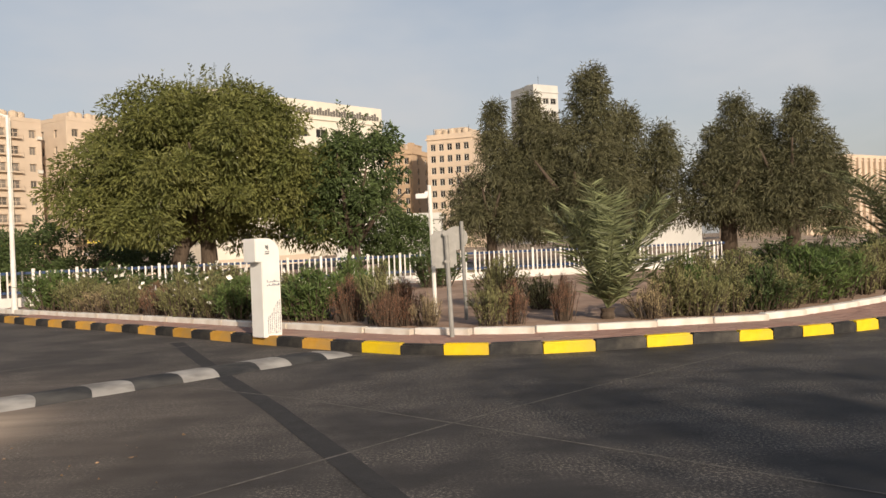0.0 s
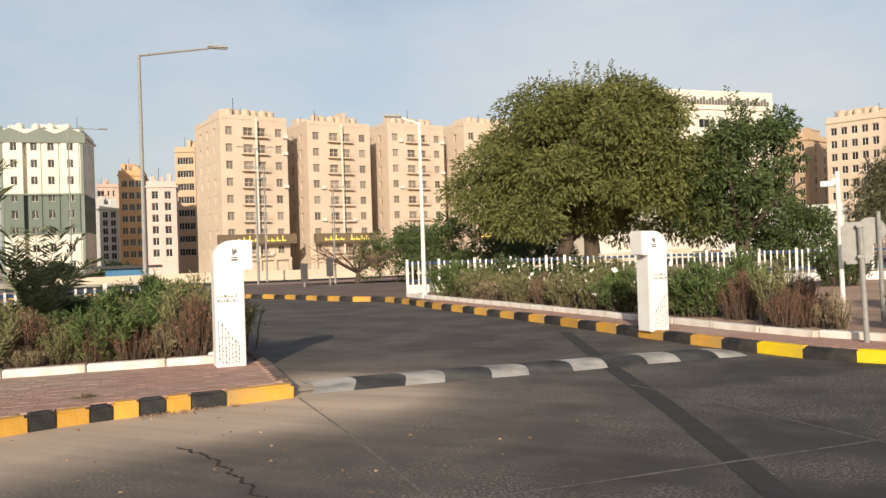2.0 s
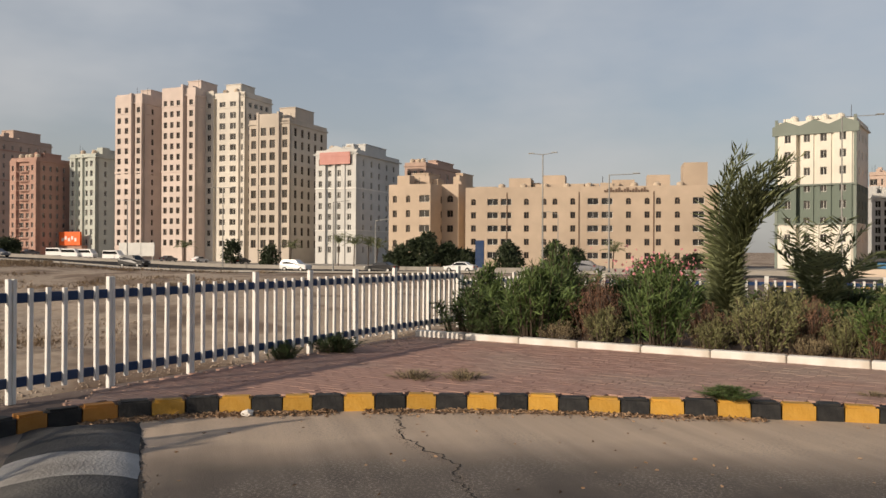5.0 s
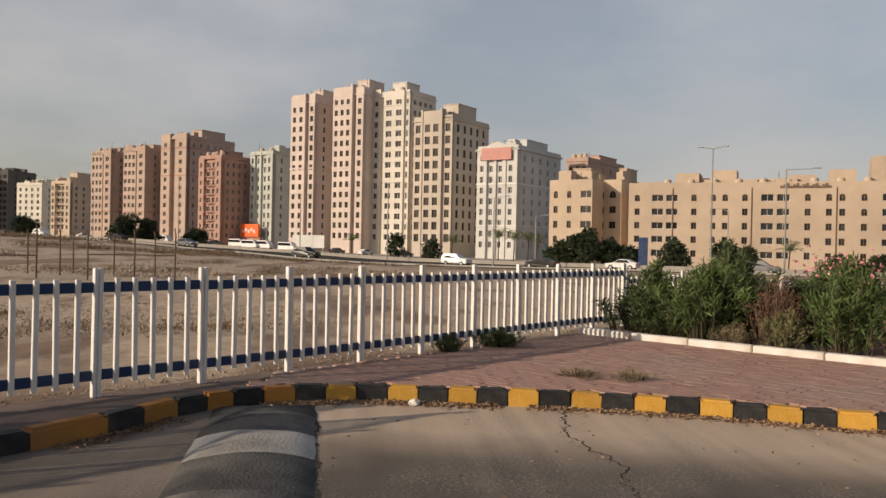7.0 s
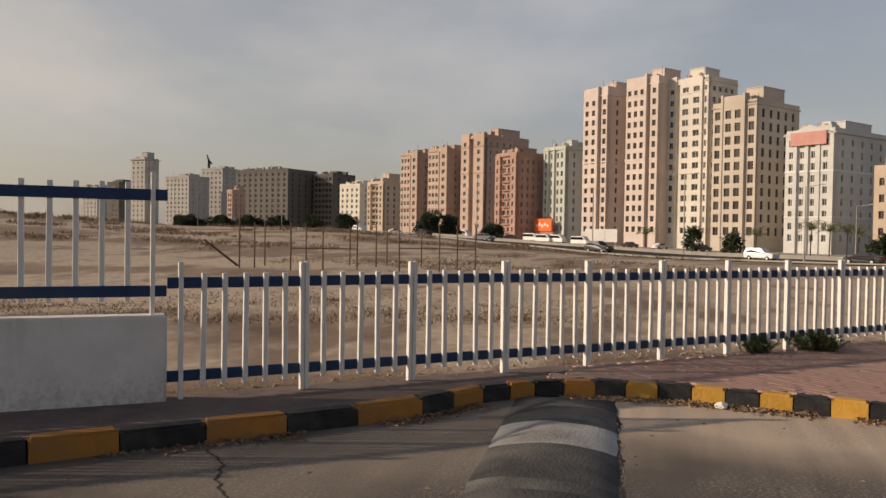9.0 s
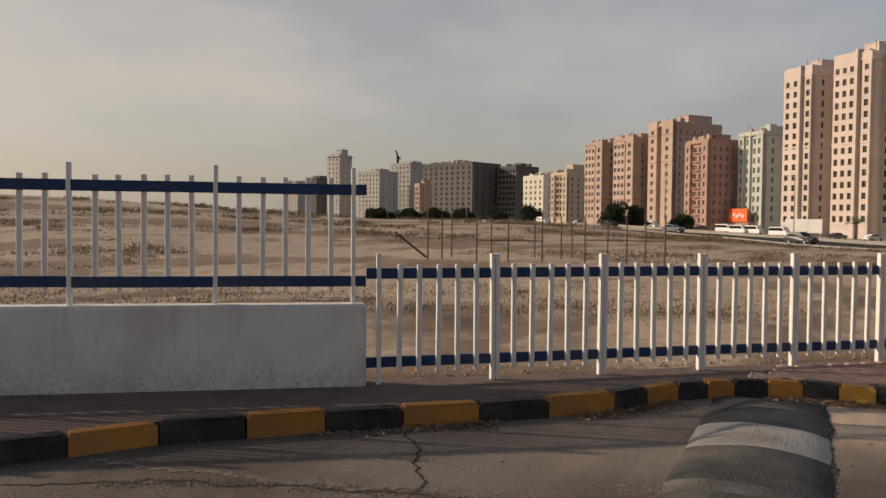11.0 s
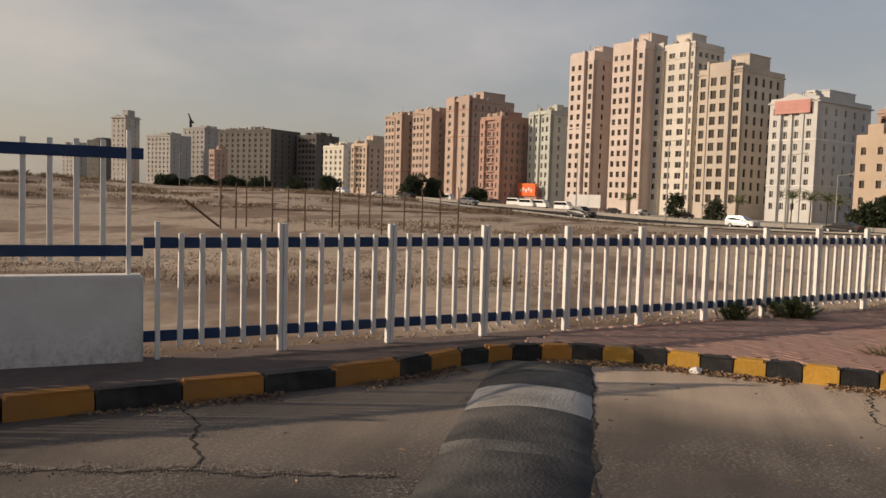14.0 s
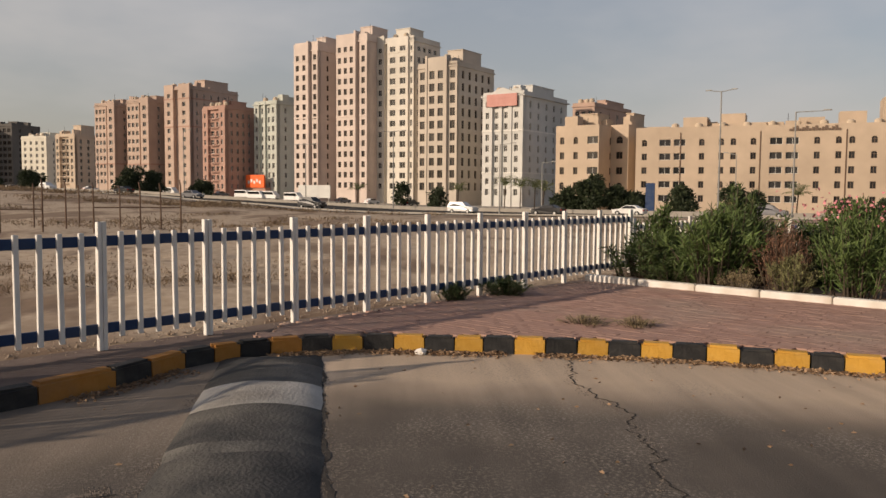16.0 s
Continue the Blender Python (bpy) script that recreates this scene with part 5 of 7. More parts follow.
fence("fence", "white picket fence with blue rails at the pavement's edge", (-6.47, -4.51), (-15.01, 4.18), 0.13, 1.107, 1.185, (1.005, 0.20), (0.11, 1.09))
bm = bmesh.new()
u = Vector((0.63, -0.777)).normalized()
sw = Vector((-u.y, u.x)) * -0.22
w0, w1 = Vector((-6.345, -4.56)), Vector((-6.345, -4.56)) + u * 15
prism(bm, [tuple(w0), tuple(w1), tuple(w1 + sw), tuple(w0 + sw)], 0.0, 0.865)
bmesh.ops.bevel(bm, geom=bm.edges[:], offset=0.02, segments=2, affect="EDGES")
tagged(part("wall_1", bm, SCUFFED), "low white rendered wall, scuffed at the foot", "wall", kind="structure")
fa, fb = w0 + u * 0.115 + sw * 0.5, w0 + u * 14.515 + sw * 0.5
fence("fence", "white picket fence with blue rails on the low wall", tuple(fa), tuple(fb), 0.86, 1.2, 1.22, (1.025, 0.205), (0.115, 1.125), double=False)


def plain_fence(name, label, pts, z, post_h, base=0.0, step=0.2):
    """A picket fence seen from afar: pickets of one mesh, rails, and a low base wall where it has one."""
    par = thing(name, label, "fence")
    bm, br, bw = bmesh.new(), bmesh.new(), bmesh.new()
    for (x0, y0), (x1, y1) in zip(pts, pts[1:]):
        ln = math.hypot(x1 - x0, y1 - y0)
        m = pose(x0, y0, z, rz=math.degrees(math.atan2(y1 - y0, x1 - x0)))
        n = int(ln / step)
        for k in range(n):
            big = k % 6 == 0
            box(bm, k * step, -0.02, base, k * step + (0.085 if big else 0.045), 0.02, base + post_h * (1 if big else 0.92), m)
        for r in (0.17, 0.85):
            box(br, 0, 0.021, base + post_h * r - 0.04, ln, 0.035, base + post_h * r + 0.04, m)
        if base:
            box(bw, 0, -0.1, -0.2, ln, 0.1, base, m)
    tagged(part("picket", bm, WHITE, par), kind="stuff")
    tagged(part("rail", br, BLUE, par, "blue-painted rail"), kind="stuff")
    if base:
        tagged(part("base_wall", bw, RENDERED, par, "low white base wall"), kind="stuff")
    return par


plain_fence("fence", "white picket fence behind the west planting bed", [(-15.08, 4.25), (-18.3, 7.53)], 0.05, 1.1)
plain_fence("fence", "white picket fence behind the west planting bed", [(-18.3, 7.53), (-13.6, 15.0)], -0.08, 1.15)
plain_fence("fence", "white picket fence on a low wall behind the east planting bed", [(-11.8, 24.0), (-10.9, 24.6), (-7, 26.2), (-1, 28.9), (3, 30), (14, 33)], 0.05, 0.85, 0.42)

# ---- gate pillars ----
def gate_pillar(label, at, front):
    """White sheet-metal pillar: rounded back of the top, head box standing out to the front (local +x)."""
    ob = thing("gate_pillar", label, "pillar", pose(*at, TOP - 0.02, rz=front), "gate pillars")
    h, dp, w = 1.68, 0.38, 0.34
    prof = [(-dp / 2, 0), (dp / 2, 0), (dp / 2, h - 0.40), (dp / 2 + 0.12, h - 0.40), (dp / 2 + 0.12, h)]
    r = 0.26
    prof += [(-dp / 2 + r - math.sin(k * math.pi / 16) * r, h - r + math.cos(k * math.pi / 16) * r) for k in range(9)]
    bm = bmesh.new()
    a = [bm.verts.new((x, -w / 2, z)) for x, z in prof]
    b = [bm.verts.new((x, w / 2, z)) for x, z in prof]
    bm.faces.new(a)
    bm.faces.new(b[::-1])
    for i in range(len(prof)):
        j = (i + 1) % len(prof)
        bm.faces.new((a[i], b[i], b[j], a[j]))
    bmesh.ops.recalc_face_normals(bm, faces=bm.faces[:])
    bmesh.ops.bevel(bm, geom=[e for e in bm.edges if e.calc_face_angle(0) > 0.6], offset=0.012, segments=2, affect="EDGES")
    part("body", bm, PILLARM, ob)
    for sgn in (-1, 1):
        bm = bmesh.new()
        yy = sgn * (w / 2 + 0.002)
        rngp = random.Random(4)
        for k in range(3):                              # emblem: a small flame of three strokes and two short lines
            box(bm, 0.05 + 0.02 * k, yy - 0.0015, h - 0.2 + 0.015 * k, 0.065 + 0.02 * k, yy + 0.0015, h - 0.11 - 0.02 * (k % 2))
        box(bm, 0.03, yy - 0.0015, h - 0.235, 0.12, yy + 0.0015, h - 0.222)
        box(bm, 0.035, yy - 0.0015, h - 0.27, 0.115, yy + 0.0015, h - 0.25)
        part("emblem", bm, INK, ob, "small dark emblem")
        bm = bmesh.new()
        for line in (0.93, 0.87):
            x = -0.16
            while x < 0.08:
                ww = rngp.uniform(0.012, 0.035)
                box(bm, x, yy - 0.0015, line, x + ww, yy + 0.0015, line + rngp.uniform(0.012, 0.045))
                x += ww + 0.012
        for k in range(7):
            z = 0.06
            while z < 0.62 - 0.05 * k:
                hh = rngp.uniform(0.015, 0.05)
                box(bm, -0.16 + 0.042 * k, yy - 0.0015, z, -0.16 + 0.042 * k + rngp.uniform(0.01, 0.024), yy + 0.0015, z + hh)
                z += hh + 0.014
        part("scrawled_marks", bm, INK2, ob, "faded dark scrawls, unreadable")
    return ob


PILLARM = mat("pillar_white", (0.76, 0.74, 0.70), (0.80, 0.79, 0.76), scale=3.0, rough=0.45, bump=0.05, bscale=20.0, big=(0.68, 0.65, 0.6), bigscale=1.0)
INK = mat("ink_dark", (0.03, 0.03, 0.035), rough=0.8)
INK2 = mat("ink_faded", (0.16, 0.17, 0.20), (0.3, 0.3, 0.33), scale=8.0, rough=0.8)
gate_pillar("white metal gate pillar with an emblem and scrawled marks", (-7.03, 8.56), 46)
gate_pillar("white metal gate pillar with a rounded top", (-2.25, 13.68), 226)

# ---- sign, camera pole, lamps ----
sg = thing("road_sign", "grey back of a road sign on a leaning steel post", "sign", pose(0.82, 12.2, TOP - 0.02, 0, -1.5, 0))
bm = bmesh.new()
tube(bm, [(0, 0, 0), (0, 0, 1.62)], [0.038, 0.038], 10)
part("post", bm, GREYMETAL, sg, smooth=False)
bm = bmesh.new()
box(bm, -0.24, 0.04, 1.10, 0.15, 0.055, 1.68)
bmesh.ops.bevel(bm, geom=[e for e in bm.edges if abs(e.verts[0].co.y - e.verts[1].co.y) > 0.005], offset=0.05, segments=3, affect="EDGES")
part("plate", bm, GREYMETAL, sg, "bare grey metal plate")
bm = bmesh.new()
for z in (1.18, 1.6):
    box(bm, -0.05, -0.045, z, 0.05, 0.04, z + 0.04)
part("clamp", bm, GREYMETAL, sg)
cp = thing("camera_pole", "white steel pole with a small surveillance camera", "pole", pose(0.75, 15.6, TOP, 0, -0.8, 0))
bm = bmesh.new()
tube(bm, [(0, 0, 0), (0, 0, 2.62)], [0.042, 0.04], 10)
part("post", bm, WHITE, cp)
bm = bmesh.new()
box(bm, -0.28, -0.05, 2.36, -0.05, 0.05, 2.46)
box(bm, -0.10, -0.02, 2.40, 0.0, 0.02, 2.50)
bmesh.ops.bevel(bm, geom=bm.edges[:], offset=0.01, segments=1, affect="EDGES")
part("camera", bm, WHITE, cp, "white camera housing")
sp = thing("steel_post", "slim grey steel post with a small round plate", "post", pose(1.25, 14.4, TOP, 0, -1, 0))
bm = bmesh.new()
tube(bm, [(0, 0, 0), (0, 0, 1.85)], [0.034, 0.034], 8)
part("post", bm, GREYMETAL, sp)
bm = bmesh.new()
tube(bm, [(-0.11, 0.04, 1.55), (-0.11, 0.055, 1.55)], [0.22, 0.22], 16)
part("plate", bm, GREYMETAL, sp)


def lamp(label, at, height, heads, r=0.07, material=None, head=0.7):
    """Street lamp: tapered mast, arms as (dx, dy, rise), a flat head on each."""
    ob = thing("street_lamp", label, "street lamp", pose(*at), "street lamps")
    bm = bmesh.new()
    tube(bm, [(0, 0, 0), (0, 0, 0.5), (0, 0, height)], [r * 1.3, r, r * 0.6], 10)
    part("mast", bm, material or GREYMETAL, ob)
    for dx, dy, rise in heads:
        bm = bmesh.new()
        tube(bm, [(0, 0, height - 0.05), (dx, dy, height + rise)], [r * 0.5, r * 0.4], 6)
        part("arm", bm, material or GREYMETAL, ob)
        v = Vector((dx, dy, 0)).normalized()
        bm = bevelled(head, head * 0.32, head * 0.16, head * 0.06, 2)
        hd = part("lamp_head", bm, GREYMETAL, ob)
        hd.matrix_basis = Matrix.Translation((dx + v.x * head * 0.4, dy + v.y * head * 0.4, height + rise)) @ Matrix.Rotation(math.atan2(v.y, v.x), 4, "Z")
    return ob


lamp("white street lamp at the corner of the side road", (-10.4, 22.35, TOP), 5.4, [(-0.5, -0.3, 0.16)], 0.07, WHITE, 0.55)


def at_bearing(b, dist, z):
    return (-math.sin(radians(b)) * dist, math.cos(radians(b)) * dist, z)


lamp("tall grey street lamp with a long arm", at_bearing(43.65, 46, -0.6), 13.2, [(2.7, 2.5, 0.55)], 0.13, None, 1.1)
lamp("double-headed tall street lamp", at_bearing(67.2, 120, -1.5), 17.4, [(0.9, 1.1, 0.15), (-0.9, -1.1, 0.15)], 0.14, None, 0.9)
lamp("grey street lamp beside the main road", at_bearing(62.6, 120, -1.5), 14.3, [(2.0, 2.8, 0.0)], 0.14, None, 1.1)
lamp("grey street lamp beside the main road", at_bearing(66.1, 135, -1.5), 9.3, [(-1.0, -1.0, 0.3)], 0.1, None, 0.8)
lamp("grey street lamp before the sage tower", at_bearing(47.9, 120, -1.5), 21.3, [(2.3, 3.4, 0.0)], 0.12, None, 1.1)
lamp("grey street lamp before the cream blocks", at_bearing(36.1, 75, -1.2), 12.6, [(-0.8, -0.8, 0.1), (0.8, 0.8, 0.1)], 0.09, None, 0.6)
lamp("grey street lamp before the cream blocks", at_bearing(35.6, 62, -1.0), 9.2, [(-0.6, -0.6, 0.1)], 0.09, None, 0.6)
for b, dist, hgt in ((79.0, 150, 9.0), (82.0, 128, 11.0), (89.5, 150, 14.5), (95.6, 170, 12.5), (103.7, 200, 15.5), (109.0, 260, 14.0), (117.4, 300, 15.0), (123.0, 330, 13)):
    lamp("grey street lamp beside the main road", at_bearing(b, dist, ground_z(*at_bearing(b, dist, 0)[:2])), hgt, [(1.2, 1.6, 0.0), (-1.2, -1.6, 0.0)] if b in (89.5, 95.6) else [(1.2, 1.6, 0.1)], 0.12, None, 0.9)


# ---- plants ----
def limbs(rng, height, spread, n, r0, up=0.35):
    """A trunk that forks into n rising limbs; returns a bmesh and the limb ends."""
    bm = bmesh.new()
    ends = []
    tube(bm, [(0, 0, -0.1), (0.05, 0.02, height * up * 0.5), (0.02, -0.05, height * up)], [r0 * 1.25, r0, r0 * 0.9], 9)
    for k in range(n):
        a = 2 * math.pi * (k + rng.uniform(-0.3, 0.3)) / n
        q = rng.uniform(0.45, 0.95)
        e = Vector((math.cos(a) * spread * q, math.sin(a) * spread * q, height * rng.uniform(0.55, 0.9)))
        m = Vector((e.x * 0.4, e.y * 0.4, height * (up + 0.18)))
        tube(bm, [(0.02, -0.05, height * up * 0.9), m, e], [r0 * 0.6, r0 * 0.4, r0 * 0.12], 6)
        ends.append(e)
    return bm, ends


def crown(rng, clumps, per, leaf, droop, squash=0.7):
    """Leaves in clumps: each clump (x, y, z, radius); way outwards and drooping."""
    at, way = [], []
    for x, y, z, r in clumps:
        n = max(8, int(per * r * r))
        d = rng.normal(size=(n, 3))
        d /= np.linalg.norm(d, axis=1, keepdims=True)
        rad = r * rng.uniform(0.25, 1.0, n)[:, None] ** 0.6
        p = d * rad * np.array([1, 1, squash]) + np.array([x, y, z])
        at.append(p)
        w = d + rng.normal(size=(n, 3)) * 0.5
        w[:, 2] -= droop
        way.append(w)
    return leaves(rng, np.concatenate(at), np.concatenate(way), *leaf)


def ball_clumps(rng, n, rx, ry, z0, z1, r, flat=0.35):
    """Clump centres on and in a broad dome between heights z0 and z1."""
    out = []
    for _ in range(n):
        a, t = rng.uniform(0, 2 * math.pi), rng.uniform(0, 1)
        s = math.sqrt(max(0.0, 1 - t ** 2.2))
        q = rng.uniform(0.55, 1.0) if rng.uniform() < 0.8 else rng.uniform(0, 0.6)
        out.append((math.cos(a) * rx * s * q, math.sin(a) * ry * s * q, z0 + (z1 - z0) * (t * (0.75 + 0.25 * q)) + rng.normal() * 0.2, r * rng.uniform(0.6, 1.25)))
    return out


def tree(name, label, at, seed, trunk, cl, per, leaf, droop, material, category="tree", extra=None, squash=0.7):
    rng = np.random.default_rng(seed)
    ob = thing(name, label, category, pose(*at))
    bm, ends = limbs(rng, *trunk)
    part("trunk", bm, BARK, ob, smooth=True)
    clumps = cl(rng)
    v, f = crown(rng, clumps, per, leaf, droop, squash)
    if extra is not None:
        v2, f2 = extra(rng)
        f = np.concatenate([f, f2 + len(v)])
        v = np.concatenate([v, v2])
    raw("crown", v.tolist(), f.tolist(), material, ob)
    return ob


def shoots(rng, n, rx, z0, z1, leaf):
    """Thin upright shoots that stand out over the crown."""
    at, way = [], []
    for _ in range(n):
        a, q = rng.uniform(0, 2 * math.pi), rng.uniform(0, 0.75)
        x, y = math.cos(a) * rx * q, math.sin(a) * rx * q
        h = rng.uniform(0.6, z1 - z0) * (1.1 - q)
        lean = rng.normal(size=2) * 0.2
        for s in np.linspace(0, 1, int(14 + h * 14)):
            at.append((x + lean[0] * s * h, y + lean[1] * s * h, z0 + (1 - q * q) * 0.6 + s * h))
            way.append((*rng.normal(size=2), 0.5))
    return leaves(rng, np.array(at), np.array(way), *leaf)


big = at_bearing(12.9, 36, 0.2)
ob = tree("broad_tree", "broad olive-green shade tree with two dark trunks", big, 11, (8.0, 4.5, 9, 0.36, 0.27), lambda r: ball_clumps(r, 250, 6.1, 5.4, 2.25, 8.3, 1.1), 470, (0.22, 0.075), 0.55, LEAF_TREE,
          extra=lambda r: shoots(r, 85, 5.0, 7.1, 9.0, (0.18, 0.06)))
bm = bmesh.new()
tube(bm, [(-1.35, -0.3, -0.1), (-1.2, -0.25, 1.0), (-0.9, -0.1, 2.0), (-1.6, 0.1, 3.6)], [0.42, 0.33, 0.30, 0.16], 9)
tube(bm, [(-0.95, -0.1, 1.7), (0.2, 0.3, 2.8), (1.2, 0.6, 4.2)], [0.24, 0.2, 0.12], 7)
part("trunk", bm, BARK, ob, smooth=True)
tree("broad_tree", "dark green tree standing against the broad tree", at_bearing(2.9, 34.5, 0.2), 12, (6.0, 2.6, 7, 0.3, 0.25), lambda r: [(x * 0.8 - 0.6, y, z * 0.86, q) for x, y, z, q in ball_clumps(r, 44, 2.4, 2.4, 2.3, 7.1, 0.7)] + [(x + 1.2, y, z, q) for x, y, z, q in ball_clumps(r, 32, 1.7, 2.0, 2.1, 6.4, 0.62)], 430, (0.22, 0.09), 0.4, LEAF_DARK,
     extra=lambda r: shoots(r, 46, 2.5, 4.8, 6.9, (0.2, 0.08)))
for b, dist, wide, hi, seed in ((21.8, 42, 4.3, 3.1, 21), (25.4, 44, 3.6, 3.0, 22), (-0.3, 38, 2.1, 2.95, 23), (17.5, 45, 3.0, 2.6, 24)):
    tree("low_tree", "low spreading dark green tree behind the fence", at_bearing(b, dist, 0.0), seed, (2.4, wide * 0.7, 6, 0.14, 0.2), lambda r: ball_clumps(r, 60, wide, 2.4, 0.7, hi, 0.6), 420, (0.2, 0.07), 0.2, LEAF_DARK)


def spire_clumps(spires):
    def make(rng):
        out = []
        for x, y, z0, z1, r in spires:
            n = int((z1 - z0) * 17 * max(0.6, r))
            for k in range(n):
                t = rng.uniform() ** 0.9
                a, q = rng.uniform(0, 2 * math.pi), math.sqrt(rng.uniform())
                rr = r * (1.1 - 0.85 * t ** 1.8) * (0.95 + 0.75 * noise.noise((math.cos(a) * 1.3 + x, math.sin(a) * 1.3, t * 4 + x)))
                out.append((x + math.cos(a) * rr * q, y + math.sin(a) * rr * q, z0 + (z1 - z0) * t, 0.55 * rng.uniform(0.7, 1.3) * (1.1 - 0.4 * t)))
        return out
    return make


# never in view: added behind the camera to cast shadow on the eastern road
tree("unseen_shadow_tree", "unseen tall dark green tree behind the camera, added to shade the road", (11.0, -17.6, -0.05), 35, (9.0, 2.6, 7, 0.3, 0.35), lambda r: ball_clumps(r, 70, 3.3, 3.0, 4.0, 10.2, 0.9), 110, (0.3, 0.12), 0.4, LEAF_DARK)
CAS = (0.30, 0.05)
tree("casuarina", "grey-green casuarina tree with ragged spires", at_bearing(-7.0, 45, 0.3), 31, (6.0, 2.5, 6, 0.3, 0.3), spire_clumps([(0.4, 0, 2.0, 9.0, 1.4), (2.4, 0, 1.8, 9.3, 1.7), (-1.1, 0.4, 1.7, 5.0, 1.3), (1.4, 0.3, 1.5, 6.2, 2.1)]), 330, CAS, 0.7, LEAF_CASU, squash=1.15)
tree("casuarina", "tall grey-green casuarina tree with ragged spires", at_bearing(-13.0, 45, 0.3), 32, (8.0, 3.0, 7, 0.4, 0.3), spire_clumps([(1.2, 0, 1.9, 10.6, 2.2), (-0.9, 0.3, 1.7, 8.0, 1.9), (3.0, 0.5, 1.8, 8.5, 2.1), (5.1, 0.2, 2.0, 7.4, 1.7), (1.0, -1, 1.4, 6.0, 2.7)]), 330, CAS, 0.7, LEAF_CASU, squash=1.15)
tree("casuarina", "grey-green casuarina tree with a leaning trunk", at_bearing(-23.2, 46, 0.4), 33, (7.0, 2.4, 7, 0.42, 0.3), spire_clumps([(0.7, 0, 2.0, 8.4, 2.0), (-0.4, 0.3, 2.0, 6.8, 1.6), (2.0, 0, 1.8, 7.4, 2.0)]), 330, CAS, 0.7, LEAF_CASU, squash=1.15)
tree("casuarina", "grey-green casuarina tree with ragged spires", at_bearing(-27.2, 46, 0.4), 34, (7.0, 2.2, 6, 0.35, 0.3), spire_clumps([(0.6, 0, 1.8, 8.5, 1.75), (2.0, 0.2, 2.2, 6.4, 1.2), (2.6, 0, 1.2, 3.6, 0.9), (-0.6, 0.3, 1.5, 5.8, 1.6)]), 330, CAS, 0.7, LEAF_CASU, squash=1.15)

# bushes: one mesh of a kind, turned and scaled
def bush_mesh(name, seed, stems, tall, wide, leaf, per, spread=0.35):
    rng = np.random.default_rng(seed)
    at, way = [], []
    bm = bmesh.new()
    for k in range(stems):
        a = rng.uniform(0, 2 * math.pi)
        lean = rng.uniform(0.05, 1.0)
        h = tall * rng.uniform(0.65, 1.0) * (1.15 - 0.45 * lean)
        tip = np.array([math.cos(a) * wide * lean, math.sin(a) * wide * lean, h])
        foot = np.array([math.cos(a), math.sin(a), 0]) * wide * lean * rng.uniform(0.15, 0.75)
        mid = (foot + tip) / 2 + np.array([0, 0, h * 0.12])
        tube(bm, [foot, mid, tip], [0.012, 0.009, 0.004], 4, cap=False)
        twigs = rng.uniform(0.08, 1.0, 5)                # leaves stand in tufts at the twig ends
        for s in np.clip(np.concatenate([rng.choice(twigs, per - per // 3) + rng.normal(size=per - per // 3) * 0.035, np.sqrt(np.linspace(0.1, 1, per // 3))]), 0.02, 1.0):
            p = (1 - s) ** 2 * foot + 2 * s * (1 - s) * mid + s * s * tip
            d = tip - foot
            w = d / np.linalg.norm(d) * 0.8 + rng.normal(size=3) * spread * 1.6
            at.append(p + rng.normal(size=3) * 0.025)
            way.append(w)
    v, f = leaves(rng, np.array(at), np.array(way), *leaf)
    stem = bpy.data.meshes.new("stem")
    bm.to_mesh(stem)
    bm.free()
    stem.materials.append(BARK)
    me = bpy.data.meshes.new("foliage")
    me.from_pydata(v.tolist(), [], f.tolist())
    return stem, me


KINDS = {}
for kind, seeds, args, material in (("oleander", (41, 42, 43), (64, 1.0, 0.55, (0.125, 0.023), 46), LEAF_OLE), ("dusty", (44, 45), (60, 1.0, 0.6, (0.085, 0.018), 46), LEAF_OLIVE), ("red", (46, 47), (90, 1.0, 0.5, (0.045, 0.010), 44), LEAF_DRY),
                                    ("tan", (48,), (60, 0.8, 0.55, (0.06, 0.012), 40), LEAF_TAN), ("dark", (49,), (58, 1.0, 0.6, (0.105, 0.022), 54), LEAF_DARK)):
    KINDS[kind] = []
    for s in seeds:
        stem, me = bush_mesh(kind, s, *args)
        me.materials.append(material)
        KINDS[kind].append((stem, me))
WORDS = {"oleander": "green oleander bush with narrow leaves", "dusty": "dusty olive-green shrub", "red": "dry red-brown shrub with bare twigs", "tan": "dry straw-coloured shrub", "dark": "dark green dense shrub"}
rb = random.Random(5)


def bush(kind, x, y, tall, wide, z=TOP + 0.04, where="in the planting bed"):
    ob = thing("bush", WORDS[kind] + " " + where, "bush", pose(x, y, z, 0, 0, rb.uniform(0, 360)), kind + " bushes")
    stem, me = rb.choice(KINDS[kind])
    for nm, data in (("stem", stem), ("foliage", me)):
        o = link(nm, data, ob)
        o.scale = (wide / 1.1, wide / 1.1, tall)
    return ob


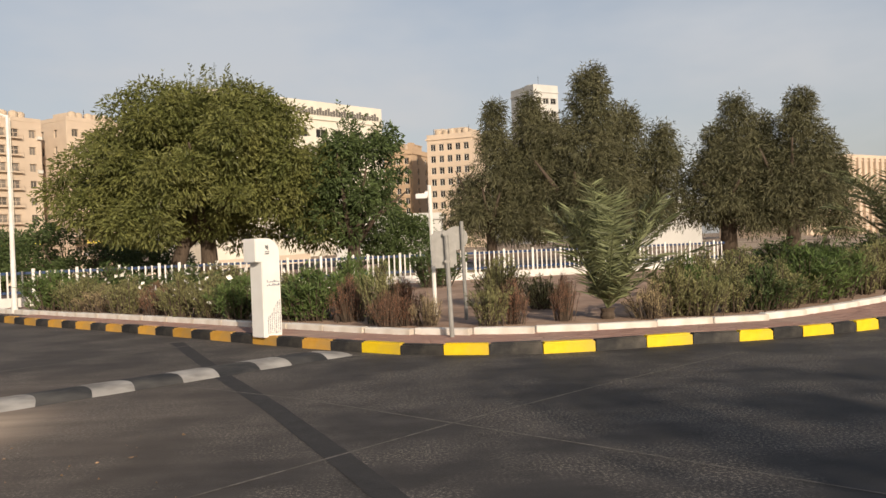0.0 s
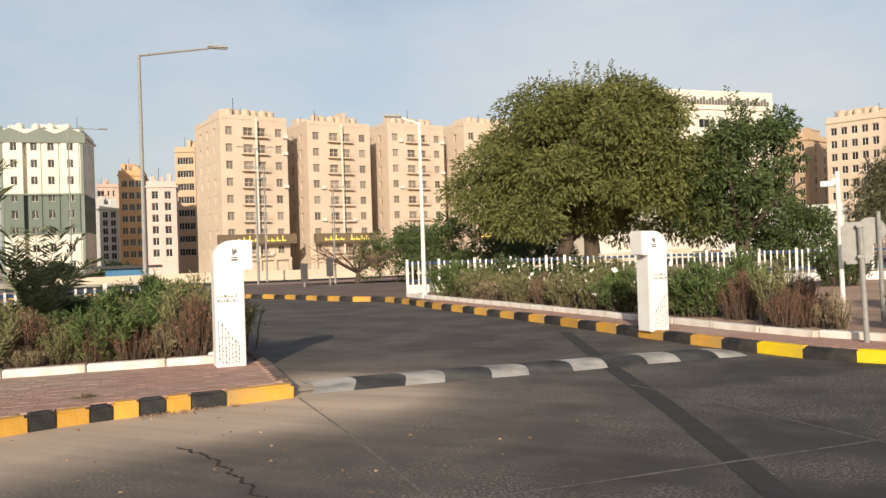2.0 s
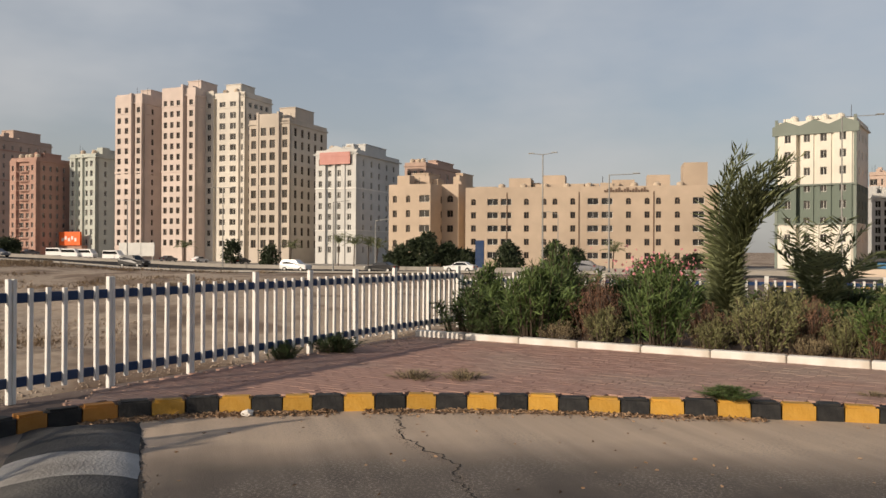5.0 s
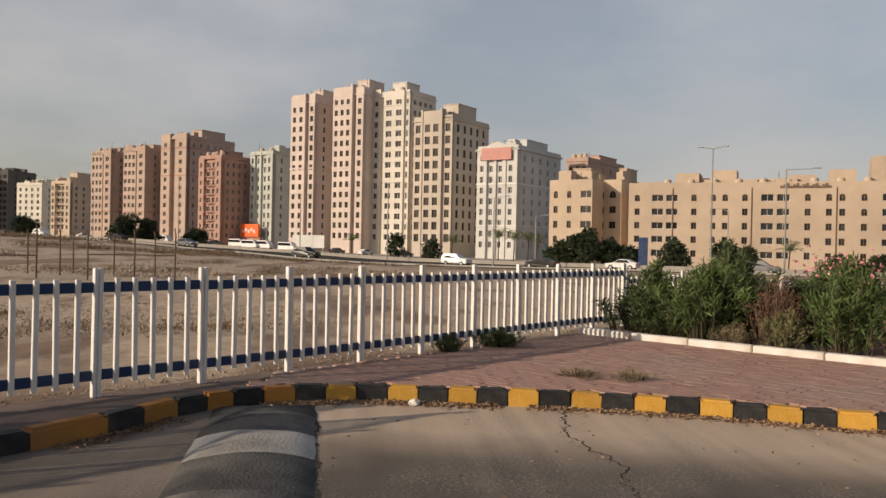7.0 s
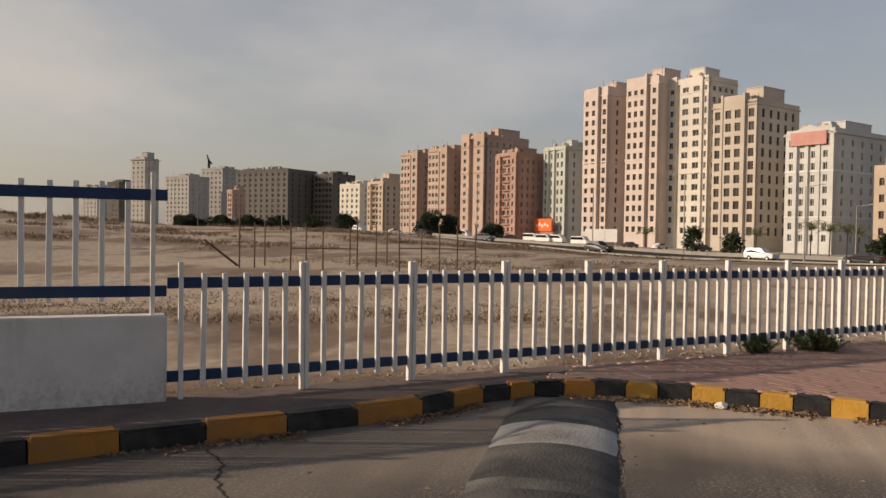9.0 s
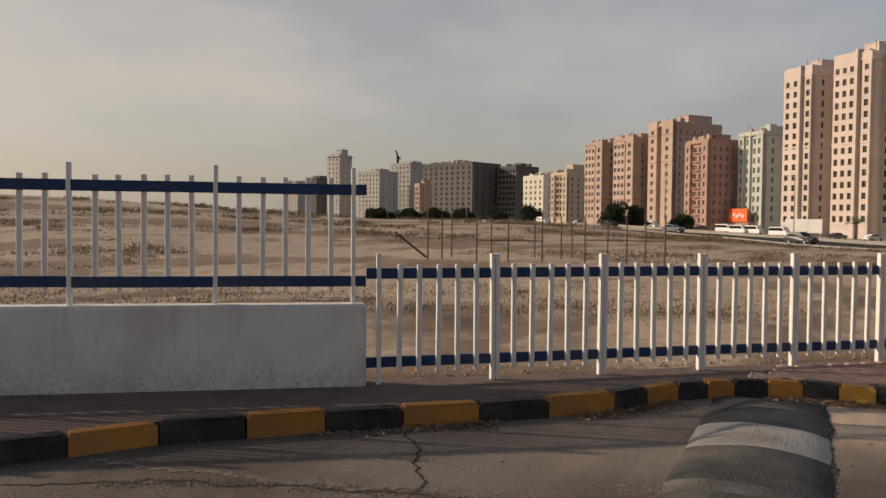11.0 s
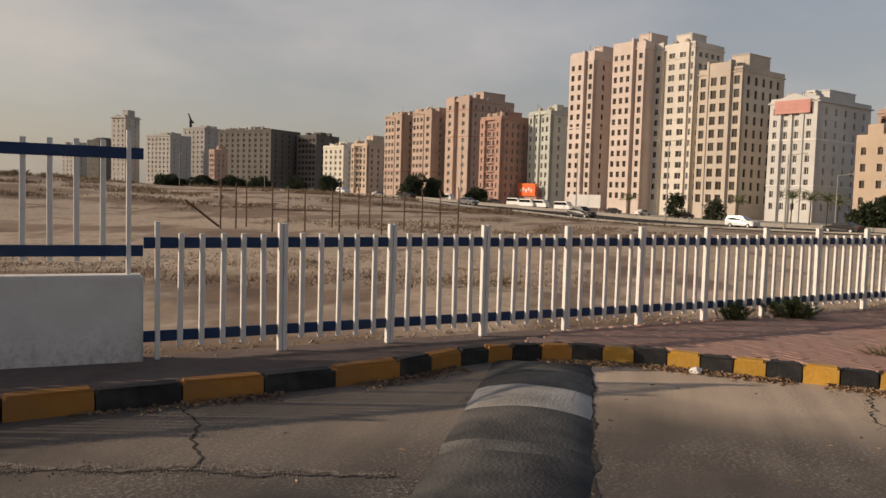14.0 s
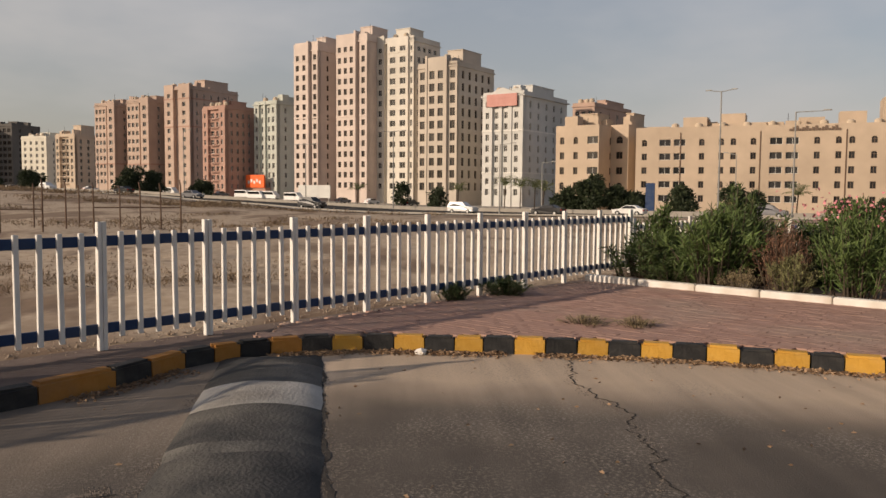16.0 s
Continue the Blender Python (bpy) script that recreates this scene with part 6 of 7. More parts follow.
# west bed
for k, x, y, t, w in (("dark", -13.6, 4.0, 0.71, 1.5), ("oleander", -12.5, 4.7, 1.15, 1.5), ("dark", -13.2, 5.4, 1.42, 1.5), ("red", -11.8, 5.5, 0.95, 1.1), ("oleander", -11.0, 6.1, 1.12, 1.1), ("red", -10.7, 6.7, 0.65, 0.8), ("tan", -11.6, 7.3, 0.6, 1.1),
                      ("dusty", -10.0, 7.2, 0.9, 1.2), ("red", -9.75, 7.75, 0.75, 0.8), ("dusty", -9.3, 7.9, 0.6, 0.7), ("oleander", -8.85, 8.35, 0.88, 1.25), ("tan", -8.35, 8.75, 0.6, 0.9), ("dusty", -8.4, 9.4, 1.1, 1.4), ("red", -7.95, 8.95, 0.85, 0.9),
                      ("oleander", -9.4, 10.4, 0.97, 1.3), ("dark", -13.5, 7.0, 0.90, 2.0), ("dark", -14.8, 6.2, 0.90, 2.0), ("dark", -11.8, 9.0, 0.75, 2.2), ("dark", -12.8, 10.8, 0.83, 2.2), ("oleander", -12.4, 12.8, 1.06, 1.8), ("oleander", -15.4, 8.6, 1.23, 1.8),
                      ("dusty", -16.2, 6.8, 1.3, 1.6), ("dark", -15.8, 10.5, 0.75, 2.0), ("dusty", -10.9, 8.4, 0.8, 1.2), ("dark", -14.6, 13.6, 0.75, 2.0), ("oleander", -11.0, 11.6, 0.88, 1.6)):
    bush(k, x, y, t, w)
for k, x, y, t, w in (("dark", -12.9, 4.2, 0.38, 1.0), ("tan", -12.0, 4.95, 0.4, 0.8), ("dusty", -11.4, 5.4, 0.55, 0.8), ("dark", -12.3, 6.4, 0.60, 1.6), ("tan", -10.9, 7.6, 0.55, 1.2), ("dusty", -10.4, 6.6, 0.5, 0.7), ("dark", -10.2, 8.6, 0.60, 1.6), ("red", -9.0, 8.1, 0.5, 0.7),
                      ("tan", -9.5, 7.5, 0.35, 0.7), ("red", -8.5, 8.35, 0.55, 0.8), ("dusty", -7.85, 9.6, 0.9, 1.0), ("dark", -9.0, 9.6, 0.68, 1.4), ("red", -12.6, 5.6, 0.8, 1.2), ("dark", -14.2, 5.0, 0.68, 1.4), ("oleander", -14.4, 4.6, 1.06, 1.3), ("oleander", -13.9, 7.9, 1.19, 1.7),
                      ("dark", -16.8, 9.4, 0.83, 2.2), ("dark", -13.7, 12.0, 0.75, 2.2), ("dusty", -10.5, 10.0, 0.8, 1.4)):
    bush(k, x, y, t, w)
# east bed
for k, x, y, t, w in (("oleander", -9.3, 22.2, 1.10, 1.8), ("dusty", -8.2, 21.3, 1.0, 1.6), ("tan", -7.3, 20.4, 0.9, 1.6), ("dusty", -6.4, 19.4, 0.9, 1.5), ("red", -5.5, 18.7, 0.8, 1.3), ("dusty", -4.7, 17.8, 1.0, 1.3), ("dusty", -4.0, 17.2, 1.0, 1.2),
                      ("oleander", -3.3, 16.6, 0.95, 1.3), ("dark", -8.0, 23.2, 1.20, 2.4), ("dark", -5.5, 21.2, 1.10, 2.2), ("oleander", -1.6, 15.6, 1.10, 1.4), ("dusty", -2.2, 16.2, 0.9, 1.3), ("red", -0.9, 15.0, 0.9, 1.1), ("dusty", -0.3, 14.3, 1.15, 1.0),
                      ("oleander", -0.9, 16.2, 1.30, 1.2), ("red", 0.1, 13.8, 0.85, 0.9), ("tan", 0.5, 13.6, 0.75, 0.7), ("red", -0.2, 13.6, 0.65, 0.8), ("dusty", 1.55, 13.2, 0.85, 0.8), ("red", 1.95, 13.3, 0.8, 0.8), ("red", 2.85, 13.4, 0.85, 0.7),
                      ("tan", 4.3, 13.2, 0.9, 1.0), ("dusty", 4.8, 13.4, 1.15, 1.1), ("dusty", 5.2, 13.3, 0.85, 1.0), ("oleander", 5.3, 14.2, 1.05, 1.2), ("dusty", 5.9, 13.6, 0.85, 1.0), ("dark", 6.5, 13.8, 0.90, 1.3), ("dusty", 7.0, 14.0, 1.0, 1.2),
                      ("oleander", 7.9, 14.8, 1.30, 1.6), ("oleander", 8.8, 15.4, 1.30, 1.5), ("dusty", 9.8, 16.2, 1.2, 1.6), ("dusty", 11.0, 17.2, 1.3, 1.8), ("dusty", 12.4, 18.4, 1.3, 2.0), ("dusty", 2.3, 17.2, 1.1, 1.6), ("dusty", 3.0, 16.0, 0.7, 1.2),
                      ("dusty", 6.6, 16.8, 1.2, 1.8), ("dark", 1.3, 26.0, 1.50, 2.0), ("dusty", 8.2, 18.6, 1.2, 2.2), ("dusty", 11.5, 21, 1.3, 2.4), ("dark", 13.5, 27, 1.30, 3.0), ("dark", 17, 27, 1.30, 3.5), ("dusty", -5.0, 23.5, 1.1, 2.5), ("dusty", -2.4, 18.5, 0.9, 1.6)):
    bush(k, x, y, t * (0.84 if x > 4 else 0.95), w)
bush("dark", -11.3, 0.60, 0.24, 0.5, TOP - 0.02, "at the foot of the fence")
bush("dark", -11.84, 1.38, 0.27, 0.75, TOP - 0.02, "at the foot of the fence")


# palms
def palm(label, at, seed, n, frond, trunk_h, lean, up=0.9, wind=(0, 0), low=15, sag=0.075, leaflet=(0.2, 0.034)):
    rng = np.random.default_rng(seed)
    ob = thing("date_palm", label, "palm", pose(*at))
    if trunk_h > 0.05:
        bm = bmesh.new()
        steps = max(3, int(trunk_h / 0.12))
        tube(bm, [(lean[0] * (k / steps) ** 1.5, lean[1] * (k / steps) ** 1.5, trunk_h * k / steps) for k in range(steps + 1)], [0.11 + 0.025 * (k % 2) for k in range(steps + 1)], 9)
        part("trunk", bm, BARK, ob)
    top = np.array([lean[0], lean[1], trunk_h])
    for k in range(n):
        a = 2.4 * k
        el = radians(rng.uniform(low, 85) if k > n * 0.3 else rng.uniform(max(60, low), 87)) * up
        ln = frond * rng.uniform(0.75, 1.1)
        d = np.array([math.cos(a) * math.cos(el), math.sin(a) * math.cos(el), math.sin(el)])
        spine, p = [], top.copy()
        m = 14
        for j in range(m + 1):
            spine.append(p.copy())
            d = d + np.array([wind[0] * 2 * j / m, wind[1] * 2 * j / m, -sag * (0.25 + 2.6 * (j / m) ** 2)])
            d /= np.linalg.norm(d)
            p = p + d * ln / m
        bm = bmesh.new()
        tube(bm, spine, [0.014 * (1 - 0.8 * j / m) + 0.002 for j in range(m + 1)], 4, cap=False)
        sp_ = np.array(spine)
        rv = [v.co[:] for v in bm.verts]
        bm.verts.index_update()
        rf = [[v.index for v in f.verts] for f in bm.faces]
        bm.free()
        at_, way = [], []
        for j in np.linspace(1.2, m - 0.01, 40):
            i = int(j)
            q = sp_[i] + (sp_[min(i + 1, m)] - sp_[i]) * (j - i)
            t = sp_[min(i + 1, m)] - sp_[i]
            t /= np.linalg.norm(t) + 1e-9
            s = np.cross(t, [0, 0, 1.0])
            s /= np.linalg.norm(s) + 1e-9
            upv = np.cross(s, t)
            for sg_ in (-1, 1):
                at_.append(q)
                way.append(t * 0.6 + s * sg_ * 0.95 + upv * 0.2 + np.array([0, 0, -0.18]) + rng.normal(size=3) * 0.14)
        v, f = leaves(rng, np.array(at_), np.array(way), frond * leaflet[0], leaflet[1], 0.35)
        raw("frond", rv + v.tolist(), rf + (f + len(rv)).tolist(), LEAF_PALM, ob)
    return ob


palm("young date palm with arching fronds in the east bed", (3.62, 13.45, TOP + 0.04), 61, 24, 2.0, 0.2, (0, 0), 1.0, low=32, sag=0.034, leaflet=(0.19, 0.036))
palm("windblown date palm with shaggy fronds in the west bed", (-11.1, 7.3, TOP + 0.04), 62, 38, 2.55, 0.35, (-0.02, 0.02), 1.0, (0.024, 0.036), low=80, sag=0.055, leaflet=(0.14, 0.034))
palm("small date palm beside the windblown palm", (-11.9, 9.7, TOP + 0.04), 63, 13, 1.6, 0.3, (0, 0), 1.0, low=35, sag=0.055)
palm("young date palm at the edge of the east bed", (12.2, 18.4, TOP + 0.04), 64, 24, 2.3, 0.9, (0, 0), 1.0, low=30, sag=0.06)


# ---- main road, cars and far greenery ----
ASPHALT = mat("asphalt", (0.045, 0.043, 0.042), (0.065, 0.062, 0.06), scale=0.8, rough=0.95, spec=0.08, big=(0.05, 0.047, 0.044), bigscale=0.05)
CONCRETE = mat("pale_concrete", (0.29, 0.265, 0.23), (0.36, 0.33, 0.29), scale=0.7, rough=0.9, big=(0.30, 0.27, 0.23), bigscale=0.08)
U, V = Vector((0.63, 0.776)), Vector((-0.776, 0.63))


def strip(name, label, category, start, way, s0, s1, across, o0, o1, material, lift, step=8.0):
    """A road strip laid over the land: along way from s0 to s1, across from o0 to o1."""
    n, m = int((s1 - s0) / step) + 1, max(2, int((o1 - o0) / 6) + 1)
    vs, fs = [], []
    for i in range(n + 1):
        for j in range(m + 1):
            p = start + way * (s0 + (s1 - s0) * i / n) + across * (o0 + (o1 - o0) * j / m)
            vs.append((p.x, p.y, ground_z(p.x, p.y) + lift))
    for i in range(n):
        for j in range(m):
            a = i * (m + 1) + j
            fs.append((a, a + m + 1, a + m + 2, a + 1))
    ob = raw(name, vs, fs, material)
    if ob.data.polygons[0].normal.z < 0:
        ob.data.flip_normals()
    return tagged(ob, label, category, kind="structure")


L0 = Vector((-95.0, 17.0))
strip("highway", "dark asphalt main road in front of the towers", "road", L0, U, -420, 60, V, 0, 36, ASPHALT, 0.12)
strip("forecourt", "pale concrete forecourt at the foot of the towers", "pavement", L0, U, -420, 130, V, 38, 105, CONCRETE, 0.10)
strip("verge", "pale concrete strip along the main road", "pavement", L0, U, -420, 60, V, -4.0, -0.6, CONCRETE, 0.10)
C0 = Vector((-48.0, 36.0))
CU, CV = Vector((0.85, 0.52)), Vector((-0.52, 0.85))
strip("service_road", "dark asphalt service road before the cream blocks", "road", C0, CU, -6, 60, CV, 0, 26, ASPHALT, 0.12)
strip("far_pavement", "pale dusty pavement beyond the side road", "pavement", C0, CU, -10, 62, CV, -9, -0.4, PAVER, 0.10)


def rail_wall(name, label, start, way, s0, s1, h, thick, material, posts=0.0):
    par = thing(name, label, "barrier", kind="structure")
    p = [start + way * (s0 + (s1 - s0) * k / 40) for k in range(41)]
    nrm = Vector((-way.y, way.x)) * thick
    bm = bmesh.new()
    ring = []
    for q in p:
        z = ground_z(q.x, q.y)
        ring.append([bm.verts.new((a.x, a.y, zz)) for a, zz in ((q, z), (q, z + h), (q + nrm, z + h), (q + nrm, z))])
    for a, b in zip(ring, ring[1:]):
        for k in range(4):
            bm.faces.new((a[k], a[(k + 1) % 4], b[(k + 1) % 4], b[k]))
    bmesh.ops.recalc_face_normals(bm, faces=bm.faces[:])
    part("wall", bm, material, par)
    return par


rail_wall("median_barrier", "pale concrete barrier along the main road", L0 + V * 36.5, U, -420, 60, 0.75, 0.5, CONCRETE)
rail_wall("guard_kerb", "low pale kerb of the main road", L0 - V * 0.6, U, -420, 60, 0.28, 0.4, CONCRETE)
rail_wall("boundary_wall", "low cream boundary wall before the apartment row", C0 + CV * 27, CU, -4, 62, 1.1, 0.3, C_APT)

CARGLASS = mat("car_glass", (0.012, 0.013, 0.015), rough=0.08, spec=0.6)
RUBBER = mat("rubber", (0.015, 0.015, 0.015), rough=0.9)
RIM = mat("alloy_rim", (0.4, 0.4, 0.4), rough=0.35, metal=0.8)
LIGHTC = mat("lamp_lens", (0.6, 0.58, 0.55), rough=0.2)
TAIL = mat("tail_lens", (0.35, 0.02, 0.02), rough=0.25)


def paint(name, c):
    return mat(name, c, [v * 1.05 for v in c], rough=0.3, spec=0.5)


PAINTS = {"white": paint("car_white", (0.72, 0.71, 0.69)), "black": paint("car_black", (0.02, 0.02, 0.022)), "grey": paint("car_grey", (0.16, 0.16, 0.17)), "red": paint("car_red", (0.3, 0.03, 0.03))}


def car(colour, kind, b, dist, turn, lane=None):
    """A car about 4.6 m long (van: boxier); body of one lofted shell, windows, wheels, lights."""
    x, y, _ = at_bearing(b, dist, 0)
    ob = thing({"suv": "car", "sedan": "car", "van": "minibus"}[kind], colour + {"suv": " sport utility vehicle on the main road", "sedan": " saloon car on the main road", "van": " minibus parked before the towers"}[kind],
               {"suv": "car", "sedan": "car", "van": "van"}[kind], pose(x, y, ground_z(x, y) + 0.14, rz=turn), "vehicles")
    if kind == "van":
        sec = [(-2.6, 0.35, 0.95), (-2.6, 2.2, 0.85), (1.4, 2.25, 0.85), (2.2, 1.3, 0.9), (2.6, 1.1, 0.9), (2.6, 0.35, 0.95)]
        win_ = [(-2.45, 1.35), (-2.45, 2.0), (1.25, 2.0), (1.85, 1.35)]
    elif kind == "suv":
        sec = [(-2.3, 0.35, 0.9), (-2.35, 1.1, 0.9), (-2.0, 1.75, 0.7), (0.3, 1.78, 0.7), (1.1, 1.12, 0.88), (2.3, 0.98, 0.88), (2.35, 0.35, 0.9)]
        win_ = [(-1.95, 1.12), (-1.75, 1.66), (0.2, 1.68), (0.85, 1.12)]
    else:
        sec = [(-2.3, 0.3, 0.86), (-2.3, 1.0, 0.84), (-1.6, 1.05, 0.84), (-0.9, 1.45, 0.62), (0.4, 1.45, 0.62), (1.2, 0.95, 0.84), (2.25, 0.8, 0.84), (2.3, 0.3, 0.86)]
        win_ = [(-1.35, 1.02), (-0.85, 1.38), (0.35, 1.38), (0.9, 1.0)]
    bm = bmesh.new()
    a = [bm.verts.new((px, -w, z)) for px, z, w in sec]
    c = [bm.verts.new((px, w, z)) for px, z, w in sec]
    bm.faces.new(a)
    bm.faces.new(c[::-1])
    for i in range(len(sec)):
        j = (i + 1) % len(sec)
        bm.faces.new((a[i], c[i], c[j], a[j]))
    bmesh.ops.recalc_face_normals(bm, faces=bm.faces[:])
    bmesh.ops.bevel(bm, geom=[e for e in bm.edges if e.calc_face_angle(0) > 0.2], offset=0.07, segments=2, affect="EDGES")
    part("body", bm, PAINTS[colour], ob, smooth=False)
    for sg_ in (-1, 1):
        bm = bmesh.new()
        ws = [(px, sg_ * (0.93 - 0.27 * (z - 1.0) / 0.7 if kind != "van" else 0.93), z) for px, z in win_]
        o_ = [bm.verts.new(v) for v in ws]
        i_ = [bm.verts.new((v[0], v[1] - sg_ * 0.12, v[2])) for v in ws]
        bm.faces.new(o_)
        for k in range(4):
            bm.faces.new((o_[k], o_[(k + 1) % 4], i_[(k + 1) % 4], i_[k]))
        part("side_window", bm, CARGLASS, ob)
    for wx_ in (-1.4, 1.45):
        for sg_ in (-1, 1):
            bm = bmesh.new()
            tube(bm, [(wx_, sg_ * 0.68, 0.33), (wx_, sg_ * 0.92, 0.33)], [0.34, 0.34], 14)
            wh = part("wheel", bm, RUBBER, ob)
            bm = bmesh.new()
            tube(bm, [(wx_, sg_ * 0.9, 0.33), (wx_, sg_ * 0.935, 0.33)], [0.21, 0.18], 10)
            part("rim", bm, RIM, wh)
    for sx, m_, nm in ((1, LIGHTC, "headlight"), (-1, TAIL, "tail_light")):
        for sg_ in (-0.62, 0.62):
            bm = bmesh.new()
            box(bm, sx * 2.22, sg_ - 0.17, 0.68, sx * 2.38 if kind != "van" else sx * 2.63, sg_ + 0.17, 0.86)
            part(nm, bm, m_, ob)
    return ob


ALONG = math.degrees(math.atan2(U.y, U.x))
car("white", "suv", 84.6, 124, ALONG)
car("black", "sedan", 78.6, 112, ALONG + 180)
car("black", "suv", 95.2, 126, ALONG)
car("white", "sedan", 73.0, 116, ALONG + 180)
car("grey", "sedan", 103.2, 150, ALONG)
car("black", "sedan", 107.5, 175, ALONG + 180)
car("white", "suv", 112.0, 205, ALONG)
car("grey", "suv", 64.0, 118, ALONG)
for b, dist in ((96.4, 205), (98.0, 215), (98.9, 217), (99.8, 222), (104.6, 240), (105.5, 244), (106.4, 250)):
    car("white", "van", b, dist, ALONG + 4)
for b, dist, col in ((91.0, 200, "white"), (93.0, 205, "grey"), (88.2, 190, "black"), (101.3, 230, "grey"), (114, 330, "white"), (109.5, 280, "white")):
    car(col, "sedan", b, dist, ALONG + 90)
# white lorry body with a hoarding before the rose towers
lx, ly, _ = at_bearing(95.0, 206, 0)
ob = thing("hoarding", "long white hoarding board on short legs", "sign", pose(lx, ly, ground_z(lx, ly), rz=ALONG))
bm = bmesh.new()
box(bm, -5.5, -0.1, 1.2, 5.5, 0.1, 4.4)
part("board", bm, C_WHITE, ob)
for k in range(4):
    bm = bmesh.new()
    box(bm, -5.0 + 3.3 * k, -0.1, 0, -4.8 + 3.3 * k, 0.1, 1.2)
    part("leg", bm, GREYMETAL, ob)

LEAF_FAR = leafmat("leaf_far_dark", (0.030, 0.042, 0.020), (0.05, 0.065, 0.03), 0.1)
for i, (b, dist, wide, hi) in enumerate(((75.4, 150, 3.6, 6.6), (77.2, 152, 3.4, 4.0), (73.9, 150, 3.2, 4.2), (72.6, 150, 2.6, 3.6), (69.6, 140, 3.0, 4.2), (66.2, 138, 3.4, 4.6), (64.9, 140, 2.4, 3.6), (59.4, 150, 2.4, 2.2), (57.0, 150, 2.6, 2.4),
                                         (106.9, 225, 4.6, 6.4), (105.6, 228, 4.0, 5.6), (102.6, 226, 3.6, 4.2), (112.9, 270, 4.6, 6.0), (115.2, 320, 5.0, 5.4), (117.6, 340, 6, 5.0), (119.6, 350, 6, 4.6), (121.5, 380, 7, 4.6), (123.6, 400, 8, 4.8), (86.2, 185, 2.6, 4.6),
                                         (88.9, 188, 2.2, 5.6), (49.0, 120, 3.0, 2.6), (45.2, 115, 3.0, 2.4))):
    z = ground_z(*at_bearing(b, dist, 0)[:2])
    tree("street_tree", "dark green dense tree beside the main road", at_bearing(b, dist, z), 200 + i, (hi * 0.8, wide * 0.6, 5, 0.2, 0.2), lambda r: ball_clumps(r, 34, wide * 0.85, wide * 0.85, 0.8, hi, wide * 0.3), 90, (0.7, 0.3), 0.3, LEAF_FAR)
for i, (b, dist, tall) in enumerate(((79.5, 168, 4.6), (80.5, 166, 4.8), (81.6, 168, 5.0), (84.9, 178, 4.0), (62.3, 150, 3.4), (78.9, 165, 4.0), (92.0, 190, 3.4))):
    z = ground_z(*at_bearing(b, dist, 0)[:2])
    palm("far date palm beside the main road", at_bearing(b, dist, z), 300 + i, 22, 2.6, tall, (0.2, 0.1), 0.75)

# bare tree and bus shelter before the apartment row
rt = np.random.default_rng(77)
ob = thing("bare_tree", "bare brown acacia with thin spreading branches", "tree", pose(*at_bearing(29.6, 40, -0.2)))
bm = bmesh.new()
tube(bm, [(0, 0, -0.1), (0.15, 0, 0.5), (0.1, 0.1, 0.9)], [0.16, 0.13, 0.11], 8)
tips = []
for k in range(9):
    a = 2 * math.pi * k / 9
    e = Vector((math.cos(a) * 2.0 * rt.uniform(0.7, 1.2), math.sin(a) * 2.0 * rt.uniform(0.7, 1.2), 1.5 + rt.uniform(0, 0.9)))
    tube(bm, [(0.1, 0.1, 0.8), (e.x * 0.45, e.y * 0.45, 1.35), e], [0.07, 0.045, 0.02], 5)
    for j in range(7):
        s = rt.uniform(0.45, 1.0)
        p = Vector((e.x * s, e.y * s, 1.0 + (e.z - 1.0) * s))
        tube(bm, [p, p + Vector(rt.normal(size=3)) * 0.3 + Vector((e.x, e.y, 0.8)) * 0.18], [0.016, 0.005], 4)
        tips.append(p)
part("trunk", bm, BARK, ob)
v, f = leaves(rt, np.array([list(p) for p in tips * 10]) + rt.normal(size=(len(tips) * 10, 3)) * 0.28, rt.normal(size=(len(tips) * 10, 3)), 0.16, 0.03)
raw("crown", v.tolist(), f.tolist(), LEAF_DRY, ob)
ob = thing("bus_shelter", "blue kiosk with a flat dark roof", "kiosk", pose(*at_bearing(44.6, 95, -1.6), rz=45))
BLUEP = mat("kiosk_blue", (0.05, 0.16, 0.30), (0.07, 0.20, 0.36), scale=2.0, rough=0.6)
bm = bmesh.new()
box(bm, -2.2, -1.2, 0, 2.2, 1.2, 2.3)
part("body", bm, BLUEP, ob)
bm = bmesh.new()
box(bm, -3.6, -1.6, 2.3, 3.6, 1.6, 2.6)
part("roof", bm, DARKMETAL, ob)
# sign boards on posts beyond the side road
for b, dist, hh in ((31.4, 38, 1.6), (33.2, 37, 1.4)):
    ob = thing("sign_post", "small dark sign plate on a steel post", "sign", pose(*at_bearing(b, dist, -0.2), rz=30))
    bm = bmesh.new()
    tube(bm, [(0, 0, 0), (0, 0, hh)], [0.04, 0.04], 8)
    part("post", bm, GREYMETAL, ob)
    bm = bmesh.new()
    box(bm, -0.16, -0.06, hh - 0.85, 0.16, -0.04, hh)
    part("plate", bm, DARKMETAL, ob)
for b, dist, hh in ((31.0, 41, 5.2), (36.3, 44, 6.0)):
    lamp("slim grey lamp post beyond the side road", at_bearing(b, dist, -0.3), hh, [(0.25, 0.2, 0.05)], 0.06, None, 0.35)
# blue sign pillar before the beige building
ob = thing("sign_pillar", "tall dark blue sign pillar beside the main road", "sign", pose(*at_bearing(71.6, 140, -1.8), rz=60))
bm = bmesh.new()
box(bm, -0.75, -0.2, 0, 0.75, 0.2, 5.2)
part("panel", bm, BLUE, ob)
bm = bmesh.new()
box(bm, -0.9, -0.3, -0.1, 0.9, 0.3, 0.5)
part("plinth", bm, CONCRETE, ob)
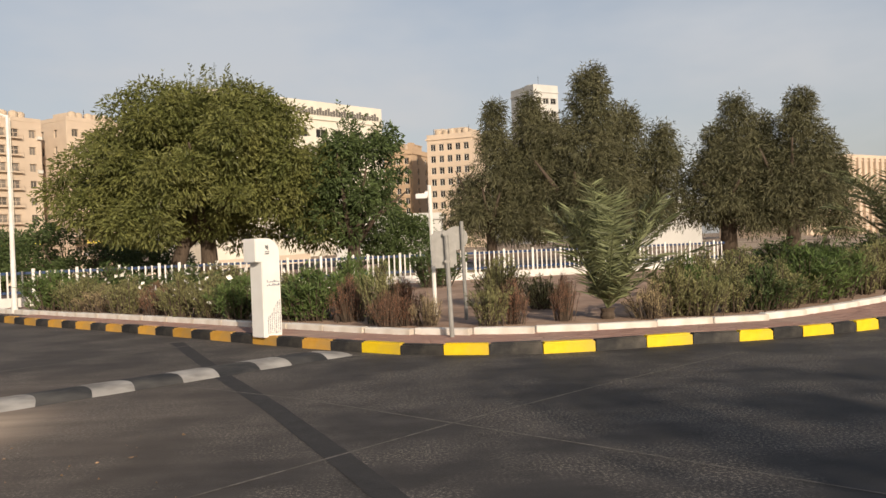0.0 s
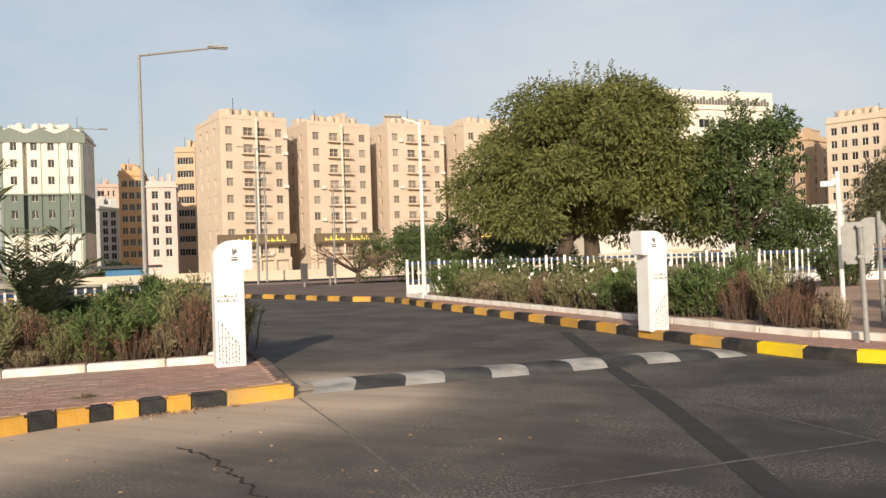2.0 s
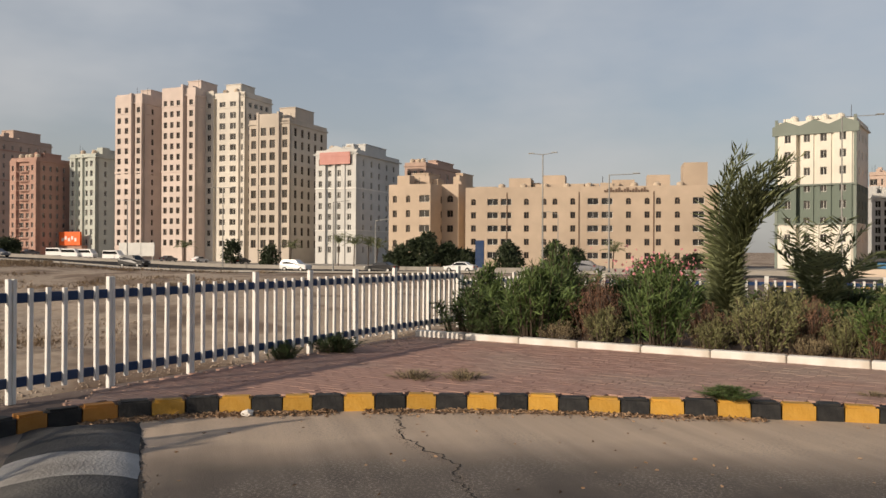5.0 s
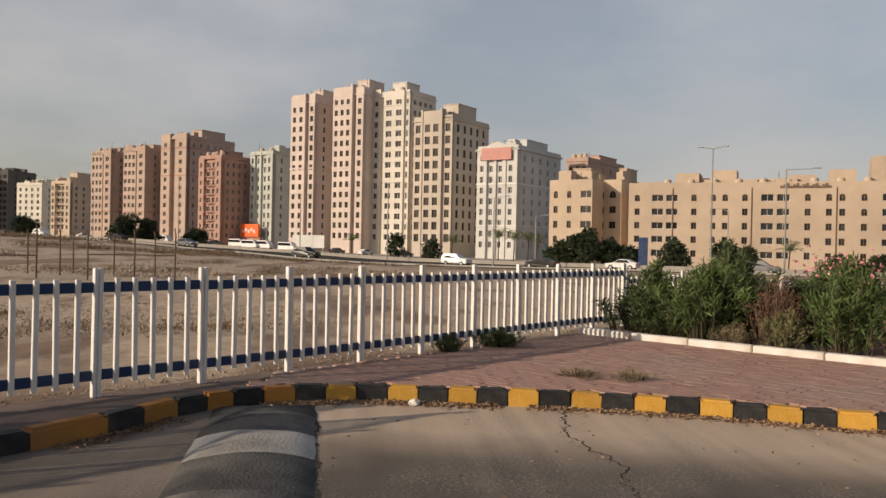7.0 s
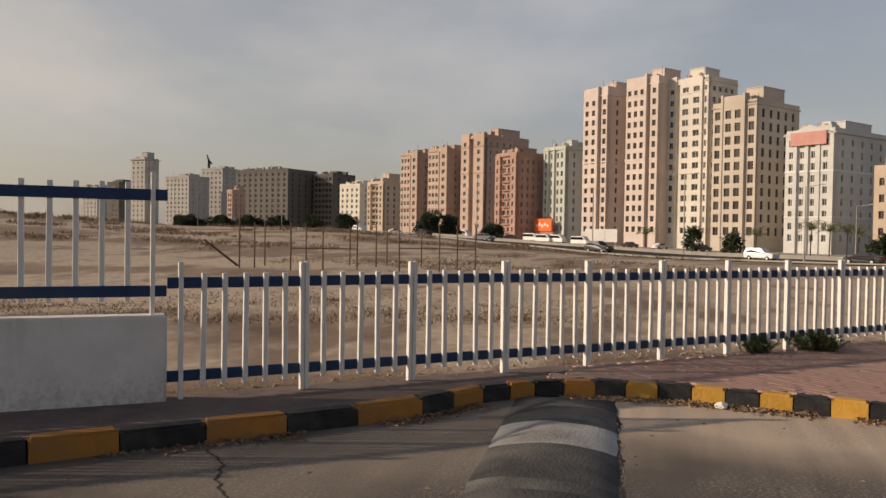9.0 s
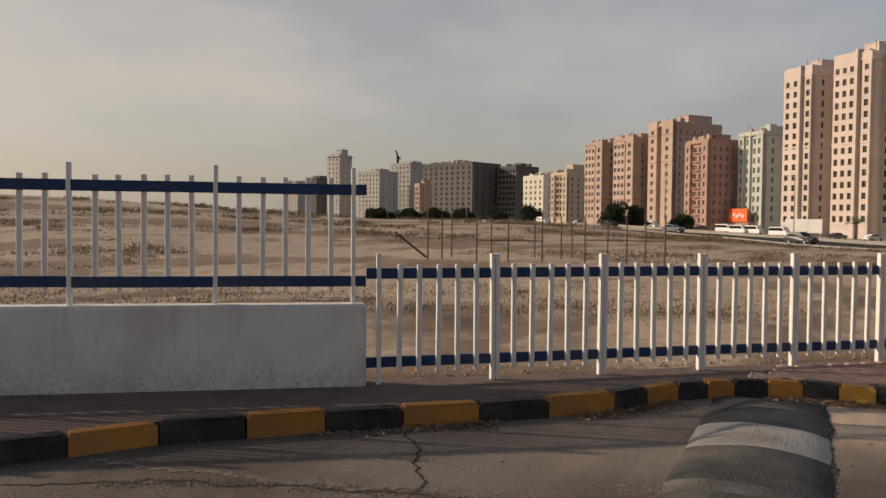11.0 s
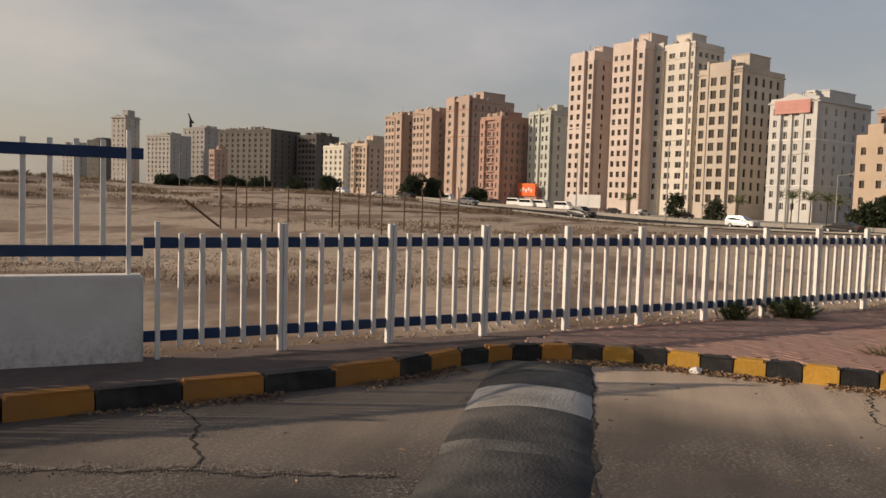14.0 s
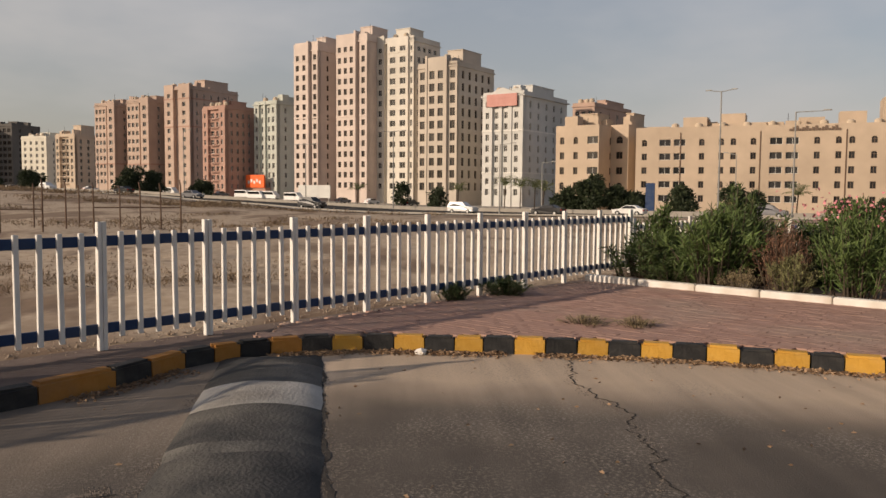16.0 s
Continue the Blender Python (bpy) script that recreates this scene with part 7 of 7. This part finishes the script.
# tower crane over the far blocks
ob = thing("tower_crane", "distant grey tower crane", "crane", pose(*at_bearing(122.3, 620, 1.5), rz=20))
bm = bmesh.new()
box(bm, -0.8, -0.8, 0, 0.8, 0.8, 50)
part("mast", bm, DARKMETAL, ob)
bm = bmesh.new()
tube(bm, [(-9, 0, 49), (0, 0, 50), (7, 0, 54)], [0.6, 0.8, 0.4], 5)
part("jib", bm, DARKMETAL, ob)

# ---- desert beyond the fence ----
for k, (b, dist, hh) in enumerate(((120.5, 31, 1.75), (119.5, 31.6, 1.55), (118.8, 33.5, 1.6), (117.1, 30, 1.6), (114.9, 30.4, 1.45), (113.0, 34, 1.5), (112.55, 30.2, 1.6), (111.2, 32.4, 1.55), (109.6, 31, 1.6), (108.0, 35, 1.5), (106.8, 30.6, 1.6), (105.5, 33, 1.6), (104.3, 30.2, 1.65),
                                   (116.0, 35, 1.5), (110.4, 36, 1.5))):
    x, y, _ = at_bearing(b, dist, 0)
    ob = thing("fence_post", "rusty bent-topped steel post in the desert", "post", pose(x, y, ground_z(x, y) - 0.05, 0, random.uniform(-2, 2), 30), "rusty fence posts")
    bm = bmesh.new()
    tube(bm, [(0, 0, 0), (0, 0, hh), (-0.14, 0, hh + 0.2)], [0.03, 0.026, 0.022], 6)
    part("post", bm, RUST, ob)
for b0, b1, dist, z in ((117.1, 112.55, 30.2, 0.95), (109.6, 104.3, 30.5, 1.0)):
    p0, p1 = Vector(at_bearing(b0, dist, z)), Vector(at_bearing(b1, dist, z))
    bm = bmesh.new()
    tube(bm, [p0, p1], [0.02, 0.02], 5)
    tagged(part("fence_rail", bm, RUST), "rusty steel rail between old fence posts", "rail")
ob = thing("broken_brace", "fallen rusty steel brace in the sand", "debris", pose(*at_bearing(121.6, 32, 0.1)))
bm = bmesh.new()
tube(bm, [(-1.0, 0.2, 0), (0.6, -0.4, 1.1)], [0.05, 0.04], 5)
part("post", bm, RUST, ob)

SCRUB = leafmat("scrub_brown", (0.15, 0.10, 0.06), (0.23, 0.165, 0.10), 0.1)
rs = np.random.default_rng(9)
at_, way_ = [], []
for k in range(2000):
    b = rs.uniform(86, 152)
    dist = 13 + 210 * rs.uniform() ** 1.8
    x, y, _ = at_bearing(b, dist, 0)
    if outside(x, y) < 1.5 or noise.noise((x * 0.07, y * 0.07, 4.0)) < 0.10 or (x - L0.x) * V.x + (y - L0.y) * V.y > -6:
        continue
    z, size = ground_z(x, y), rs.uniform(0.25, 1.0) * (0.35 + dist / 80)
    n = int(26 + 40 * size)
    q = rs.normal(size=(n, 3)) * np.array([size * 0.8, size * 0.8, size * 0.05]) + np.array([x, y, z + 0.08])
    at_.append(q)
    w = rs.normal(size=(n, 3)) * 0.8
    w[:, 2] = np.abs(w[:, 2]) + 0.3
    way_.append(w)
a3, w3 = np.concatenate(at_), np.concatenate(way_)
grow = np.clip(np.hypot(a3[:, 0], a3[:, 1]) / 70, 0.25, 2.0)
v, f = leaves(rs, a3, w3, 0.3 * grow, 0.06 * grow)
tagged(raw("desert_scrub", v.tolist(), f.tolist(), SCRUB), "low dry brown scrub scattered over the sand", "scrub", kind="stuff")
# pebbly strip along the fence foot
PEB = mat("pebble", (0.26, 0.20, 0.15), (0.36, 0.28, 0.21), scale=9, rough=0.9, island=0.25)
vs, fs = [], []
fdir = Vector((-0.7009, 0.7133))
for k in range(3200):
    s, o = rs.uniform(-0.2, 11.2), rs.uniform(-0.12, 1.5) * rs.uniform()
    p = Vector((-6.46, -4.52)) + fdir * s + Vector((-fdir.y, fdir.x)) * (0.06 + o)
    r = rs.uniform(0.006, 0.02) * (1.6 if k % 9 == 0 else 1.0)
    base = len(vs)
    z = max(0.122 if o < 0.02 else -1.0, ground_z(p.x, p.y)) - 0.002
    vs += [(p.x + r * math.cos(a) * rs.uniform(0.7, 1.2), p.y + r * math.sin(a) * rs.uniform(0.7, 1.2), z) for a in (0, 1.57, 3.14, 4.71)] + [(p.x, p.y, z + r * 0.8)]
    fs += [(base + i, base + (i + 1) % 4, base + 4) for i in range(4)]
tagged(raw("gravel", vs, fs, PEB), "loose tan gravel along the foot of the fence", "gravel", kind="stuff")
# far low trees on the desert horizon
for i, b in enumerate(np.linspace(131, 150, 12)):
    z = ground_z(*at_bearing(b, 900, 0)[:2])
    tree("far_tree", "hazy distant tree on the desert horizon", at_bearing(float(b), 900 + 40 * (i % 3), z), 400 + i, (7, 6, 4, 0.5, 0.2), lambda r: ball_clumps(r, 22, 16, 10, 1, 9 + (i % 4) * 2.0, 4), 4, (3.0, 1.2), 0.2, LEAF_OLIVE)

# ---- litter, weeds and stones by the kerb ----
LITTER = leafmat("leaf_litter", (0.20, 0.12, 0.07), (0.38, 0.26, 0.16), 0.1)
pts_a = along(line_a, 0.01)
at_, way_ = [], []
for _ in range(4600):
    i = int(rs.triangular(0.0, 0.55, 1.0) * 1500)
    p, a = pts_a[min(i, len(pts_a) - 1)]
    if noise.noise((p.x * 1.3, p.y * 1.3, 2.0)) < -0.12:
        continue
    o = abs(rs.normal()) * 0.09 + 0.01
    at_.append((p.x - math.sin(a) * o, p.y + math.cos(a) * o, 0.006 + rs.uniform(0, 0.015)))
    t = rs.uniform(0, 6.28)
    way_.append((math.cos(t), math.sin(t), rs.normal() * 0.2))
v, f = leaves(rs, np.array(at_), np.array(way_), 0.045, 0.022)
tagged(raw("leaf_litter", v.tolist(), f.tolist(), LITTER), "dry brown leaf litter gathered along the kerb", "leaf litter", kind="stuff")
at_ = np.stack([rs.uniform(-8.0, -1.5, 260), rs.uniform(-4.5, 7, 260), np.full(260, 0.008)], 1)
v, f = leaves(rs, at_, np.stack([rs.normal(size=260), rs.normal(size=260), np.zeros(260)], 1), 0.04, 0.02)
tagged(raw("scattered_litter", v.tolist(), f.tolist(), LITTER), "scattered dry leaves on the road", "leaf litter", kind="stuff")


def rock(x, y, z, r, material, label):
    bm = bmesh.new()
    bmesh.ops.create_icosphere(bm, subdivisions=2, radius=r)
    for q in bm.verts:
        q.co *= 1 + 0.35 * noise.noise(q.co * (2.2 / r) + Vector((x, y, 0)))
        q.co.z = q.co.z * 0.7 + r * 0.45
    ob = part("stone", bm, material)
    ob.location = (x, y, z)
    return tagged(ob, label, "stone")


rock(-8.36, 0.02, 0.0, 0.06, EDGING, "small white stone lying beside the kerb")
for x, y, r in ((-9.35, 8.1, 0.14), (-8.7, 8.75, 0.16), (-12.0, 5.0, 0.10), (-0.4, 16.2, 0.22), (-1.0, 16.6, 0.2)):
    rock(x, y, TOP + 0.04, r, CONCRETE if x < -2 else EDGING, "pale boulder among the shrubs")
bush("oleander", -7.25, 4.58, 0.12, 0.62, TOP, "creeping over the kerb")
bush("tan", -9.3, 1.9, 0.14, 0.7, TOP - 0.02, "growing from the paving")
bush("tan", -9.1, 2.45, 0.16, 0.6, TOP - 0.02, "growing from the paving")
bush("tan", -7.05, 6.18, 0.08, 0.35, TOP - 0.02, "growing from the paving")
# white flowers among the east shrubs
at_ = []
for _ in range(55):
    s = rs.uniform(0, 1)
    at_.append((-7.4 + 5.2 * s + rs.normal() * 0.35, 20.4 - 4.3 * s + rs.normal() * 0.35, TOP + rs.uniform(0.4, 1.05)))
v, f = leaves(rs, np.array(at_), rs.normal(size=(len(at_), 3)), 0.13, 0.11)
tagged(raw("white_blossom", v.tolist(), f.tolist(), PETAL), "white blossom clusters on the shrubs", "blossom", kind="stuff")

PINK = mat("petal_pink", (0.52, 0.17, 0.20), (0.62, 0.27, 0.28), rough=0.7, island=0.2)
at_ = rs.normal(size=(150, 3)) * np.array([0.55, 0.55, 0.13]) + np.array([-13.9, 7.9, TOP + 1.22])
v, f = leaves(rs, at_, rs.normal(size=(150, 3)), 0.07, 0.06)
tagged(raw("pink_blossom", v.tolist(), f.tolist(), PINK), "pink blossom clusters on a tall oleander", "blossom", kind="stuff")

# ---- paving blocks, last ----
def inside(poly, x, y):
    c = False
    for (x0, y0), (x1, y1) in zip(poly, poly[1:] + poly[:1]):
        if (y0 > y) != (y1 > y) and x < (x1 - x0) * (y - y0) / (y1 - y0) + x0:
            c = not c
    return c


def paving(parent, poly, angle, near, budget=290):
    xs, ys = [p[0] for p in poly], [p[1] for p in poly]
    ca, sa = math.cos(radians(angle)), math.sin(radians(angle))
    lx, ly, gap = 0.21, 0.105, 0.005
    cx, cy, R = sum(xs) / len(xs), sum(ys) / len(ys), 30.0
    bm = bmesh.new()
    box(bm, gap / 2, gap / 2, 0, lx - gap / 2, ly - gap / 2, 0.03)
    me = bpy.data.meshes.new("paver")
    bm.to_mesh(me)
    bm.free()
    me.materials.append(PAVER)
    vs, fs, made = [], [], 0
    ni, nj = int(R / lx), int(R / ly)
    for j in range(-nj, nj):
        for i in range(-ni, ni):
            u, w = i * lx + (lx / 2 if j % 2 else 0), j * ly
            x, y = cx + u * ca - w * sa, cy + u * sa + w * ca
            if not inside(poly, x + 0.1 * ca, y + 0.1 * sa):
                continue
            z = TOP - 0.03 + random.uniform(-0.0025, 0.0025)
            if made < budget and math.hypot(x - near[0], y - near[1]) < 1.45:
                link("paver", me, parent, pose(x, y, z, random.uniform(-0.6, 0.6), random.uniform(-0.6, 0.6), angle))
                made += 1
                continue
            b = len(vs)
            for dz in (0, 0.03):
                for du, dw in ((gap / 2, gap / 2), (lx - gap / 2, gap / 2), (lx - gap / 2, ly - gap / 2), (gap / 2, ly - gap / 2)):
                    vs.append((x + du * ca - dw * sa, y + du * sa + dw * ca, z + dz + (random.uniform(-0.001, 0.001) if dz else 0)))
            fs += [(b + 4, b + 5, b + 6, b + 7), (b, b + 1, b + 5, b + 4), (b + 1, b + 2, b + 6, b + 5), (b + 2, b + 3, b + 7, b + 6), (b + 3, b, b + 4, b + 7)]
    tagged(raw("paver_field", vs, fs, PAVER, parent), kind="stuff")


paving(pave_a, in_a[3:56] + [(-9.35, -1.55), (-13.75, 3.2), (-7.55, 8.6), (-6.85, 8.95), (-5.6, 7.55)], 43, (-8.9, 0.8))
paving(pave_b, [p for p in in_b if p[0] > -10.2 and p[0] < 14] + [(13.2, 17.9)] + [p for p in BED_B[::-1] if -9.8 < p[0] < 13], 0, (0.4, 12.2))
